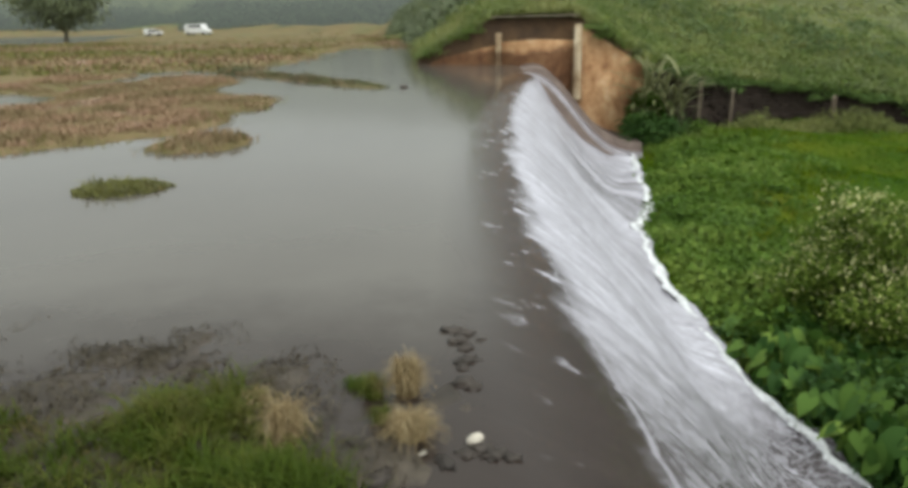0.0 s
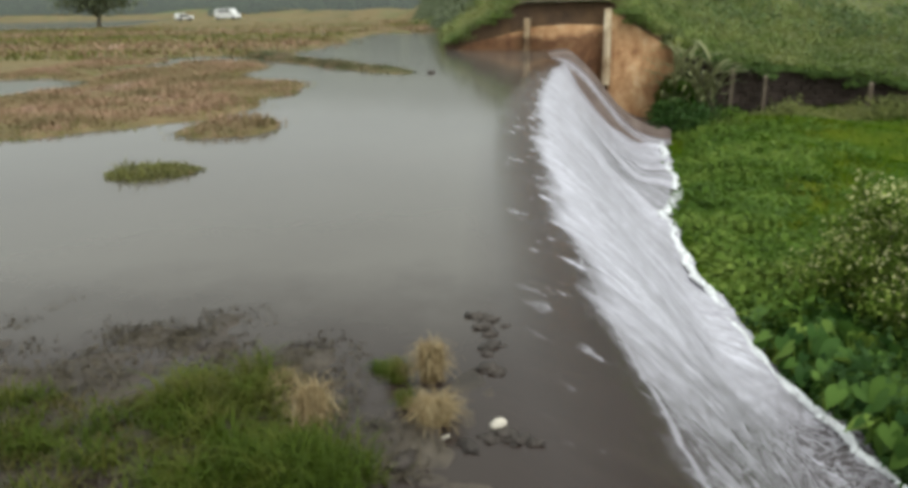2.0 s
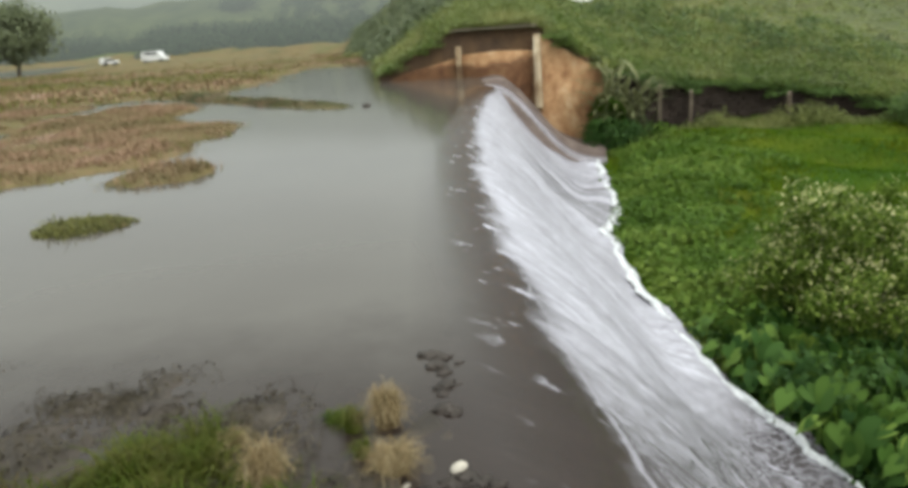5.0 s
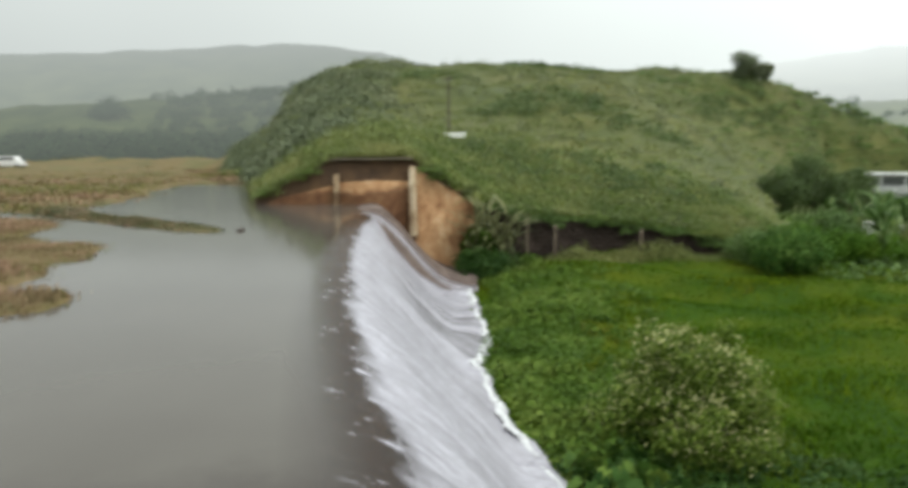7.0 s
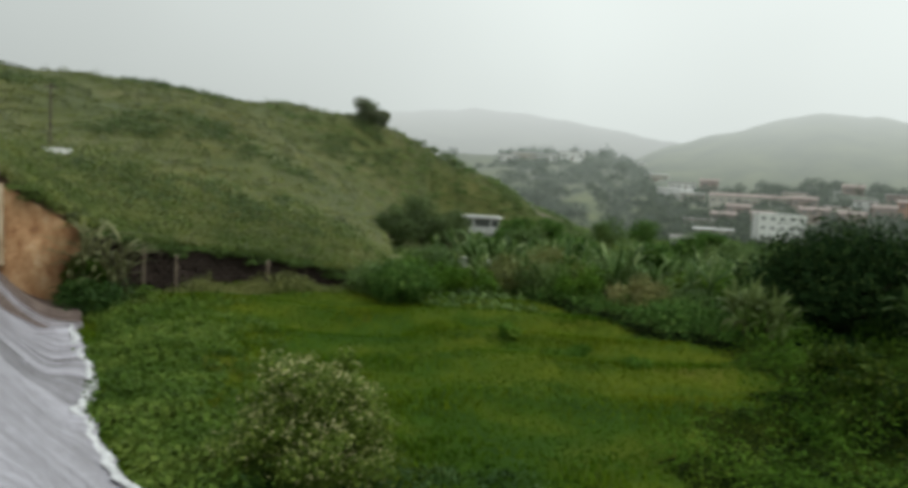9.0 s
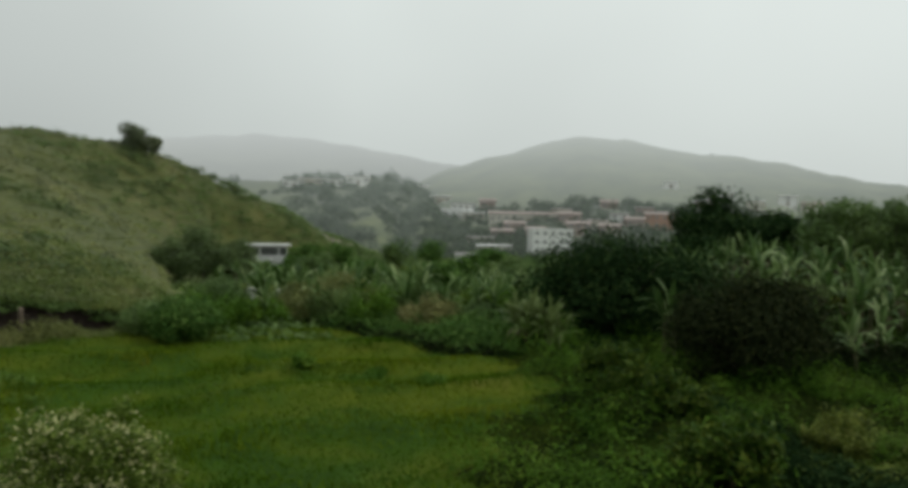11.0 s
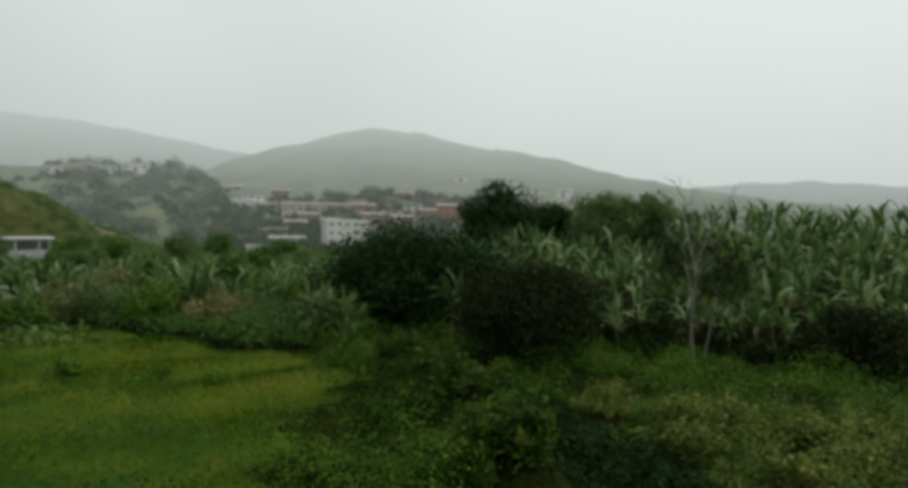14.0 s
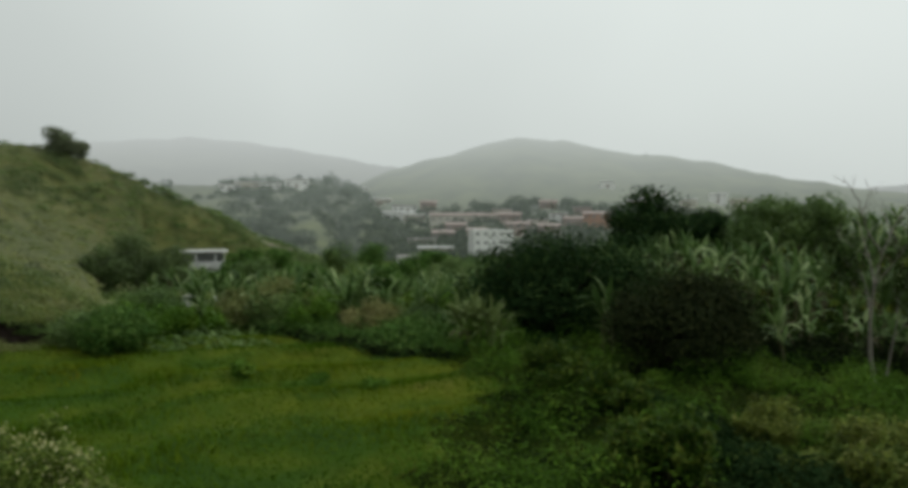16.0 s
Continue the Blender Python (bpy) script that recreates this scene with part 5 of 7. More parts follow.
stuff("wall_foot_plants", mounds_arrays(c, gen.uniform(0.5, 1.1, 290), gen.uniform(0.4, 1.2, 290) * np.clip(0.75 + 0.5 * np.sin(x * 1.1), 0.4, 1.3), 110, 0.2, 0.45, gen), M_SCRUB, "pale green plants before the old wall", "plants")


# marsh reeds
def reed_bed(name, n, box_, height, mat, label, seed, keep=None, width=0.03, tufts=5):
    g = np.random.default_rng(seed)
    x, y = g.uniform(box_[0], box_[1], n), g.uniform(box_[2], box_[3], n)
    k = (marsh(x, y) > -0.1) & (y < edge_y(x) + 30)
    if keep is not None:
        k &= keep(x, y)
    x, y = x[k], y[k]
    b = np.repeat(np.stack([x, y, np.zeros(len(x)) + 0.01], 1), tufts, axis=0)
    b = b + g.normal(0, 0.13 * width / 0.03, b.shape) * np.array([1, 1, 0])
    tall = height * np.clip(0.3 + 1.6 * marsh(b[:, 0], b[:, 1]), 0.25, 1.0) * (0.75 + 0.35 * np.sin(b[:, 0] * 1.3 + np.sin(b[:, 1])) * np.sin(b[:, 1] * 0.9))
    return stuff(name, blades_arrays(b, tall[:, None], width, 0.9, g), mat, label, "reeds")


reed_bed("reeds", 14500, (-24, -4.5, 15, 46), 0.36, M_REED, "dry orange-brown reeds standing in the lake", 21, lambda x, y: (marsh(x, y) > 0.02), 0.035)
reed_bed("reeds", 6000, (-24, -3.0, 11, 50), 0.34, M_REEDGREEN, "green reeds at the water's edge", 22, lambda x, y: (marsh(x, y) < 0.32) | (y < 14.5) | (x > -5), 0.035)
reed_bed("reeds", 4200, (-16, -3, 31, 48), 0.42, M_ISLANDREED, "dark green reeds of the low island", 25, lambda x, y: (marsh(x, y) > 0.0) & (np.abs((x + 4.6) * 0.8 + (y - 34.0) * 0.6) < 1.5) & (x > -14.5), 0.05)
reed_bed("reeds", 15000, (-100, -4, 46, 140), 0.45, M_REEDGREEN, "olive green reeds of the far marsh", 23, lambda x, y: (np.sin(y * 0.21 + x * 0.05) > -0.6) & ((x > -0.42 * y) | (y < 125)), 0.14, 4)
reed_bed("reeds", 13000, (-100, 0, 46, 170), 0.5, M_REED, "dry reeds of the far marsh", 24, lambda x, y: (np.sin(y * 0.21 + x * 0.05) < 0.5) & ((x > -0.42 * y) | (y < 125)), 0.18, 4)


# ---- near shore: grass, straw tufts, clods, a stone ----
def droop_arrays(base, height, reach, width, gen):
    """Long dry blades that rise, arch over and hang down: strips of four quads with a pointed end."""
    n = len(base)
    h = height * gen.uniform(0.45, 1.15, (n, 1))
    out_r = reach * gen.uniform(0.25, 1.15, (n, 1))
    az = gen.uniform(0, 2 * np.pi, n)
    out = np.stack([np.cos(az), np.sin(az), np.zeros(n)], 1)
    side = np.stack([-np.sin(az), np.cos(az), np.zeros(n)], 1)
    fall = gen.uniform(0.35, 1.0, (n, 1))
    rows = []
    for t in (0.0, 0.3, 0.6, 0.85, 1.0):
        z = h * (1.9 * t - 0.9 * t * t) - h * fall * max(0.0, t - 0.35) ** 1.6 * 1.5
        p = base + out * out_r * (0.25 * t + 0.75 * t ** 2.2) + np.concatenate([np.zeros((n, 2)), np.maximum(z, 0.004)], 1)
        w = width * (1.0 - 0.8 * t)
        rows += [p - side * w / 2, p + side * w / 2]
    v = np.stack(rows, 1).reshape(-1, 3)
    i = np.arange(n)[:, None] * 10
    q = np.concatenate([i + np.array([[k, k + 1, k + 3, k + 2]]) for k in (0, 2, 4, 6)])
    return v, q


def tuft(label, at, radius, height, count, mat, seed, lean=1.0, category="grass tuft", group="straw tufts on the near shore"):
    g = np.random.default_rng(seed)
    a, r = g.uniform(0, 2 * np.pi, count), radius * 0.32 * np.sqrt(g.uniform(0, 1, count))
    b = np.stack([np.cos(a) * r, np.sin(a) * r, np.zeros(count)], 1)
    v, q = droop_arrays(b, height, radius * 0.8 * lean, 0.009, g)
    ob = new("grass_tuft", np_mesh("grass_tuft", v, q, None, mat))
    ob.location = (at[0], at[1], max(place(*at), -0.02) - 0.01)
    return tagged(ob, label, category, group)


for i, (at, rad, h, n, mat, lab, lean) in enumerate((
        ((-1.27, 4.55), 0.30, 0.46, 620, M_STRAW, "dry straw-coloured grass tuft on the mud", 0.9),
        ((-0.42, 5.28), 0.29, 0.44, 620, M_STRAW, "dry straw-coloured grass tuft by the water", 0.9),
        ((-0.36, 4.64), 0.36, 0.24, 520, M_STRAW, "low flattened straw-coloured grass tuft", 0.85),
        ((-1.65, 5.18), 0.23, 0.20, 260, M_STRAW, "small dry grass tuft on the mud", 1.0),
        ((-0.70, 5.26), 0.24, 0.28, 300, M_GREENGRASS, "fresh green grass tuft beside dry straw", 0.9),
        ((-0.86, 5.42), 0.22, 0.14, 200, M_GREENGRASS, "low green grass tuft on the mud", 1.0),
        ((-0.60, 4.85), 0.18, 0.18, 150, M_GREENGRASS, "small green grass tuft beside dry straw", 0.9))):
    tuft(lab, at, rad, h, n, mat, 40 + i, lean)

# fresh grass in uneven patches, dead grass between them
g = np.random.default_rng(31)
pts, tall = [], []
for cx, cy, r, n, h in ((-2.15, 4.85, 0.42, 16, 0.26), (-2.45, 4.55, 0.4, 4, 0.2), (-1.55, 4.05, 0.5, 20, 0.25), (-1.15, 3.95, 0.35, 12, 0.26), (-2.9, 4.2, 0.5, 4, 0.2), (-3.5, 4.45, 0.5, 7, 0.16), (-4.1, 4.8, 0.55, 6, 0.15), (-2.1, 4.1, 0.5, 4, 0.2), (-2.4, 3.5, 0.9, 8, 0.16), (-3.6, 3.7, 0.8, 5, 0.15), (-1.3, 3.45, 0.5, 12, 0.2), (-0.85, 3.9, 0.25, 5, 0.14)):
    for k in range(n):
        c = g.normal((cx, cy), (r * 0.55, r * 0.4))
        m = int(g.uniform(50, 110))
        pts.append(g.normal(c, (0.09, 0.07), (m, 2)))
        tall.append(np.full(m, h * g.uniform(0.45, 1.2)))
pts, tall = np.concatenate(pts), np.concatenate(tall)
base = np.stack([pts[:, 0], pts[:, 1], np.maximum(ground_z(pts[:, 0], pts[:, 1]), -0.02) - 0.01], 1)
stuff("shore_grass", blades_arrays(base, tall[:, None] * 1.25, 0.012, 1.0, g), M_GREENGRASS, "fresh green grass in patches on the near shore", "grass")
pts = np.stack([g.uniform(-5.5, -0.3, 5200), g.uniform(3.3, 5.5, 5200)], 1)
pts = pts[(shore(pts[:, 0], pts[:, 1]) > -0.05) & (np.sin(pts[:, 0] * 3) * np.sin(pts[:, 1] * 4) > -0.3)]
base = np.stack([pts[:, 0], pts[:, 1], ground_z(pts[:, 0], pts[:, 1])], 1)
stuff("shore_litter", blades_arrays(base, 0.08, 0.010, 1.8, g), M_DEADPLANT, "scattered dead brown grass on the mud", "litter")
pts = np.concatenate([g.normal(c, 0.06, (40, 2)) for c in np.stack([g.uniform(-5.2, -1.0, 110), g.uniform(3.3, 4.9, 110)], 1)])
base = np.stack([pts[:, 0], pts[:, 1], ground_z(pts[:, 0], pts[:, 1]) - 0.01], 1)
stuff("shore_grass", blades_arrays(base, 0.13, 0.010, 1.3, g), M_OLIVEGRASS, "olive brown half-dead grass on the near shore", "grass")
# sodden dead plants lying in the shallows
pts = np.concatenate([g.normal(c, s, (n, 2)) for c, s, n in (((-3.4, 6.1), (0.3, 0.2), 12), ((-2.75, 6.2), (0.35, 0.25), 16), ((-2.75, 5.7), (0.4, 0.25), 12), ((-3.75, 5.75), (0.35, 0.12), 7), ((-4.6, 6.4), (0.5, 0.4), 9), ((-1.6, 5.6), (0.35, 0.2), 8), ((-0.9, 5.6), (0.3, 0.2), 6), ((-2.0, 5.4), (0.35, 0.2), 6))])
c = np.stack([pts[:, 0], pts[:, 1], np.maximum(ground_z(pts[:, 0], pts[:, 1]), -0.01)], 1)
stuff("dead_water_plants", mounds_arrays(c, g.uniform(0.12, 0.30, len(c)), g.uniform(0.008, 0.028, len(c)), 480, 0.06, 0.22, g), M_DEADPLANT, "sodden brown dead plants in the shallows", "plants")


def lump(name, label, category, at, size, mat, seed, group="", rough_by=0.25, sink=0.25):
    g = random.Random(seed)
    bm = bmesh.new()
    bmesh.ops.create_icosphere(bm, subdivisions=3, radius=1)
    for v in bm.verts:
        k = 1 + rough_by * noise.noise(v.co * 2.3 + Vector((seed, 0, 0))) + rough_by * 0.5 * noise.noise(v.co * 6 + Vector((0, seed, 0)))
        v.co = Vector((v.co.x * k * size[0], v.co.y * k * size[1], v.co.z * k * size[2]))
    for f in bm.faces:
        f.smooth = True
    me = bpy.data.meshes.new(name)
    bm.to_mesh(me)
    bm.free()
    me.materials.append(mat)
    ob = new(name, me)
    ob.location = (at[0], at[1], max(place(at[0], at[1]), 0.0) + size[2] * (1 - sink) * 0.6)
    ob.rotation_euler = (0, 0, g.uniform(0, 3))
    return tagged(ob, label, category, group)


for i, (x, y, s) in enumerate(((-0.02, 6.5, 0.13), (0.08, 6.42, 0.11), (0.03, 6.25, 0.12), (0.09, 6.1, 0.09), (0.1, 5.85, 0.11), (0.05, 5.72, 0.08), (0.07, 5.42, 0.12), (0.14, 5.36, 0.08), (0.24, 6.28, 0.05))):
    lump("mud_clod", "dark wet clod rising out of shallow water", "clod", (x, y), (s * 0.85, s * 0.64, s * 0.2), M_CLOD, i, "clods in the shallow water", 1.0, 0.3)
for i, (x, y, s) in enumerate(((0.17, 4.46, 0.1), (0.26, 4.38, 0.09), (0.38, 4.34, 0.06), (0.06, 4.4, 0.08), (-0.1, 4.3, 0.09), (-0.55, 4.1, 0.12), (-0.75, 4.55, 0.08), (-2.6, 5.9, 0.08), (-3.3, 6.25, 0.07))):
    lump("mud_clod", "dark wet clod on the muddy shore", "clod", (x, y), (s * 1.0, s * 0.6, s * (0.2 if i < 7 else 0.12)), M_CLOD, 20 + i, "clods on the shore", 1.0, 0.3)
lump("pale_stone", "pale cream stone lying on the mud", "stone", (0.12, 4.56), (0.075, 0.05, 0.04), M_STONE, 3, "", 0.15)
lump("pale_stone", "small flat pale stone on the mud", "stone", (-0.27, 4.42), (0.04, 0.022, 0.01), M_STONE, 4, "", 0.2)
lump("floating_log", "dark clump of debris floating in the lake", "debris", (-2.05, 32.4), (0.3, 0.16, 0.09), M_CLOD, 9, "", 0.4)
g = np.random.default_rng(25)
pts = np.stack([g.uniform(-7.6, -5.2, 2600), g.uniform(12.4, 14.3, 2600)], 1)
pts = pts[marsh(pts[:, 0], pts[:, 1]) > -0.15 - 0.15 * np.sin(pts[:, 0] * 9)]
stuff("islet_grass", blades_arrays(np.concatenate([pts, np.zeros((len(pts), 1))], 1), (0.17 * np.clip(0.35 + marsh(pts[:, 0], pts[:, 1]), 0.3, 1.1))[:, None], 0.03, 1.2, g), M_REEDGREEN, "olive green grass on a small islet", "grass")


# ---- trees ----
def tree(name, label, at, height, spread, trunk_h, mat, seed, leaves=5200, leaf=0.34, clumps=34, flat=0.75, limb_mat=None, squash=(1, 1), domes=((0, 0, 1.0),), group=""):
    """Tapered trunk with limbs and a crown of leafy clumps with gaps."""
    g = np.random.default_rng(seed)
    t = thing(name, label, "bush" if name == "bush" else "tree", (at[0], at[1], place(*at) - 0.1), group)
    ch = height - trunk_h
    cen, rad = [], []
    for k in range(clumps):
        dx, dy, s = domes[k % len(domes)]
        d = unit(g.normal(0, 1, 3))
        q = g.uniform(0.35, 1.0) ** 0.6
        c = np.array([dx + d[0] * q * spread / 2 * 0.8 * s * squash[0], dy + d[1] * q * spread / 2 * 0.8 * s * squash[1], trunk_h + ch * 0.5 * s + d[2] * q * ch * 0.42 * s])
        cen.append(c)
        rad.append(g.uniform(0.13, 0.24) * spread * s)
    limbs = [([(0, 0, 0), (0.05 * spread * 0.3, 0, trunk_h * 0.6), (0, 0.03 * spread, trunk_h + ch * 0.3)], [height * 0.035, height * 0.026, height * 0.014])]
    for c in cen[:9]:
        limbs.append(([(0, 0, trunk_h * 0.75), tuple(c * 0.45 + np.array([0, 0, trunk_h * 0.45])), tuple(c)], [height * 0.016, height * 0.010, height * 0.004]))
    part("trunk", tubes_mesh("trunk", limbs, limb_mat or M_BARK), t)
    per = leaves // clumps
    cs, fs = [], []
    for c, r in zip(cen, rad):
        d = unit(g.normal(0, 1, (per, 3)))
        k = g.uniform(0.55, 1.1, (per, 1))
        p = c + d * k * r * np.array([1, 1, flat])
        cs.append(p)
        fs.append(d + np.array([0, 0, 0.5]))
    v, q = leaves_arrays(np.concatenate(cs), np.concatenate(fs), leaf, 0.5, g)
    part("crown", np_mesh("crown", v, q, None, mat), t)
    return t


tree("mango_tree", "broad dark green tree beside the banana plantation", (49.5, 15.8), 7.7, 12.8, 0.4, M_DARKLEAF, 51, 34000, 0.34, 95, 0.8, None, (0.8, 1.0), ((-1.0, 1.6, 0.8), (1.0, -2.0, 1.0), (0, 0.0, 1.0)))
tree("mango_tree", "round dark green tree standing behind bananas", (76.8, 12.4), 7.9, 12.5, 1.0, M_DARKLEAF, 52, 18000, 0.42, 60, 0.75, None, (0.8, 1.0), ((0, 1.2, 1.0), (0, -3.2, 0.72), (0, 2.6, 0.7)))
tree("broadleaf_tree", "round green tree rising above the banana plantation", (71.8, 2.6), 7.5, 7.6, 1.2, M_THICKET, 53, 9000, 0.33, 34)
tree("broadleaf_tree", "smaller round green tree above the banana plantation", (73.5, -1.6), 7.2, 7.0, 1.2, M_THICKET, 54, 8000, 0.33, 32)
tree("bush", "dense dark brownish green bush before the bananas", (40.6, 5.4), 5.7, 8.4, 0.2, M_BROWNLEAF, 55, 22000, 0.25, 75, 0.85)
tree("bush", "wide brownish green bush at the plantation's edge", (42.6, -12.4), 3.9, 6.0, 0.2, M_BROWNLEAF, 63, 12000, 0.25, 50, 0.85)
tree("bush", "large dark green bush at the end of the old wall", (29.8, 37.0), 2.7, 4.6, 0.2, M_GREENLEAF, 64, 9000, 0.22, 44, 0.85)
for i, (x, y, h, w) in enumerate(((66.4, 78.6, 8.4, 9.0), (69.6, 76.2, 6.6, 6.5), (62.5, 79.5, 6.4, 8.0))):
    tree("broadleaf_tree", "rounded dark tree on the foot of the hill", (x, y), h, w, 0.6, M_HILLSHRUB, 65 + i, 6500, 0.36, 36, 0.8, group="trees on the foot of the hill")
tree("broadleaf_tree", "lone dark tree on the skyline of the hill", (87.6, 123.2), 5.2, 7.6, 0.0, M_FLANKSHRUB, 56, 9000, 0.42, 60, 0.85, None, (1, 1), ((-0.9, 0.6, 1.0), (-0.7, 0.5, 0.8), (-0.5, 0.3, 0.6), (2.0, -1.4, 0.6)))
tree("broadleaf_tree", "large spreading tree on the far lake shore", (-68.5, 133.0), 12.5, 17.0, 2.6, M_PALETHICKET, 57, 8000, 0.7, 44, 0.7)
for i, (az, r, h, w) in enumerate(((37.2, 50, 2.6, 5.5), (39.5, 52, 2.9, 6), (47.5, 58, 2.3, 5), (50.5, 56, 3.2, 5.5), (53, 55, 4.0, 6), (57.5, 53, 2.8, 5), (61.5, 53, 2.4, 5), (44, 55, 2.2, 5), (51.2, 58, 4.6, 6.5), (56.5, 59, 3.6, 6), (62.5, 60, 3.4, 6), (47.5, 62, 3.2, 6), (41.8, 62, 3.6, 6))):
    a = radians(az)
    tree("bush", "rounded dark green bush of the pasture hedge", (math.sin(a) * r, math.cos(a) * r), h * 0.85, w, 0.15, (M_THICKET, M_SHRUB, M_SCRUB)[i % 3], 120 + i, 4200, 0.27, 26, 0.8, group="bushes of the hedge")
for i, (az, r, h, w) in enumerate(((43.6, 117, 1.7, 5), (45.4, 118, 1.5, 5), (47.2, 124, 3.2, 6), (42.2, 122, 3.0, 6), (47.8, 128, 5, 7), (50.2, 142, 5.5, 8), (55, 150, 6, 9), (57.5, 170, 6, 9), (62.5, 150, 5, 8), (48.5, 96, 4.2, 6), (52.5, 84, 4.0, 6), (58.5, 78, 4.2, 6), (64, 90, 4.5, 7), (61, 110, 5, 8))):
    a = radians(az)
    tree("broadleaf_tree", "leafy dark green tree in the misty valley", (math.sin(a) * r, math.cos(a) * r), h, w, 1.0, M_GREENLEAF if i % 3 else M_THICKET, 70 + i, 3600, 0.45, 26, 0.8, group="trees in the valley")
gen = np.random.default_rng(33)
x, y = gen.uniform(-16, 24, 200), gen.uniform(84, 150, 200)
k = (x > -0.5 + (y - 84) * 0.05) & (x < 12 + (y - 84) * 0.2) & (np.sin(x * 0.3) * np.sin(y * 0.2 + 1) > -0.55)
x, y = x[k], y[k]
c = np.stack([x, y, ground_z(x, y) - 0.4], 1)
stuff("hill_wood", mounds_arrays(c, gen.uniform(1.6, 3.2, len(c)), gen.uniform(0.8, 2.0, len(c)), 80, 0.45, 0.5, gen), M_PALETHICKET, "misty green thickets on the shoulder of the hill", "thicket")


PASTURE_SHRUBS = ((28.7, 26.1, 1.3, 1.3), (28.4, 22.6, 0.55, 1.3), (29.6, 22.0, 0.7, 1.7), (30.7, 22.6, 0.5, 1.1), (29.5, 18.4, 0.6, 1.6))
for i, (x, y, h, w) in enumerate(PASTURE_SHRUBS):
    tree("bush", "low dark green shrub standing in the pasture", (x, y), h * 0.75, w * 1.15, 0.05, M_SHRUB, 150 + i, 900, 0.2, 14, 0.7, group="shrubs in the pasture")


def dead_tree():
    """A tall tree, its top bare and its lower twigs thinly leaved."""
    g = random.Random(8)
    t = thing("dead_tree", "tall half-dead grey tree with bare upper branches", "tree", (41.5, -3.9, place(41.5, -3.9) - 0.1))
    tubes, tips = [], []

    def grow(p, d, length, r, level):
        pts, rad = [tuple(p)], [r]
        q = Vector(p)
        for k in range(4):
            d = (d + Vector((g.uniform(-1, 1), g.uniform(-1, 1), g.uniform(-0.3, 0.6))) * 0.16).normalized()
            q = q + d * length / 4
            pts.append(tuple(q))
            rad.append(r * (1 - 0.17 * (k + 1)))
            if level < 4 and k > 0:
                for _ in range(1 if level else (1 if k < 2 else 2)):
                    a = g.uniform(0, 6.28)
                    dd = (d * 0.75 + Vector((math.cos(a), math.sin(a), g.uniform(0, 0.5))) * 0.75).normalized()
                    grow(q, dd, length * g.uniform(0.36, 0.52), r * 0.5, level + 1)
        tubes.append((pts, rad))
        tips.extend(pts[2:])

    grow(Vector((0, 0, 0)), Vector((0.0, 0.0, 1)), 6.9, 0.13, 0)
    grow(Vector((0.2, -0.5, 0.6)), Vector((0.1, -0.25, 1)), 4.0, 0.06, 1)
    part("trunk", tubes_mesh("trunk", tubes, M_DEADWOOD, 5), t)
    tp = np.array([p for p in tips if 2.2 < p[2] < 7.2])
    gg = np.random.default_rng(9)
    c = np.repeat(tp, 30, axis=0) + gg.normal(0, 0.55, (len(tp) * 30, 3))
    v, q = leaves_arrays(c, gg.normal(0, 1, c.shape), 0.13, 0.5, gg)
    part("leaves", np_mesh("leaves", v, q, None, M_UNDER), t, label="sparse greyish green leaves")
    return t


dead_tree()


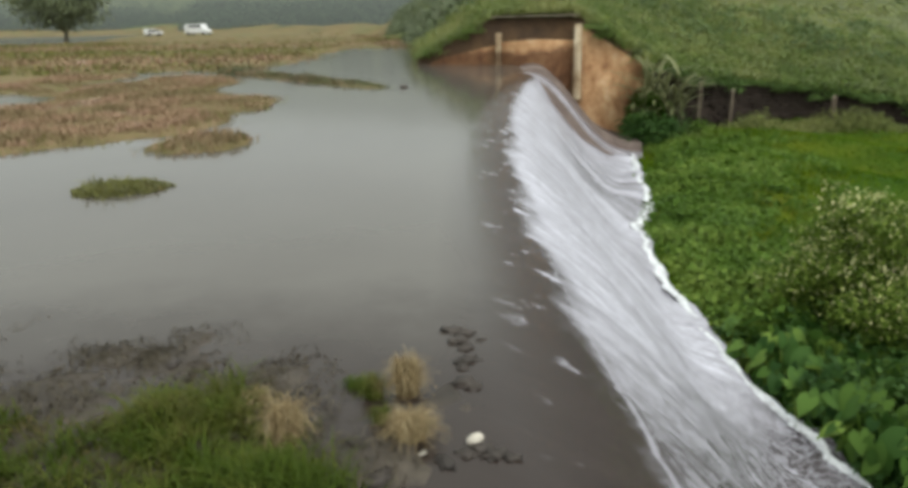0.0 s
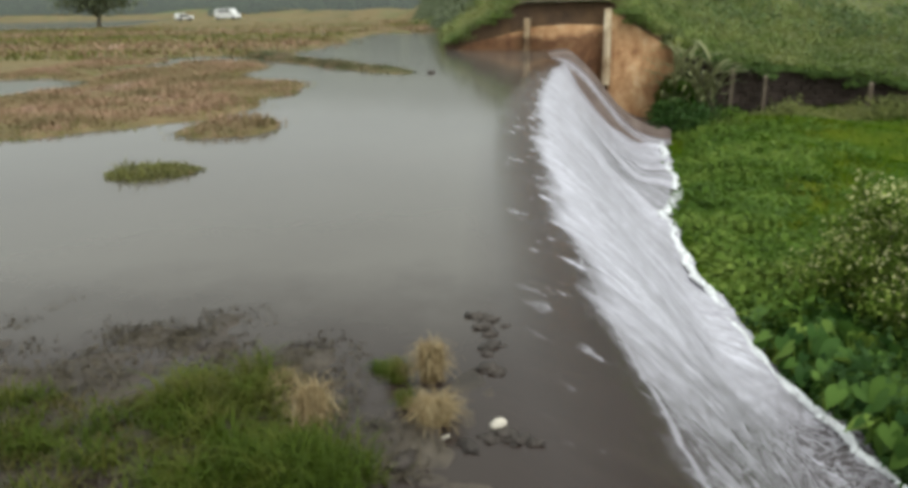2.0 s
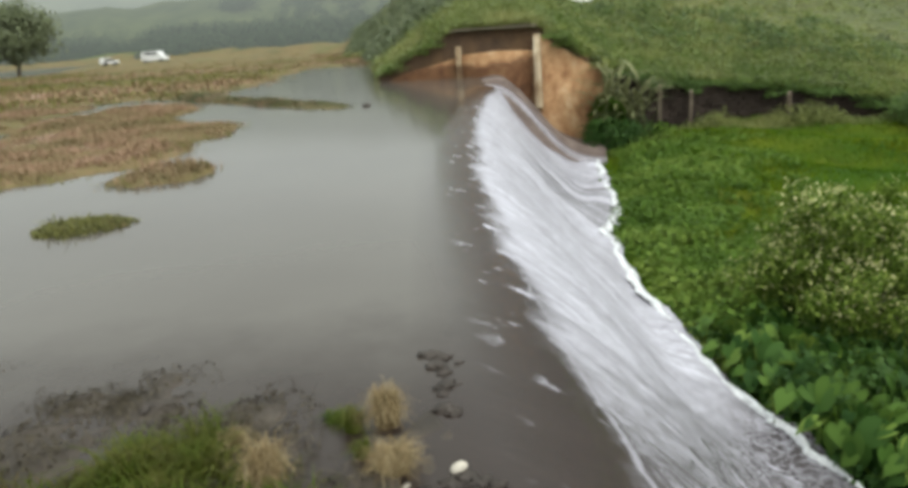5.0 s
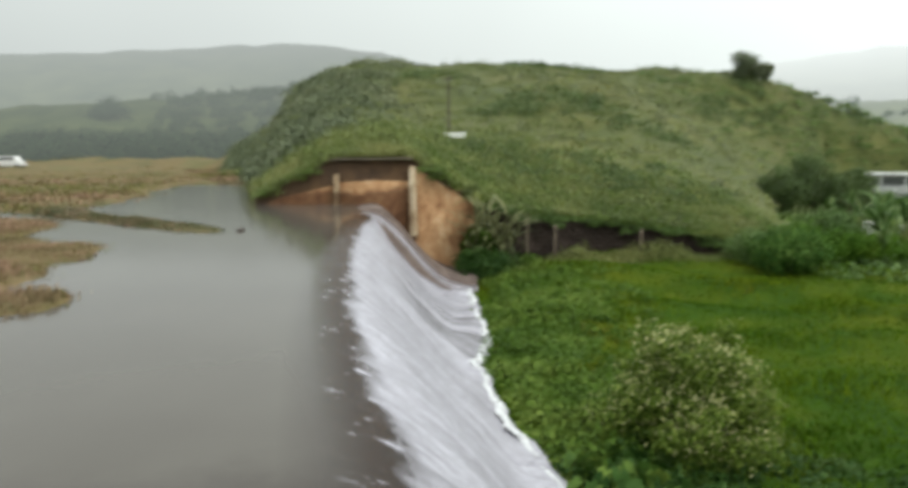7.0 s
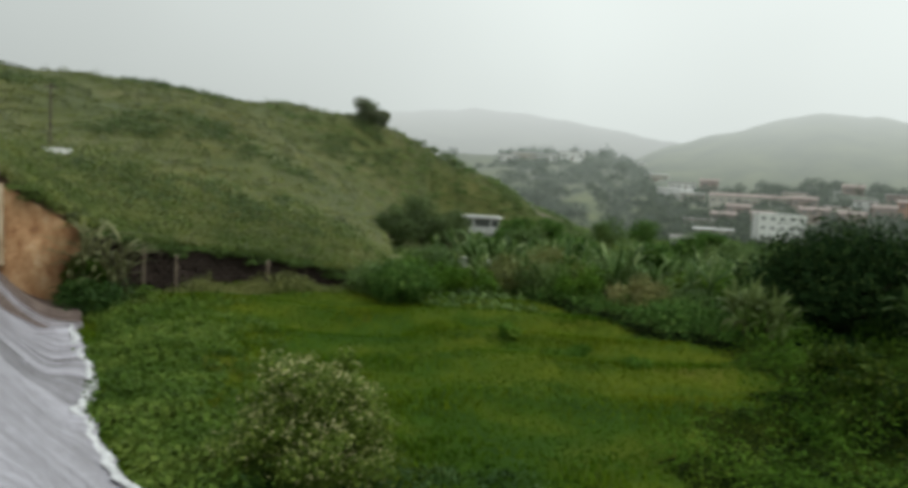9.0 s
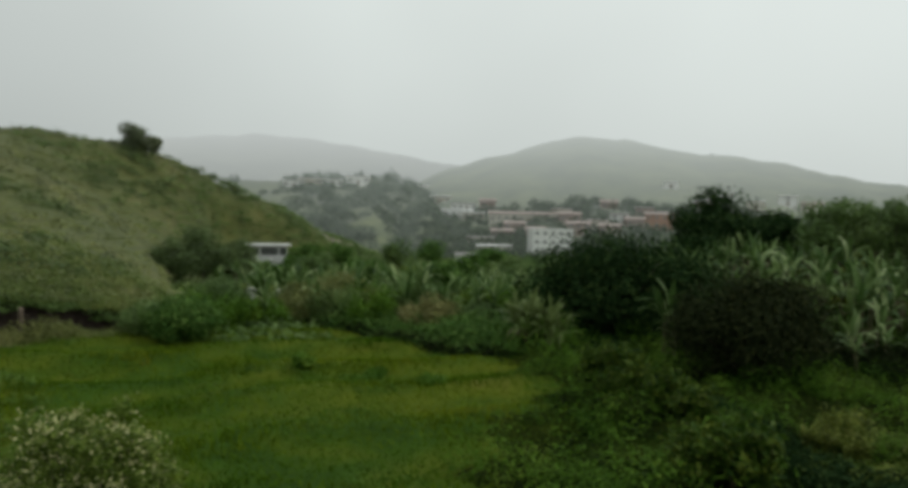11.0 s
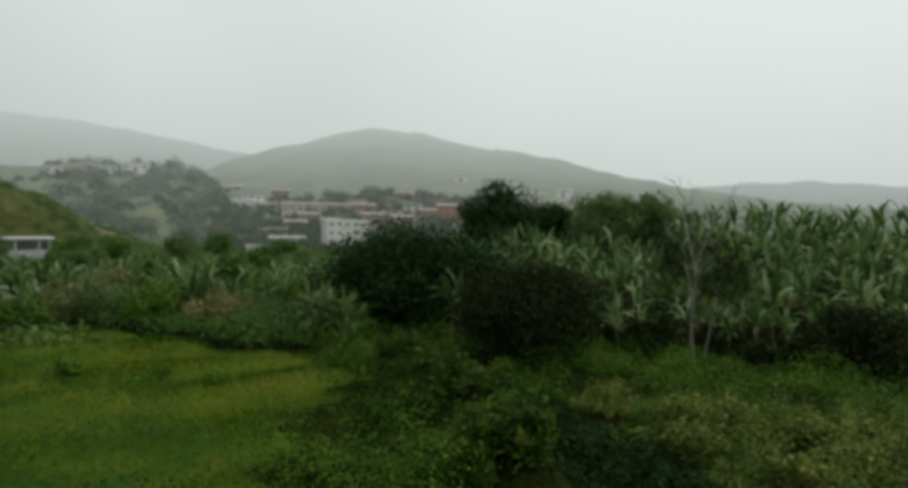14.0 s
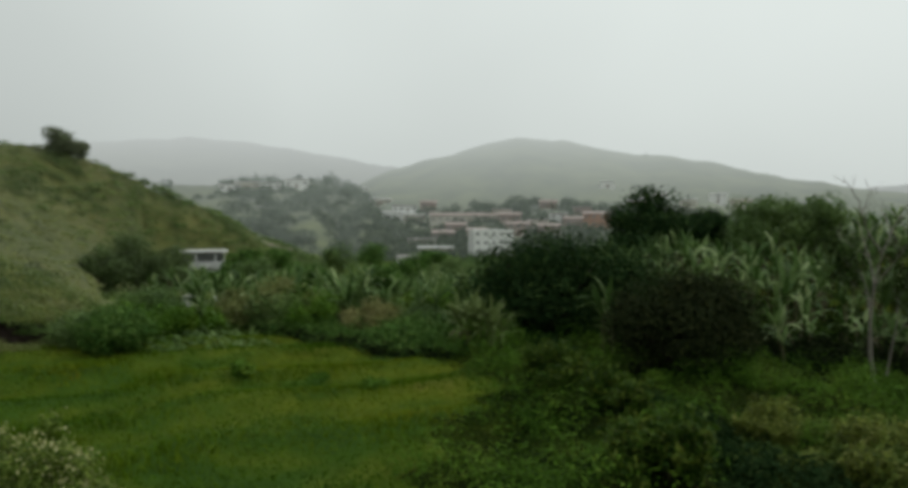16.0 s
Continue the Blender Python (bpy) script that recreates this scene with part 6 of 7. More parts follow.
def flowering_bush():
    g = np.random.default_rng(14)
    t = thing("flowering_bush", "large rounded bush covered in cream-coloured blossom", "bush", (10.25, 16.1, place(10.25, 16.1) - 0.05))
    cen = []
    for k in range(96):
        # evenly over the dome, with the first few filling its inside
        up, turn = 1 - 2 * (k + 0.5) / 96, k * 2.39996 + g.normal(0, 0.2)
        d = np.array([math.cos(turn) * math.sqrt(1 - up * up), math.sin(turn) * math.sqrt(1 - up * up), up])
        q = g.uniform(0.72, 1.0) if k % 4 else g.uniform(0.3, 0.6)
        wide = 1.25 if d[2] < 0 else 0.95
        cen.append(np.array([d[0] * q * 2.1 * wide, d[1] * q * 2.0 * wide, 1.45 + d[2] * q * 1.4 - 0.18 * (d[0] * q) ** 2 + g.normal(0, 0.15)]))
    for k in range(9):
        a = g.uniform(0, 2 * np.pi)
        cen.append(np.array([math.cos(a) * g.uniform(0, 1.5), math.sin(a) * g.uniform(0, 1.5), g.uniform(2.5, 3.3)]))
    limbs = [([(0.1 * c[0], 0.1 * c[1], 0), tuple(c * 0.5), tuple(c)], [0.05, 0.03, 0.012]) for c in cen[::3]]
    for limb in limbs:
        part("branch", tubes_mesh("branch", [limb], M_BARK, 5), t)
    cs, fs, bl = [], [], []
    for c in cen:
        d = unit(g.normal(0, 1, (340, 3)))
        cs.append(c + d * g.uniform(0.3, 1.1, (340, 1)) * (0.5 if c[2] < 2.6 else 0.32))
        fs.append(d + np.array([0, 0, 0.4]))
        if c[2] > 0.5:
            nb = int(10 + 62 * g.uniform(0, 1) ** 1.5)
            d = unit(g.normal(0, 1, (nb, 3)) + np.array([0, 0, 0.7]))
            bl.append(c + d * g.uniform(0.7, 1.2, (nb, 1)) * 0.5)
    v, q = leaves_arrays(np.concatenate(cs), np.concatenate(fs), 0.115, 0.45, g)
    part("leaves", np_mesh("leaves", v, q, None, M_BUSHLEAF), t)
    b = np.concatenate(bl)
    v, q = leaves_arrays(b, unit(b - np.array([0, 0, 1.2])), 0.085, 0.7, g)
    part("blossom", np_mesh("blossom", v, q, None, M_BLOSSOM), t, label="cream-coloured blossom")
    return t


flowering_bush()


# ---- long-leaved plants ----
def strap_leaf(name, length, width, rise, droop, mat, seed, segs=8, ragged=0.25):
    """A long leaf that rises and arches over, folded along its midrib, with a torn edge."""
    g = random.Random(seed)
    vs, qs = [], []
    p, ang = Vector((0, 0, 0)), radians(rise)
    for k in range(segs + 1):
        t = k / segs
        w = width * (math.sin(math.pi * min(1, 0.08 + t * 0.95)) ** 0.6) * (1 - ragged * g.random())
        if k == 0:
            w = width * 0.12
        if k == segs:
            w = width * 0.05
        up = Vector((-math.sin(ang), 0, math.cos(ang)))
        for s in (-1, 0, 1):
            vs.append(tuple(p + Vector((0, s * w / 2, 0)) + up * (0.12 * w * abs(s))))
        p = p + Vector((math.cos(ang), 0, math.sin(ang))) * length / segs
        ang -= radians(droop) / segs * (0.5 + t)
    for k in range(segs):
        for s in (0, 1):
            b = k * 3 + s
            qs.append((b, b + 1, b + 4, b + 3))
    return np_mesh(name, vs, qs, None, mat, True)


BANANA_LEAVES = [strap_leaf("leaf", 2.5, 0.46, 78, 85, M_BANANA, 1, 9, 0.45), strap_leaf("leaf", 2.4, 0.44, 62, 120, M_BANANA, 2, 9, 0.6), strap_leaf("leaf", 2.2, 0.40, 84, 45, M_BANANA, 3, 9, 0.4), strap_leaf("leaf", 2.1, 0.42, 45, 130, M_BANANA, 5, 9, 0.65)]
BANANA_DRY = strap_leaf("leaf", 1.5, 0.35, -10, 80, M_BANANADRY, 4, ragged=0.6)
BANANA_STEM = tubes_mesh("stem", [([(0, 0, 0), (0.03, 0, 1.2), (0, 0.03, 2.5)], [0.15, 0.12, 0.07])], M_STEM, 8)


def banana_plant(seed, leaves=None, label="tall banana plant with arching torn green leaves", group="banana plantation", start=1.75):
    g = random.Random(seed)
    leaves = leaves or BANANA_LEAVES
    t = thing("banana_plant", label, "banana plant", group=group)
    part("stem", BANANA_STEM, t, m=Matrix.Diagonal((1, 1, (start + 0.75) / 2.5, 1)))
    n = 11
    for k in range(n):
        az = 360 * k / n * 1.38 + g.uniform(-20, 20)
        part("leaf", leaves[k % 4], t, m=Matrix.Translation((0, 0, start + 0.07 * k)) @ pose(0, 0, 0, g.uniform(-25, 25), g.uniform(-25, 22), az))
    part("leaf", BANANA_DRY, t, label="dry brown hanging leaf", m=Matrix.Translation((0, 0, start + 0.45)) @ pose(0, 0, 0, 0, 0, g.uniform(0, 360)))
    return t


def banana_at(src, x, y, s, turn, tilt, gnd=0.0):
    return copy_thing(src, Matrix.Translation((x, y, place(x, y) - 0.08 + gnd)) @ pose(0, 0, 0, tilt, tilt * 0.5, turn) @ Matrix.Diagonal((s, s, s, 1)))


bananas = [banana_plant(s) for s in range(4)]
g = random.Random(77)
spots = []
for i in range(5200):
    az, r = g.uniform(75.5, 109), g.uniform(44, 92)
    if r < np.interp(az, [75, 79, 83, 88, 93, 98, 110], [58, 52, 50, 47.5, 47, 46, 45]):
        continue
    x, y = math.sin(radians(az)) * r, math.cos(radians(az)) * r
    if any((x - a) ** 2 + (y - b) ** 2 < 1.7 ** 2 * (0.5 + r / 110) for a, b in spots):
        continue
    if min((x - 49.5) ** 2 + (y - 15.8) ** 2, (x - 71.8) ** 2 + (y - 2.6) ** 2) < 12:
        continue
    spots.append((x, y))
spots = sorted(spots, key=lambda p: math.hypot(*p))
far_spots, spots = spots[250:760], spots[:250]
for i in range(6):
    az = g.uniform(85, 109)
    r = np.interp(az, [75, 79, 83, 88, 93, 98, 110], [58, 52, 50, 47.5, 47, 46, 45]) - g.uniform(0.0, 1.0) ** 2 * 6.0
    spots.append((math.sin(radians(az)) * r, math.cos(radians(az)) * r, 0.62))
# the clump at the pasture's corner and those down the valley
for az, r in ((47, 62), (48.5, 70), (50, 66), (51.5, 74), (53, 62), (54.5, 80), (56, 66), (57, 76), (59, 62), (60.5, 70), (62, 60), (63.5, 66), (58, 88), (52, 92), (46, 78), (44.5, 84), (61.5, 82), (65, 74), (66.5, 62), (55.5, 58), (41, 88), (42.5, 96), (44, 104), (43, 76), (76.9, 47.4), (76.4, 46.8), (77.2, 45.8), (78.1, 46.9), (79.0, 46.2), (80.2, 46.8)):
    spots.append((math.sin(radians(az)) * r, math.cos(radians(az)) * r))
for i, (x, y, *small) in enumerate(spots):
    k = i % 4
    s = g.uniform(0.66, 1.12) if math.hypot(x, y) > 45 else g.uniform(0.75, 0.95)
    if math.degrees(math.atan2(x, y)) < 70 and math.hypot(x, y) > 45:
        s *= 0.8
    if small:
        s = small[0] * g.uniform(0.6, 1.35)
    if i < 4:
        m = Matrix.Translation((x, y, place(x, y) - 0.08)) @ pose(0, 0, 0, 0, 0, g.uniform(0, 360)) @ Matrix.Diagonal((s, s, s, 1))
        bananas[i].matrix_basis = m
    else:
        c = banana_at(bananas[k], x, y, s, g.uniform(0, 360), g.uniform(-4, 4))
        c.matrix_basis = Matrix.Translation((x, y, place(x, y) - 0.08)) @ pose(0, 0, 0, g.uniform(-5, 5), g.uniform(-5, 5), g.uniform(0, 360)) @ Matrix.Diagonal((s, s, s, 1))


def banana_stand(places):
    """The farther rows of the plantation, past counting, joined into one."""
    vs, qs, n0 = [], [], 0
    shapes = []
    for me in BANANA_LEAVES + [BANANA_STEM]:
        co = np.zeros(len(me.vertices) * 3, np.float32)
        me.vertices.foreach_get("co", co)
        ids = np.zeros(len(me.loops), np.int32)
        me.loops.foreach_get("vertex_index", ids)
        shapes.append((co.reshape(-1, 3), ids.reshape(-1, 4)))
    for x, y in places:
        s = g.uniform(0.66, 1.12)
        root = Matrix.Translation((x, y, place(x, y) - 0.08)) @ pose(0, 0, 0, g.uniform(-5, 5), g.uniform(-5, 5), g.uniform(0, 360)) @ Matrix.Diagonal((s, s, s, 1))
        todo = [(4, root)]
        for k in range(9):
            todo.append((k % 4, root @ Matrix.Translation((0, 0, 1.75 + 0.08 * k)) @ pose(0, 0, 0, g.uniform(-25, 25), g.uniform(-25, 22), 360 * k / 9 * 1.38 + g.uniform(-20, 20))))
        for which, m in todo:
            co, ids = shapes[which]
            mm = np.array(m)
            vs.append(co @ mm[:3, :3].T + mm[:3, 3])
            qs.append(ids + n0)
            n0 += len(co)
    ob = stuff("banana_plants", (np.concatenate(vs), np.concatenate(qs)), M_BANANA, "farther rows of the green banana plantation", "banana plants")
    return ob


for i in range(80):
    az, r = g.uniform(43, 67), g.uniform(53, 84)
    far_spots.append((math.sin(radians(az)) * r, math.cos(radians(az)) * r))
banana_stand(far_spots)
# the bright clump at the pasture's corner
BRIGHT_LEAVES = [strap_leaf("leaf", 2.0, 0.42, 72, 95, M_BRIGHTBANANA, 31, 9, 0.4), strap_leaf("leaf", 1.9, 0.40, 55, 120, M_BRIGHTBANANA, 32, 9, 0.5), strap_leaf("leaf", 2.1, 0.40, 82, 50, M_BRIGHTBANANA, 33, 9, 0.4), strap_leaf("leaf", 1.7, 0.38, 40, 120, M_BRIGHTBANANA, 34, 9, 0.5)]
first = None
for i in range(12):
    x, y, s = 40.6 + g.uniform(-1.7, 1.7), 17.7 + g.uniform(-1.6, 1.6), g.uniform(0.8, 1.12)
    m = Matrix.Translation((x, y, place(x, y) - 0.06)) @ pose(0, 0, 0, g.uniform(-6, 6), g.uniform(-6, 6), g.uniform(0, 360)) @ Matrix.Diagonal((s, s, s, 1))
    if first is None:
        first = banana_plant(9, BRIGHT_LEAVES, "young yellowish green banana plant at the pasture's corner", "young banana plants at the pasture's corner", 0.7)
        first.matrix_basis = m
    else:
        copy_thing(first, m)
# dense undergrowth before the front row, its near-black colour standing for shade
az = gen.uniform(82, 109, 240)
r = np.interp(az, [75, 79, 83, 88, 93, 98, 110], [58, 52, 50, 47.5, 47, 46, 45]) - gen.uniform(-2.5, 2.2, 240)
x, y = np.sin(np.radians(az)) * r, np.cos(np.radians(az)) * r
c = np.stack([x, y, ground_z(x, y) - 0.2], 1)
stuff("plantation_undergrowth", mounds_arrays(c, gen.uniform(0.8, 1.6, 240), gen.uniform(1.1, 2.3, 240), 120, 0.26, 0.45, gen), M_PAINTEDSHADE, "undergrowth along the plantation's edge, painted dark as shade", "undergrowth")
# more near-black leaves for the shade between the banana plants
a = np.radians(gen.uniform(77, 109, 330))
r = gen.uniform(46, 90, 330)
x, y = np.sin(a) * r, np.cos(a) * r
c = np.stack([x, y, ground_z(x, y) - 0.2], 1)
stuff("plantation_undergrowth", mounds_arrays(c, gen.uniform(0.8, 1.6, 330), gen.uniform(0.6, 1.3, 330), 50, 0.4, 0.4, gen), M_UNDER, "undergrowth between the banana plants, coloured dark as shade", "undergrowth")


def cane_clump():
    """Tall cane with long arching leaves beside the abutment."""
    g = random.Random(12)
    t = thing("giant_cane", "tall clump of cane with long arching leaves", "cane", (12.2, 42.9, place(12.2, 42.9)))
    long_leaf = [strap_leaf("leaf", 2.8, 0.24, 65, 105, M_CANE, 21, ragged=0.1), strap_leaf("leaf", 2.5, 0.22, 45, 85, M_CANE, 22, ragged=0.1)]
    for k in range(15):
        x, y, h = g.uniform(-1.2, 1.8), g.uniform(-0.6, 0.4), g.uniform(2.4, 4.7)
        lean = (g.uniform(-0.3, 0.4), g.uniform(-0.3, 0.3))
        stem = part("stem", tubes_mesh("stem", [([(x, y, 0), (x + lean[0] * 0.5, y + lean[1] * 0.5, h * 0.6), (x + lean[0], y + lean[1], h)], [0.035, 0.028, 0.015])], M_STEM, 6), t)
        for j in range(6):
            f = 0.45 + 0.55 * j / 5
            part("leaf", long_leaf[j % 2], stem, m=Matrix.Translation((x + lean[0] * f, y + lean[1] * f, h * f)) @ pose(0, 0, 0, 0, g.uniform(-15, 15), g.uniform(0, 360)))
    return t


M_CANE = leaf_material("cane_leaf", [(0.0, (0.10, 0.12, 0.05)), (1.0, (0.24, 0.24, 0.12))], 0.5, 0.25)
cane_clump()
tree("bush", "dark green bush at the foot of the abutment", (11.6, 42.0), 2.2, 4.4, 0.2, M_DARKWEED, 61, 5200, 0.2, 30, 0.8)
tree("bush", "leafy bush growing against the abutment wall", (11.9, 43.3), 3.6, 2.6, 0.3, M_SHRUB, 62, 4200, 0.2, 26, 0.9)


# broad-leaved plants near the foot of the weir
def broad_leaf(seed):
    g = random.Random(seed)
    vs = [(0, 0, 0)]
    # lobes behind the stalk, a swelling blade and a drooping point, folded along the midrib
    along = [(-0.30, 0.20), (-0.16, 0.40), (0.10, 0.47), (0.38, 0.40), (0.66, 0.25), (0.88, 0.09)]
    droop = g.uniform(0.16, 0.3)
    rib = []
    for x, w in along:
        z = -droop * max(0, x) ** 2
        rib.append((max(x, -0.04), 0, z - 0.03))
        for side in (-1, 1):
            vs.append((x, side * w, z + 0.10 * w - 0.16 * w * w + g.uniform(-0.025, 0.025)))
    n = len(along)
    vs += rib + [(1.06, 0, -droop * 1.2)]
    tr = []
    for k in range(n - 1):
        a0, b0, r0 = 1 + 2 * k, 2 + 2 * k, 1 + 2 * n + k
        tr += [(r0, a0, a0 + 2), (r0, a0 + 2, r0 + 1), (r0, b0 + 2, b0), (r0, r0 + 1, b0 + 2)]
    tip = 1 + 3 * n
    tr += [(3 * n, 2 * n - 1, tip), (3 * n, tip, 2 * n)]
    return np_mesh("leaf", vs, None, tr, M_TARO, True)


BROAD = [broad_leaf(1), broad_leaf(2)]
PETIOLE = tubes_mesh("stalk", [([(0, 0, 0), (0.05, 0, 0.5), (0.16, 0, 1.0)], [0.03, 0.022, 0.014])], M_WEED, 5)


def broad_plant(seed):
    g = random.Random(seed)
    t = thing("broad_leaved_plant", "lush plant with large heart-shaped green leaves", "plant", group="broad-leaved plants below the weir")
    for k in range(9):
        az, h, tilt = k * 40 + g.uniform(-15, 15), g.uniform(0.35, 1.1), g.uniform(8, 32)
        m = pose(0, 0, 0, 0, tilt, az)
        part("stalk", PETIOLE, t, m=m @ Matrix.Diagonal((1, 1, h, 1)))
        part("leaf", BROAD[k % 2], t, m=m @ Matrix.Translation((0.16, 0, h)) @ pose(0, 0, 0, g.uniform(-38, 38), g.uniform(-5, 58), g.uniform(-40, 40)) @ Matrix.Diagonal((s := g.uniform(0.22, 0.56), s, s, 1)))
    return t


broads = [broad_plant(s) for s in range(3)]
g = random.Random(19)
for i in range(80):
    y = g.uniform(8.3, 15.5)
    x = float(foot_x(y)) + 0.45 + abs(g.gauss(0, 1.5))
    s = g.uniform(0.75, 1.2)
    m = Matrix.Translation((x, y, place(x, y) - 0.05)) @ pose(0, 0, 0, 0, 0, g.uniform(0, 360)) @ Matrix.Diagonal((s, s, s, 1))
    if i < 3:
        broads[i].matrix_basis = m
    else:
        copy_thing(broads[i % 3], m)


# ---- the village ----
# tiles, brick, orange render, grey panes and doors are paled to paint in mist
M_TILE = plain("clay_tiles", (0.29, 0.245, 0.225), 0.85, 0.35, 3.0)
M_GREYROOF = plain("grey_roof", (0.22, 0.21, 0.20), 0.8, 0.3, 2.0)
# white paint dulled in colour for the mist in front
M_HAZEWHITE = plain("haze_dulled_white", (0.5, 0.5, 0.49), 0.8, 0.3, 1.2)
# dark for the verandah's shade, greyed for mist, both in the colour
M_VERANDAHSHADE = plain("verandah_shade_haze", (0.10, 0.105, 0.10), 0.9, 0.2, 1.0)
M_CREAM = plain("cream_render", (0.56, 0.54, 0.48), 0.85, 0.2, 0.8)
M_ORANGE = plain("orange_render", (0.44, 0.29, 0.225), 0.85, 0.25, 0.8)
M_BRICKY = plain("bare_brick", (0.40, 0.345, 0.315), 0.9, 0.3, 2.5)
M_DARKPANE = plain("dark_pane", (0.03, 0.035, 0.04), 0.15, 0.2, 1.0)
M_GREYPANE = plain("haze_grey_pane", (0.21, 0.215, 0.22), 0.3, 0.3, 1.0)
M_FRAME = plain("window_frame", (0.4, 0.4, 0.38), 0.6, 0.2, 3.0)
M_DOOR = plain("door_paint", (0.22, 0.185, 0.16), 0.6, 0.3, 3.0)


PANE = box_mesh("pane", (0.52, 0.05, 0.95), M_GREYPANE, 0.0)
WINDOW = box_mesh("frame", (1.3, 0.10, 1.15), M_FRAME, 0.01)


def house(label, x, y, z, w, d, h, wall_mat, roof_mat, gable=0.0, storeys=1, cols=3, eaves=0.3, sink=1.5, turn=0.0, ground_open=False):
    """A house that faces the lake: walls, roof, storeys of framed windows and a door."""
    face = math.atan2(x, y)
    t = thing("house", label, "house", Matrix.Translation((x, y, z)) @ Matrix.Rotation(math.pi - face + math.pi + turn, 4, "Z"), "houses of the village")
    bm = bmesh.new()
    box(bm, 0, 0, (h - sink) / 2, w, d, h + sink, 0.04)
    part("wall", bm, t, wall_mat)
    bm = bmesh.new()
    if gable:
        hw, hd = w / 2 + eaves, d / 2 + eaves
        vs = [bm.verts.new(p) for p in ((-hw, -hd, h), (hw, -hd, h), (hw, hd, h), (-hw, hd, h), (-hw, 0, h + gable), (hw, 0, h + gable), (-hw, -hd, h + 0.12), (hw, -hd, h + 0.12), (hw, hd, h + 0.12), (-hw, hd, h + 0.12), (-hw, 0, h + gable + 0.12), (hw, 0, h + gable + 0.12))]
        for f in ((6, 7, 11, 10), (10, 11, 8, 9), (0, 1, 7, 6), (2, 3, 9, 8), (0, 6, 10, 9, 3, 4), (1, 5, 2, 8, 11, 7), (0, 4, 5, 1), (4, 3, 2, 5)):
            bm.faces.new([vs[i] for i in f])
    else:
        box(bm, 0, 0, h + 0.09, w + eaves, d + eaves, 0.18, 0.03)
    part("roof", bm, t, roof_mat)
    sh = h / storeys
    for s in range(storeys):
        for c in range(cols):
            cx = -w / 2 + w * (c + 0.5) / cols
            if s == 0 and c == cols // 2:
                bm = bmesh.new()
                box(bm, cx, -d / 2 - 0.03, 1.0, 1.0, 0.08, 2.0, 0.01)
                part("door", bm, t, M_DOOR)
                continue
            win = part("window", WINDOW, t, m=Matrix.Translation((cx, -d / 2 - 0.02, s * sh + sh * 0.55)))
            for k in (-0.3, 0.3):
                part("pane", PANE, win, m=Matrix.Translation((k, -0.045, 0)))
    return t


def ridge_z(az, r, azs, els, dist, depth):
    """Height of a backdrop hill's near slope."""
    s = min(max((r - dist + depth) / depth, 0), 1)
    return -12 + (3.6 + math.tan(radians(np.interp(az, azs, els))) * dist + 12) * math.sin(s * math.pi / 2) ** 1.6


def slope_z(az, r):
    """Height of the slope behind the village."""
    a = radians(az)
    return max(ridge_z(az, r, VILLAGE_AZ, VILLAGE_EL, 560, 320), ridge_z(az, r, WOOD_AZ, WOOD_EL, 400, 170), place(math.sin(a) * r, math.cos(a) * r))


def on_slope(az, el):
    """Distance at which the slope stands at that elevation from the dam."""
    for r in range(200, 556, 4):
        if slope_z(az, r) - 3.6 >= math.tan(radians(el)) * r:
            return r
    return 555


def at_az(az, r):
    return math.sin(radians(az)) * r, math.cos(radians(az)) * r


x, y = at_az(44.4, 150)
one = house("white flat-roofed house with a dark panel painted as the verandah's shade", x, y, -5.85, 9.4, 6.0, 3.4, M_HAZEWHITE, M_HAZEWHITE, storeys=1, cols=0, eaves=1.4, sink=3)
# solid dark panels stand in for the shaded openings
for cx, w in ((-2.6, 3.6), (1.2, 3.2), (3.8, 1.2)):
    bm = bmesh.new()
    box(bm, cx, -2.95, 2.3, w, 0.3, 1.5, 0.02)
    part("verandah_shade", bm, one, M_VERANDAHSHADE, "dark panel painted as the verandah's shade")
for cx in (-4.5, -0.6, 3.0, 4.6):
    bm = bmesh.new()
    box(bm, cx, -3.5, 1.7, 0.22, 0.22, 3.4, 0.02)
    part("pillar", bm, one, M_HAZEWHITE)
bm = bmesh.new()
box(bm, 0, -3.5, 0.75, 9.4, 0.16, 1.1, 0.02)
part("parapet", bm, one, M_HAZEWHITE)
x, y = at_az(67.05, 258)
house("white three-storey block of flats", x, y, -8.6, 14.6, 9.0, 9.3, M_WHITEPAINT, M_WHITEPAINT, storeys=3, cols=5, eaves=0.3, turn=0.25)
x, y = at_az(60.5, 185)
house("low white house at the foot of the village", x, y, -8.2, 6.0, 5.0, 2.6, M_WHITEPAINT, M_GREYROOF, 0.5, 1, 3)
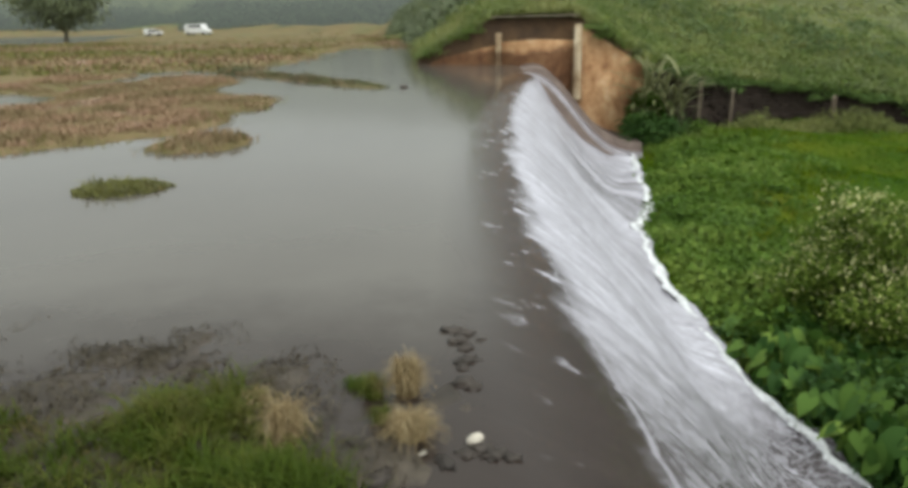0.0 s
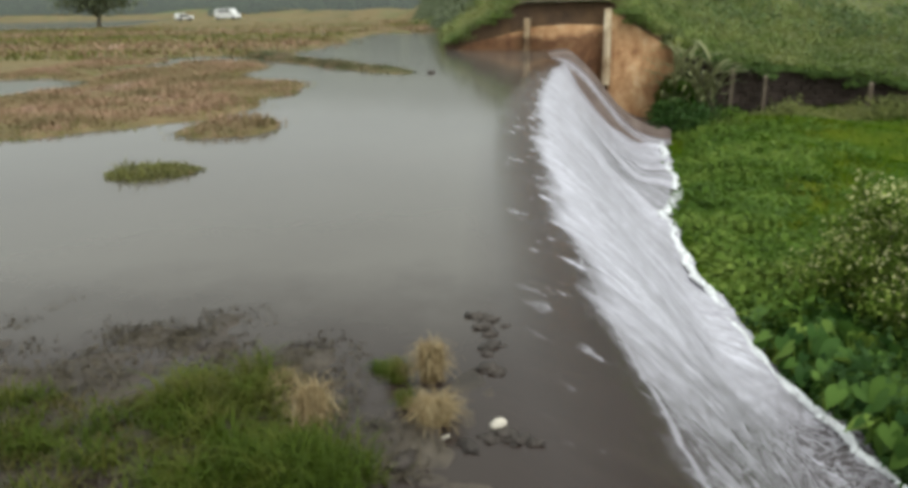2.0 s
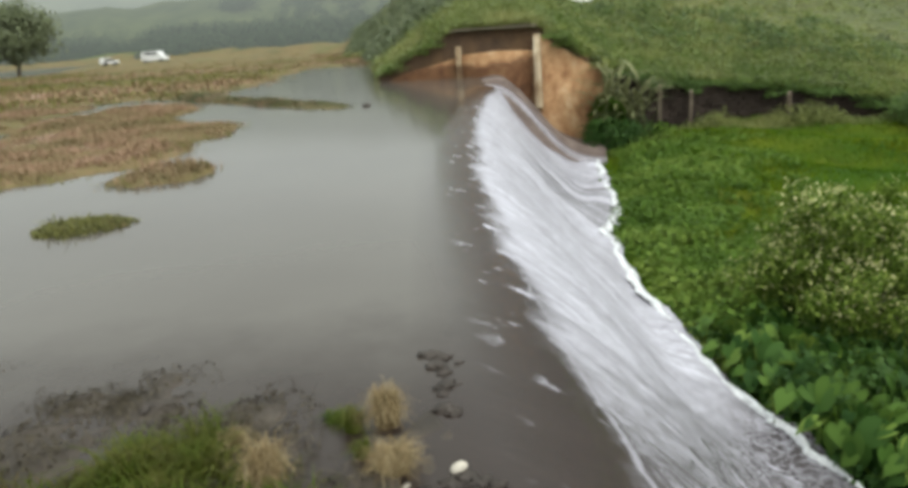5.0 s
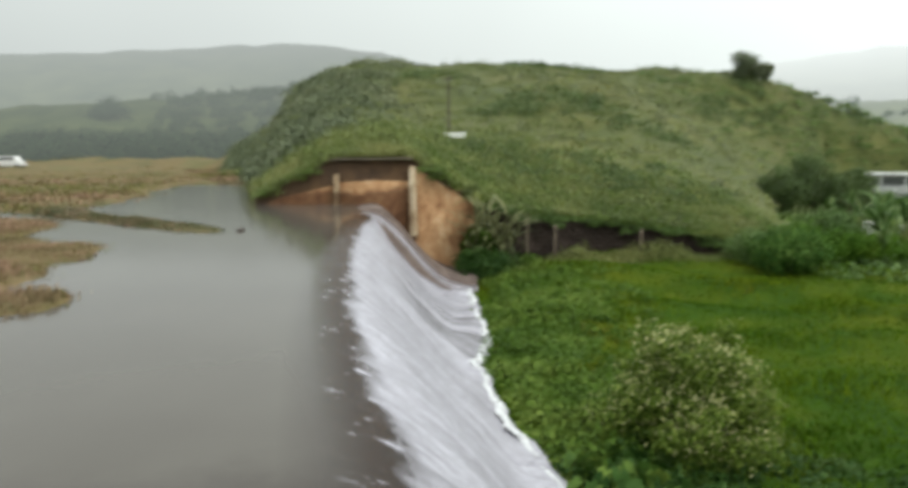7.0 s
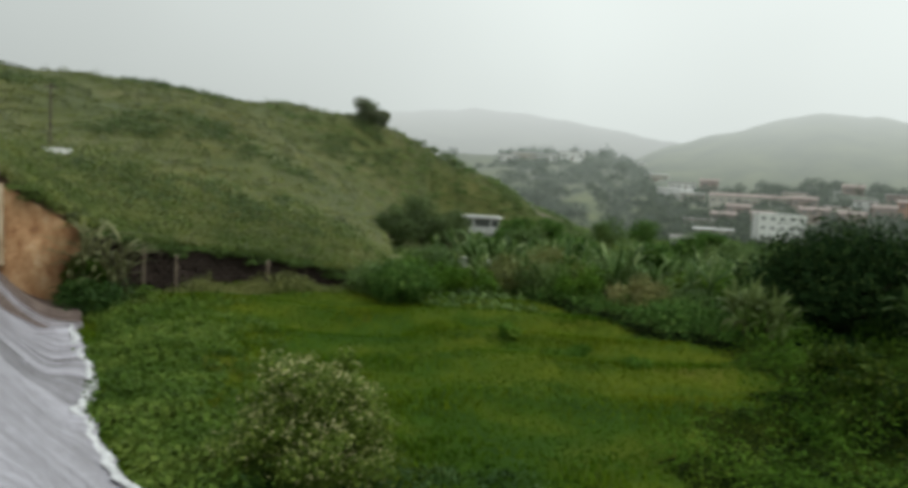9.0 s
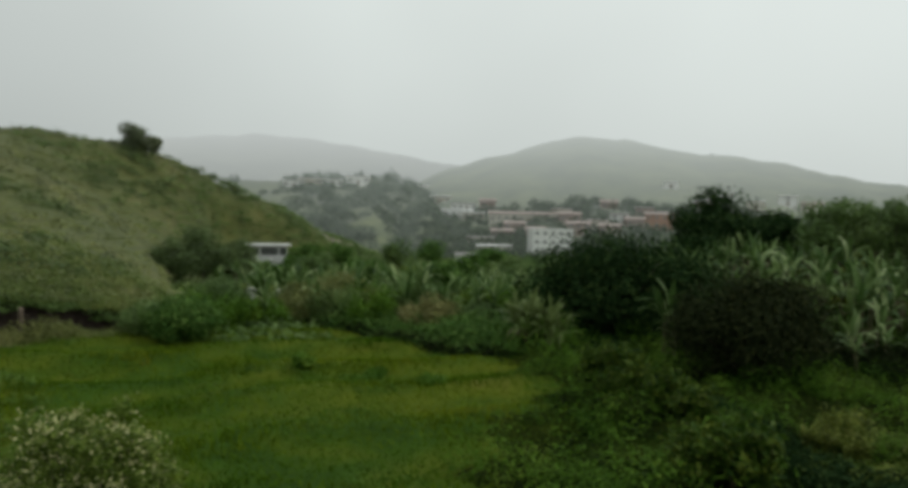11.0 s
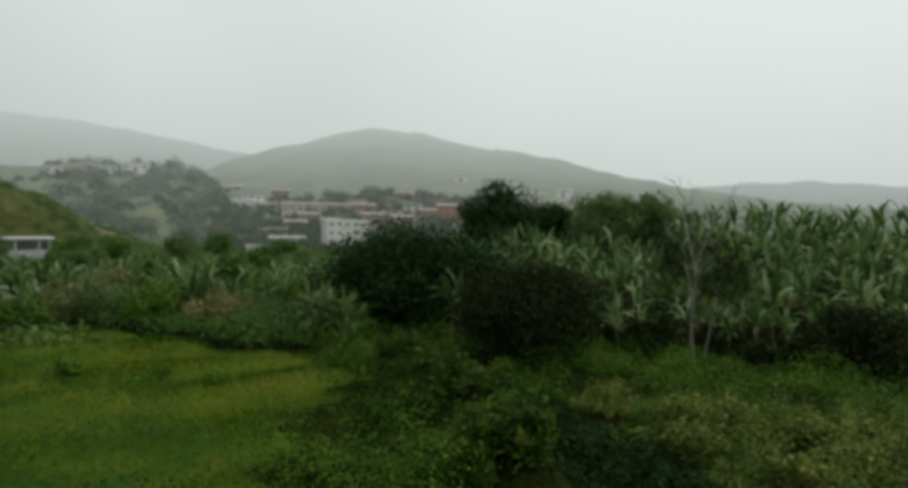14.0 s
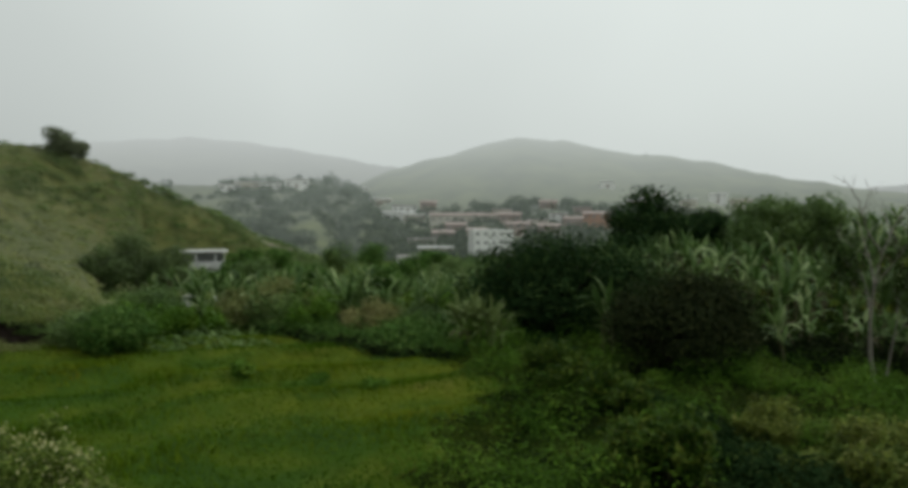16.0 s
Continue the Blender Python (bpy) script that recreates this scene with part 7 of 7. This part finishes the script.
VILLAGE = ((61.5, -2.0, 11, 3.0, "cream", "grey"), (63.2, -1.5, 9, 3.2, "brick", "tile"), (65.0, -0.15, 32, 3.6, "cream", "tile"), (60.1, 0.75, 12, 3.2, "white", "grey"), (69.3, -0.9, 10, 4.0, "brick", "tile"), (70.8, -0.5, 9, 3.5, "cream", "grey"), (72.4, -0.1, 8, 4.0, "white", "grey"), (73.6, -0.5, 8, 3.6, "brick", "tile"), (75.5, -0.4, 13, 5.5, "orange", "tile"), (74.3, 0.6, 8, 3.2, "brick", "grey"), (76.2, 2.6, 7, 3.4, "white", "grey"), (78.6, 1.2, 9, 3.2, "brick", "tile"), (82.3, 1.2, 8, 3.5, "cream", "grey"), (84.4, 1.4, 8, 4.2, "white", "grey"), (86.0, 1.0, 9, 3.2, "cream", "tile"), (58.0, 1.2, 9, 3.0, "cream", "tile"), (56.6, 2.2, 9, 3.2, "white", "grey"), (62.0, 0.9, 8, 3.2, "brick", "tile"), (67.9, 0.4, 9, 3.4, "cream", "grey"), (71.6, 0.9, 8, 3.0, "brick", "tile"), (80.2, 1.9, 6, 2.8, "cream", "grey"), (64.2, -0.9, 9, 3.2, "brick", "tile"), (65.9, -1.3, 8, 3.2, "brick", "tile"), (68.6, -0.2, 9, 3.4, "brick", "tile"), (71.7, -1.1, 9, 3.4, "brick", "tile"), (67.9, -1.7, 9, 3.2, "cream", "tile"))
# roofs higher up take the white that has mist painted in
for az, el, w, h, wall, roof in VILLAGE:
    r = on_slope(az, el)
    x, y = at_az(az, r)
    words = "white-painted" if el > 1.6 else {"cream": "cream-rendered", "brick": "bare brick", "white": "white-painted", "orange": "orange-painted"}[wall]
    house(f"{words} village house with a {'pale' if el > 1.1 else 'clay-tiled' if roof == 'tile' else 'grey sheet'} roof", x, y, slope_z(az, r) - 0.3, w, 6.5, h, M_WHITEPAINT if el > 1.6 else {"cream": M_CREAM, "brick": M_BRICKY, "white": M_WHITEPAINT, "orange": M_ORANGE}[wall], M_HAZEWHITE if el > 1.1 else M_TILE if roof == "tile" else M_GREYROOF, 1.2 if roof == "tile" else 0.4, 2 if h > 3.9 else 1, 1 if el > 1.1 else max(2, int(w / 3)), 0.4, 3)


for az, el, w, h, wall in ((46.6, 2.2, 10, 3.2, "white"), (47.9, 2.35, 12, 3.4, "cream"), (49.6, 2.4, 10, 3.2, "white"), (51.6, 2.55, 12, 4.2, "white"), (58.2, 1.3, 11, 3.4, "cream"), (59.6, 0.0, 15, 4.4, "white"), (60.9, -0.1, 10, 3.4, "cream"), (62.6, -2.9, 13, 3.6, "cream")):
    r = on_slope(az, el)
    x, y = at_az(az, r)
    house(f"{'white-painted' if wall == 'white' else 'cream-rendered'} house among the trees of the ridge", x, y, slope_z(az, r) - 0.3, w, 6.5, h, M_WHITEPAINT if wall == "white" else M_CREAM, M_HAZEWHITE, 0.4, 1, 3, 0.4, 3)


# woods of the misty distance
gen = np.random.default_rng(61)


def far_wood(az0, az1, r0, r1, n, size, label, seed, lift=None, mat=None):
    g = np.random.default_rng(seed)
    az, r = g.uniform(az0, az1, n), g.uniform(r0, r1, n)
    c = []
    for a, q in zip(az, r):
        x, y = at_az(a, q)
        z = lift(a, q) if lift else place(x, y)
        c.append((x, y, z - 0.5))
    return stuff("far_trees", mounds_arrays(c, g.uniform(0.6, 1.3, n) * size, g.uniform(0.7, 1.4, n) * size, 40, 1.0, 0.6, g), mat or M_FARWOOD, label, "trees")


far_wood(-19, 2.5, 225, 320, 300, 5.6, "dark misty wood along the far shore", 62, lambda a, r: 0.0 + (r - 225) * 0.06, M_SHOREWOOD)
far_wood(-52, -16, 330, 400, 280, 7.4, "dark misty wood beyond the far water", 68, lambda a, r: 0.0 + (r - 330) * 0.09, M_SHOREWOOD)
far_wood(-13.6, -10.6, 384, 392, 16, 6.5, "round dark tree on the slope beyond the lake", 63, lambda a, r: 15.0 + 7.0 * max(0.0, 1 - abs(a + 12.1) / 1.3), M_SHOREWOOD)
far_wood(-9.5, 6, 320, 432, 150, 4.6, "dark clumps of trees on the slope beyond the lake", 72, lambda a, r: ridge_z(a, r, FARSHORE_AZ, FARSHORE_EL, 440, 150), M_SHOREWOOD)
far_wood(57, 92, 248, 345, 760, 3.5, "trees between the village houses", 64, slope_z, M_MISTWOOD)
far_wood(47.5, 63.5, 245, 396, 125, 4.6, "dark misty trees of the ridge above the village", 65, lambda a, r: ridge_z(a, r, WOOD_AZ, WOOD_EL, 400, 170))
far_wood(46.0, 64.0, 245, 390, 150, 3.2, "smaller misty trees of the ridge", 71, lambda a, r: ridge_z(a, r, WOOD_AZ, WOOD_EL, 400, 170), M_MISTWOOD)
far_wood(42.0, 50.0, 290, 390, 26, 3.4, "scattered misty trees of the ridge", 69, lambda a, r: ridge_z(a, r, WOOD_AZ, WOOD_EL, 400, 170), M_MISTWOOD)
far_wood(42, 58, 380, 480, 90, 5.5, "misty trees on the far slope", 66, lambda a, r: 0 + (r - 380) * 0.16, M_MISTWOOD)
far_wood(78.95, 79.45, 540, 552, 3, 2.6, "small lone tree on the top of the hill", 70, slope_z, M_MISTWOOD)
far_wood(60, 70, 205, 250, 40, 2.4, "trees below the village", 67, None, M_THICKET)


# ---- hillside block and pole, vehicles on the far shore ----
def ground_at(az, el):
    """The first place on the land at that azimuth and elevation."""
    for q in np.arange(46.5, 230, 0.5):
        if place(*at_az(az, q)) - 3.6 >= math.tan(radians(el)) * q:
            return at_az(az, q)
    return at_az(az, 150)


def dirt_track():
    """A worn track down the end of the hill, laid just over the land."""
    rows = []
    for k in range(25):
        f = k / 24
        x, y = at_az(48.9 + 3.2 * f, 199 + 17 * f)
        d = Vector((0.78, -0.62, 0)) * 1.5
        for s in (-1, 0, 1):
            rows.append((x + d.x * s, y + d.y * s, place(x + d.x * s, y + d.y * s) + (0.12 if s else 0.16)))
    i, j = np.meshgrid(np.arange(2), np.arange(24))
    a = (j * 3 + i).ravel()
    return tagged(new("dirt_track", np_mesh("dirt_track", rows, np.stack([a, a + 1, a + 4, a + 3], 1), None, M_TRACK, True)), "pale dirt track down the end of the hill", "track", kind="structure")


M_TRACK = rough_surface("pale_dirt", [(0.3, (0.16, 0.14, 0.10)), (0.7, (0.30, 0.27, 0.21))], 0.6, 5.0, 0.95, 0.5, 0.05)
dirt_track()
for az, r, w in ((44.45, 92, 1.6), (44.1, 74, 1.1), (46.1, 76, 1.4), (56.4, 98, 1.8), (43.6, 78, 0.9)):
    x, y = at_az(az, r)
    low = thing("garden_wall", "short whitewashed wall showing through the bushes", "wall", Matrix.Translation((x, y, place(x, y))) @ Matrix.Rotation(-radians(az), 4, "Z"), "whitewashed walls below the house")
    bm = bmesh.new()
    box(bm, 0, 0, 0.45, w, 0.22, 1.1, 0.03)
    part("masonry", bm, low, M_HAZEWHITE)
    bm = bmesh.new()
    box(bm, 0, 0, 1.04, w + 0.1, 0.3, 0.08, 0.02)
    part("coping", bm, low, M_WHITEPAINT)
x, y = ground_at(13.3, 0.75)
blk = thing("concrete_tank", "low white concrete tank on the hillside", "water tank", (x, y, place(x, y)))
bm = bmesh.new()
box(bm, 0, 0, -0.05, 2.0, 1.4, 0.5, 0.04)
part("tank_body", bm, blk, M_WHITEPAINT)
bm = bmesh.new()
box(bm, 0, 0, 0.24, 2.15, 1.5, 0.08, 0.02)
part("slab", bm, blk, M_WHITEPAINT)
x, y = ground_at(12.9, 0.95)
pole = thing("utility_pole", "thin dark wooden pole on the hillside", "pole", (x, y, place(x, y)))
part("shaft", tubes_mesh("shaft", [([(0, 0, -0.5), (0, 0, 2.5), (0.02, 0, 5.4)], [0.10, 0.09, 0.07])], M_BARK, 8), pole)
bm = bmesh.new()
box(bm, 0, 0, 5.05, 1.1, 0.08, 0.1, 0.01)
part("crossarm", bm, pole, M_BARK)

M_TYRE = plain("tyre", (0.02, 0.02, 0.02), 0.9, 0.2)
M_CARWHITE = plain("white_car_paint", (0.58, 0.58, 0.57), 0.35, 0.05)


def vehicle(label, category, at, length, height, width, nose, turn):
    t = thing(category, label, category, Matrix.Translation((at[0], at[1], place(*at) + 0.05)) @ Matrix.Rotation(turn, 4, "Z"), "vehicles parked on the far shore")
    hl = length / 2
    prof = [(-hl, 0.35), (hl, 0.35), (hl, 0.85), (hl - 0.25, 1.0), (hl - nose, 1.08), (hl - nose - 0.6, height - 0.08), (hl - nose - 0.9, height), (-hl + 0.35, height), (-hl, height - 0.3)]
    bm = bmesh.new()
    a = [bm.verts.new((x, -width / 2, z)) for x, z in prof]
    b = [bm.verts.new((x, width / 2, z)) for x, z in prof]
    bm.faces.new(a)
    bm.faces.new(b[::-1])
    for k in range(len(prof)):
        bm.faces.new((a[k], b[k], b[(k + 1) % len(prof)], a[(k + 1) % len(prof)]))
    bmesh.ops.recalc_face_normals(bm, faces=bm.faces)
    bmesh.ops.bevel(bm, geom=bm.edges[:], offset=0.05, segments=2, affect="EDGES")
    part("body", bm, t, M_CARWHITE)
    for s in (-1, 1):
        bm = bmesh.new()
        box(bm, -0.3, s * (width / 2 + 0.005), height - 0.45, length * 0.55, 0.03, 0.42, 0.01)
        part("window", bm, t, M_DARKPANE, "dark side windows")
        for wx in (-hl + 0.8, hl - 0.85):
            bm = bmesh.new()
            bmesh.ops.create_cone(bm, cap_ends=True, segments=16, radius1=0.33, radius2=0.33, depth=0.22, matrix=Matrix.Translation((wx, s * (width / 2 - 0.08), 0.33)) @ Matrix.Rotation(radians(90), 4, "X"))
            part("wheel", bm, t, M_TYRE)
    return t


vehicle("white van parked on the far lake shore", "van", at_az(-18.55, 165), 5.4, 2.2, 1.9, 0.7, radians(-18))
vehicle("small white car parked on the far lake shore", "car", at_az(-21.6, 168), 3.6, 1.5, 1.6, 0.9, radians(40))
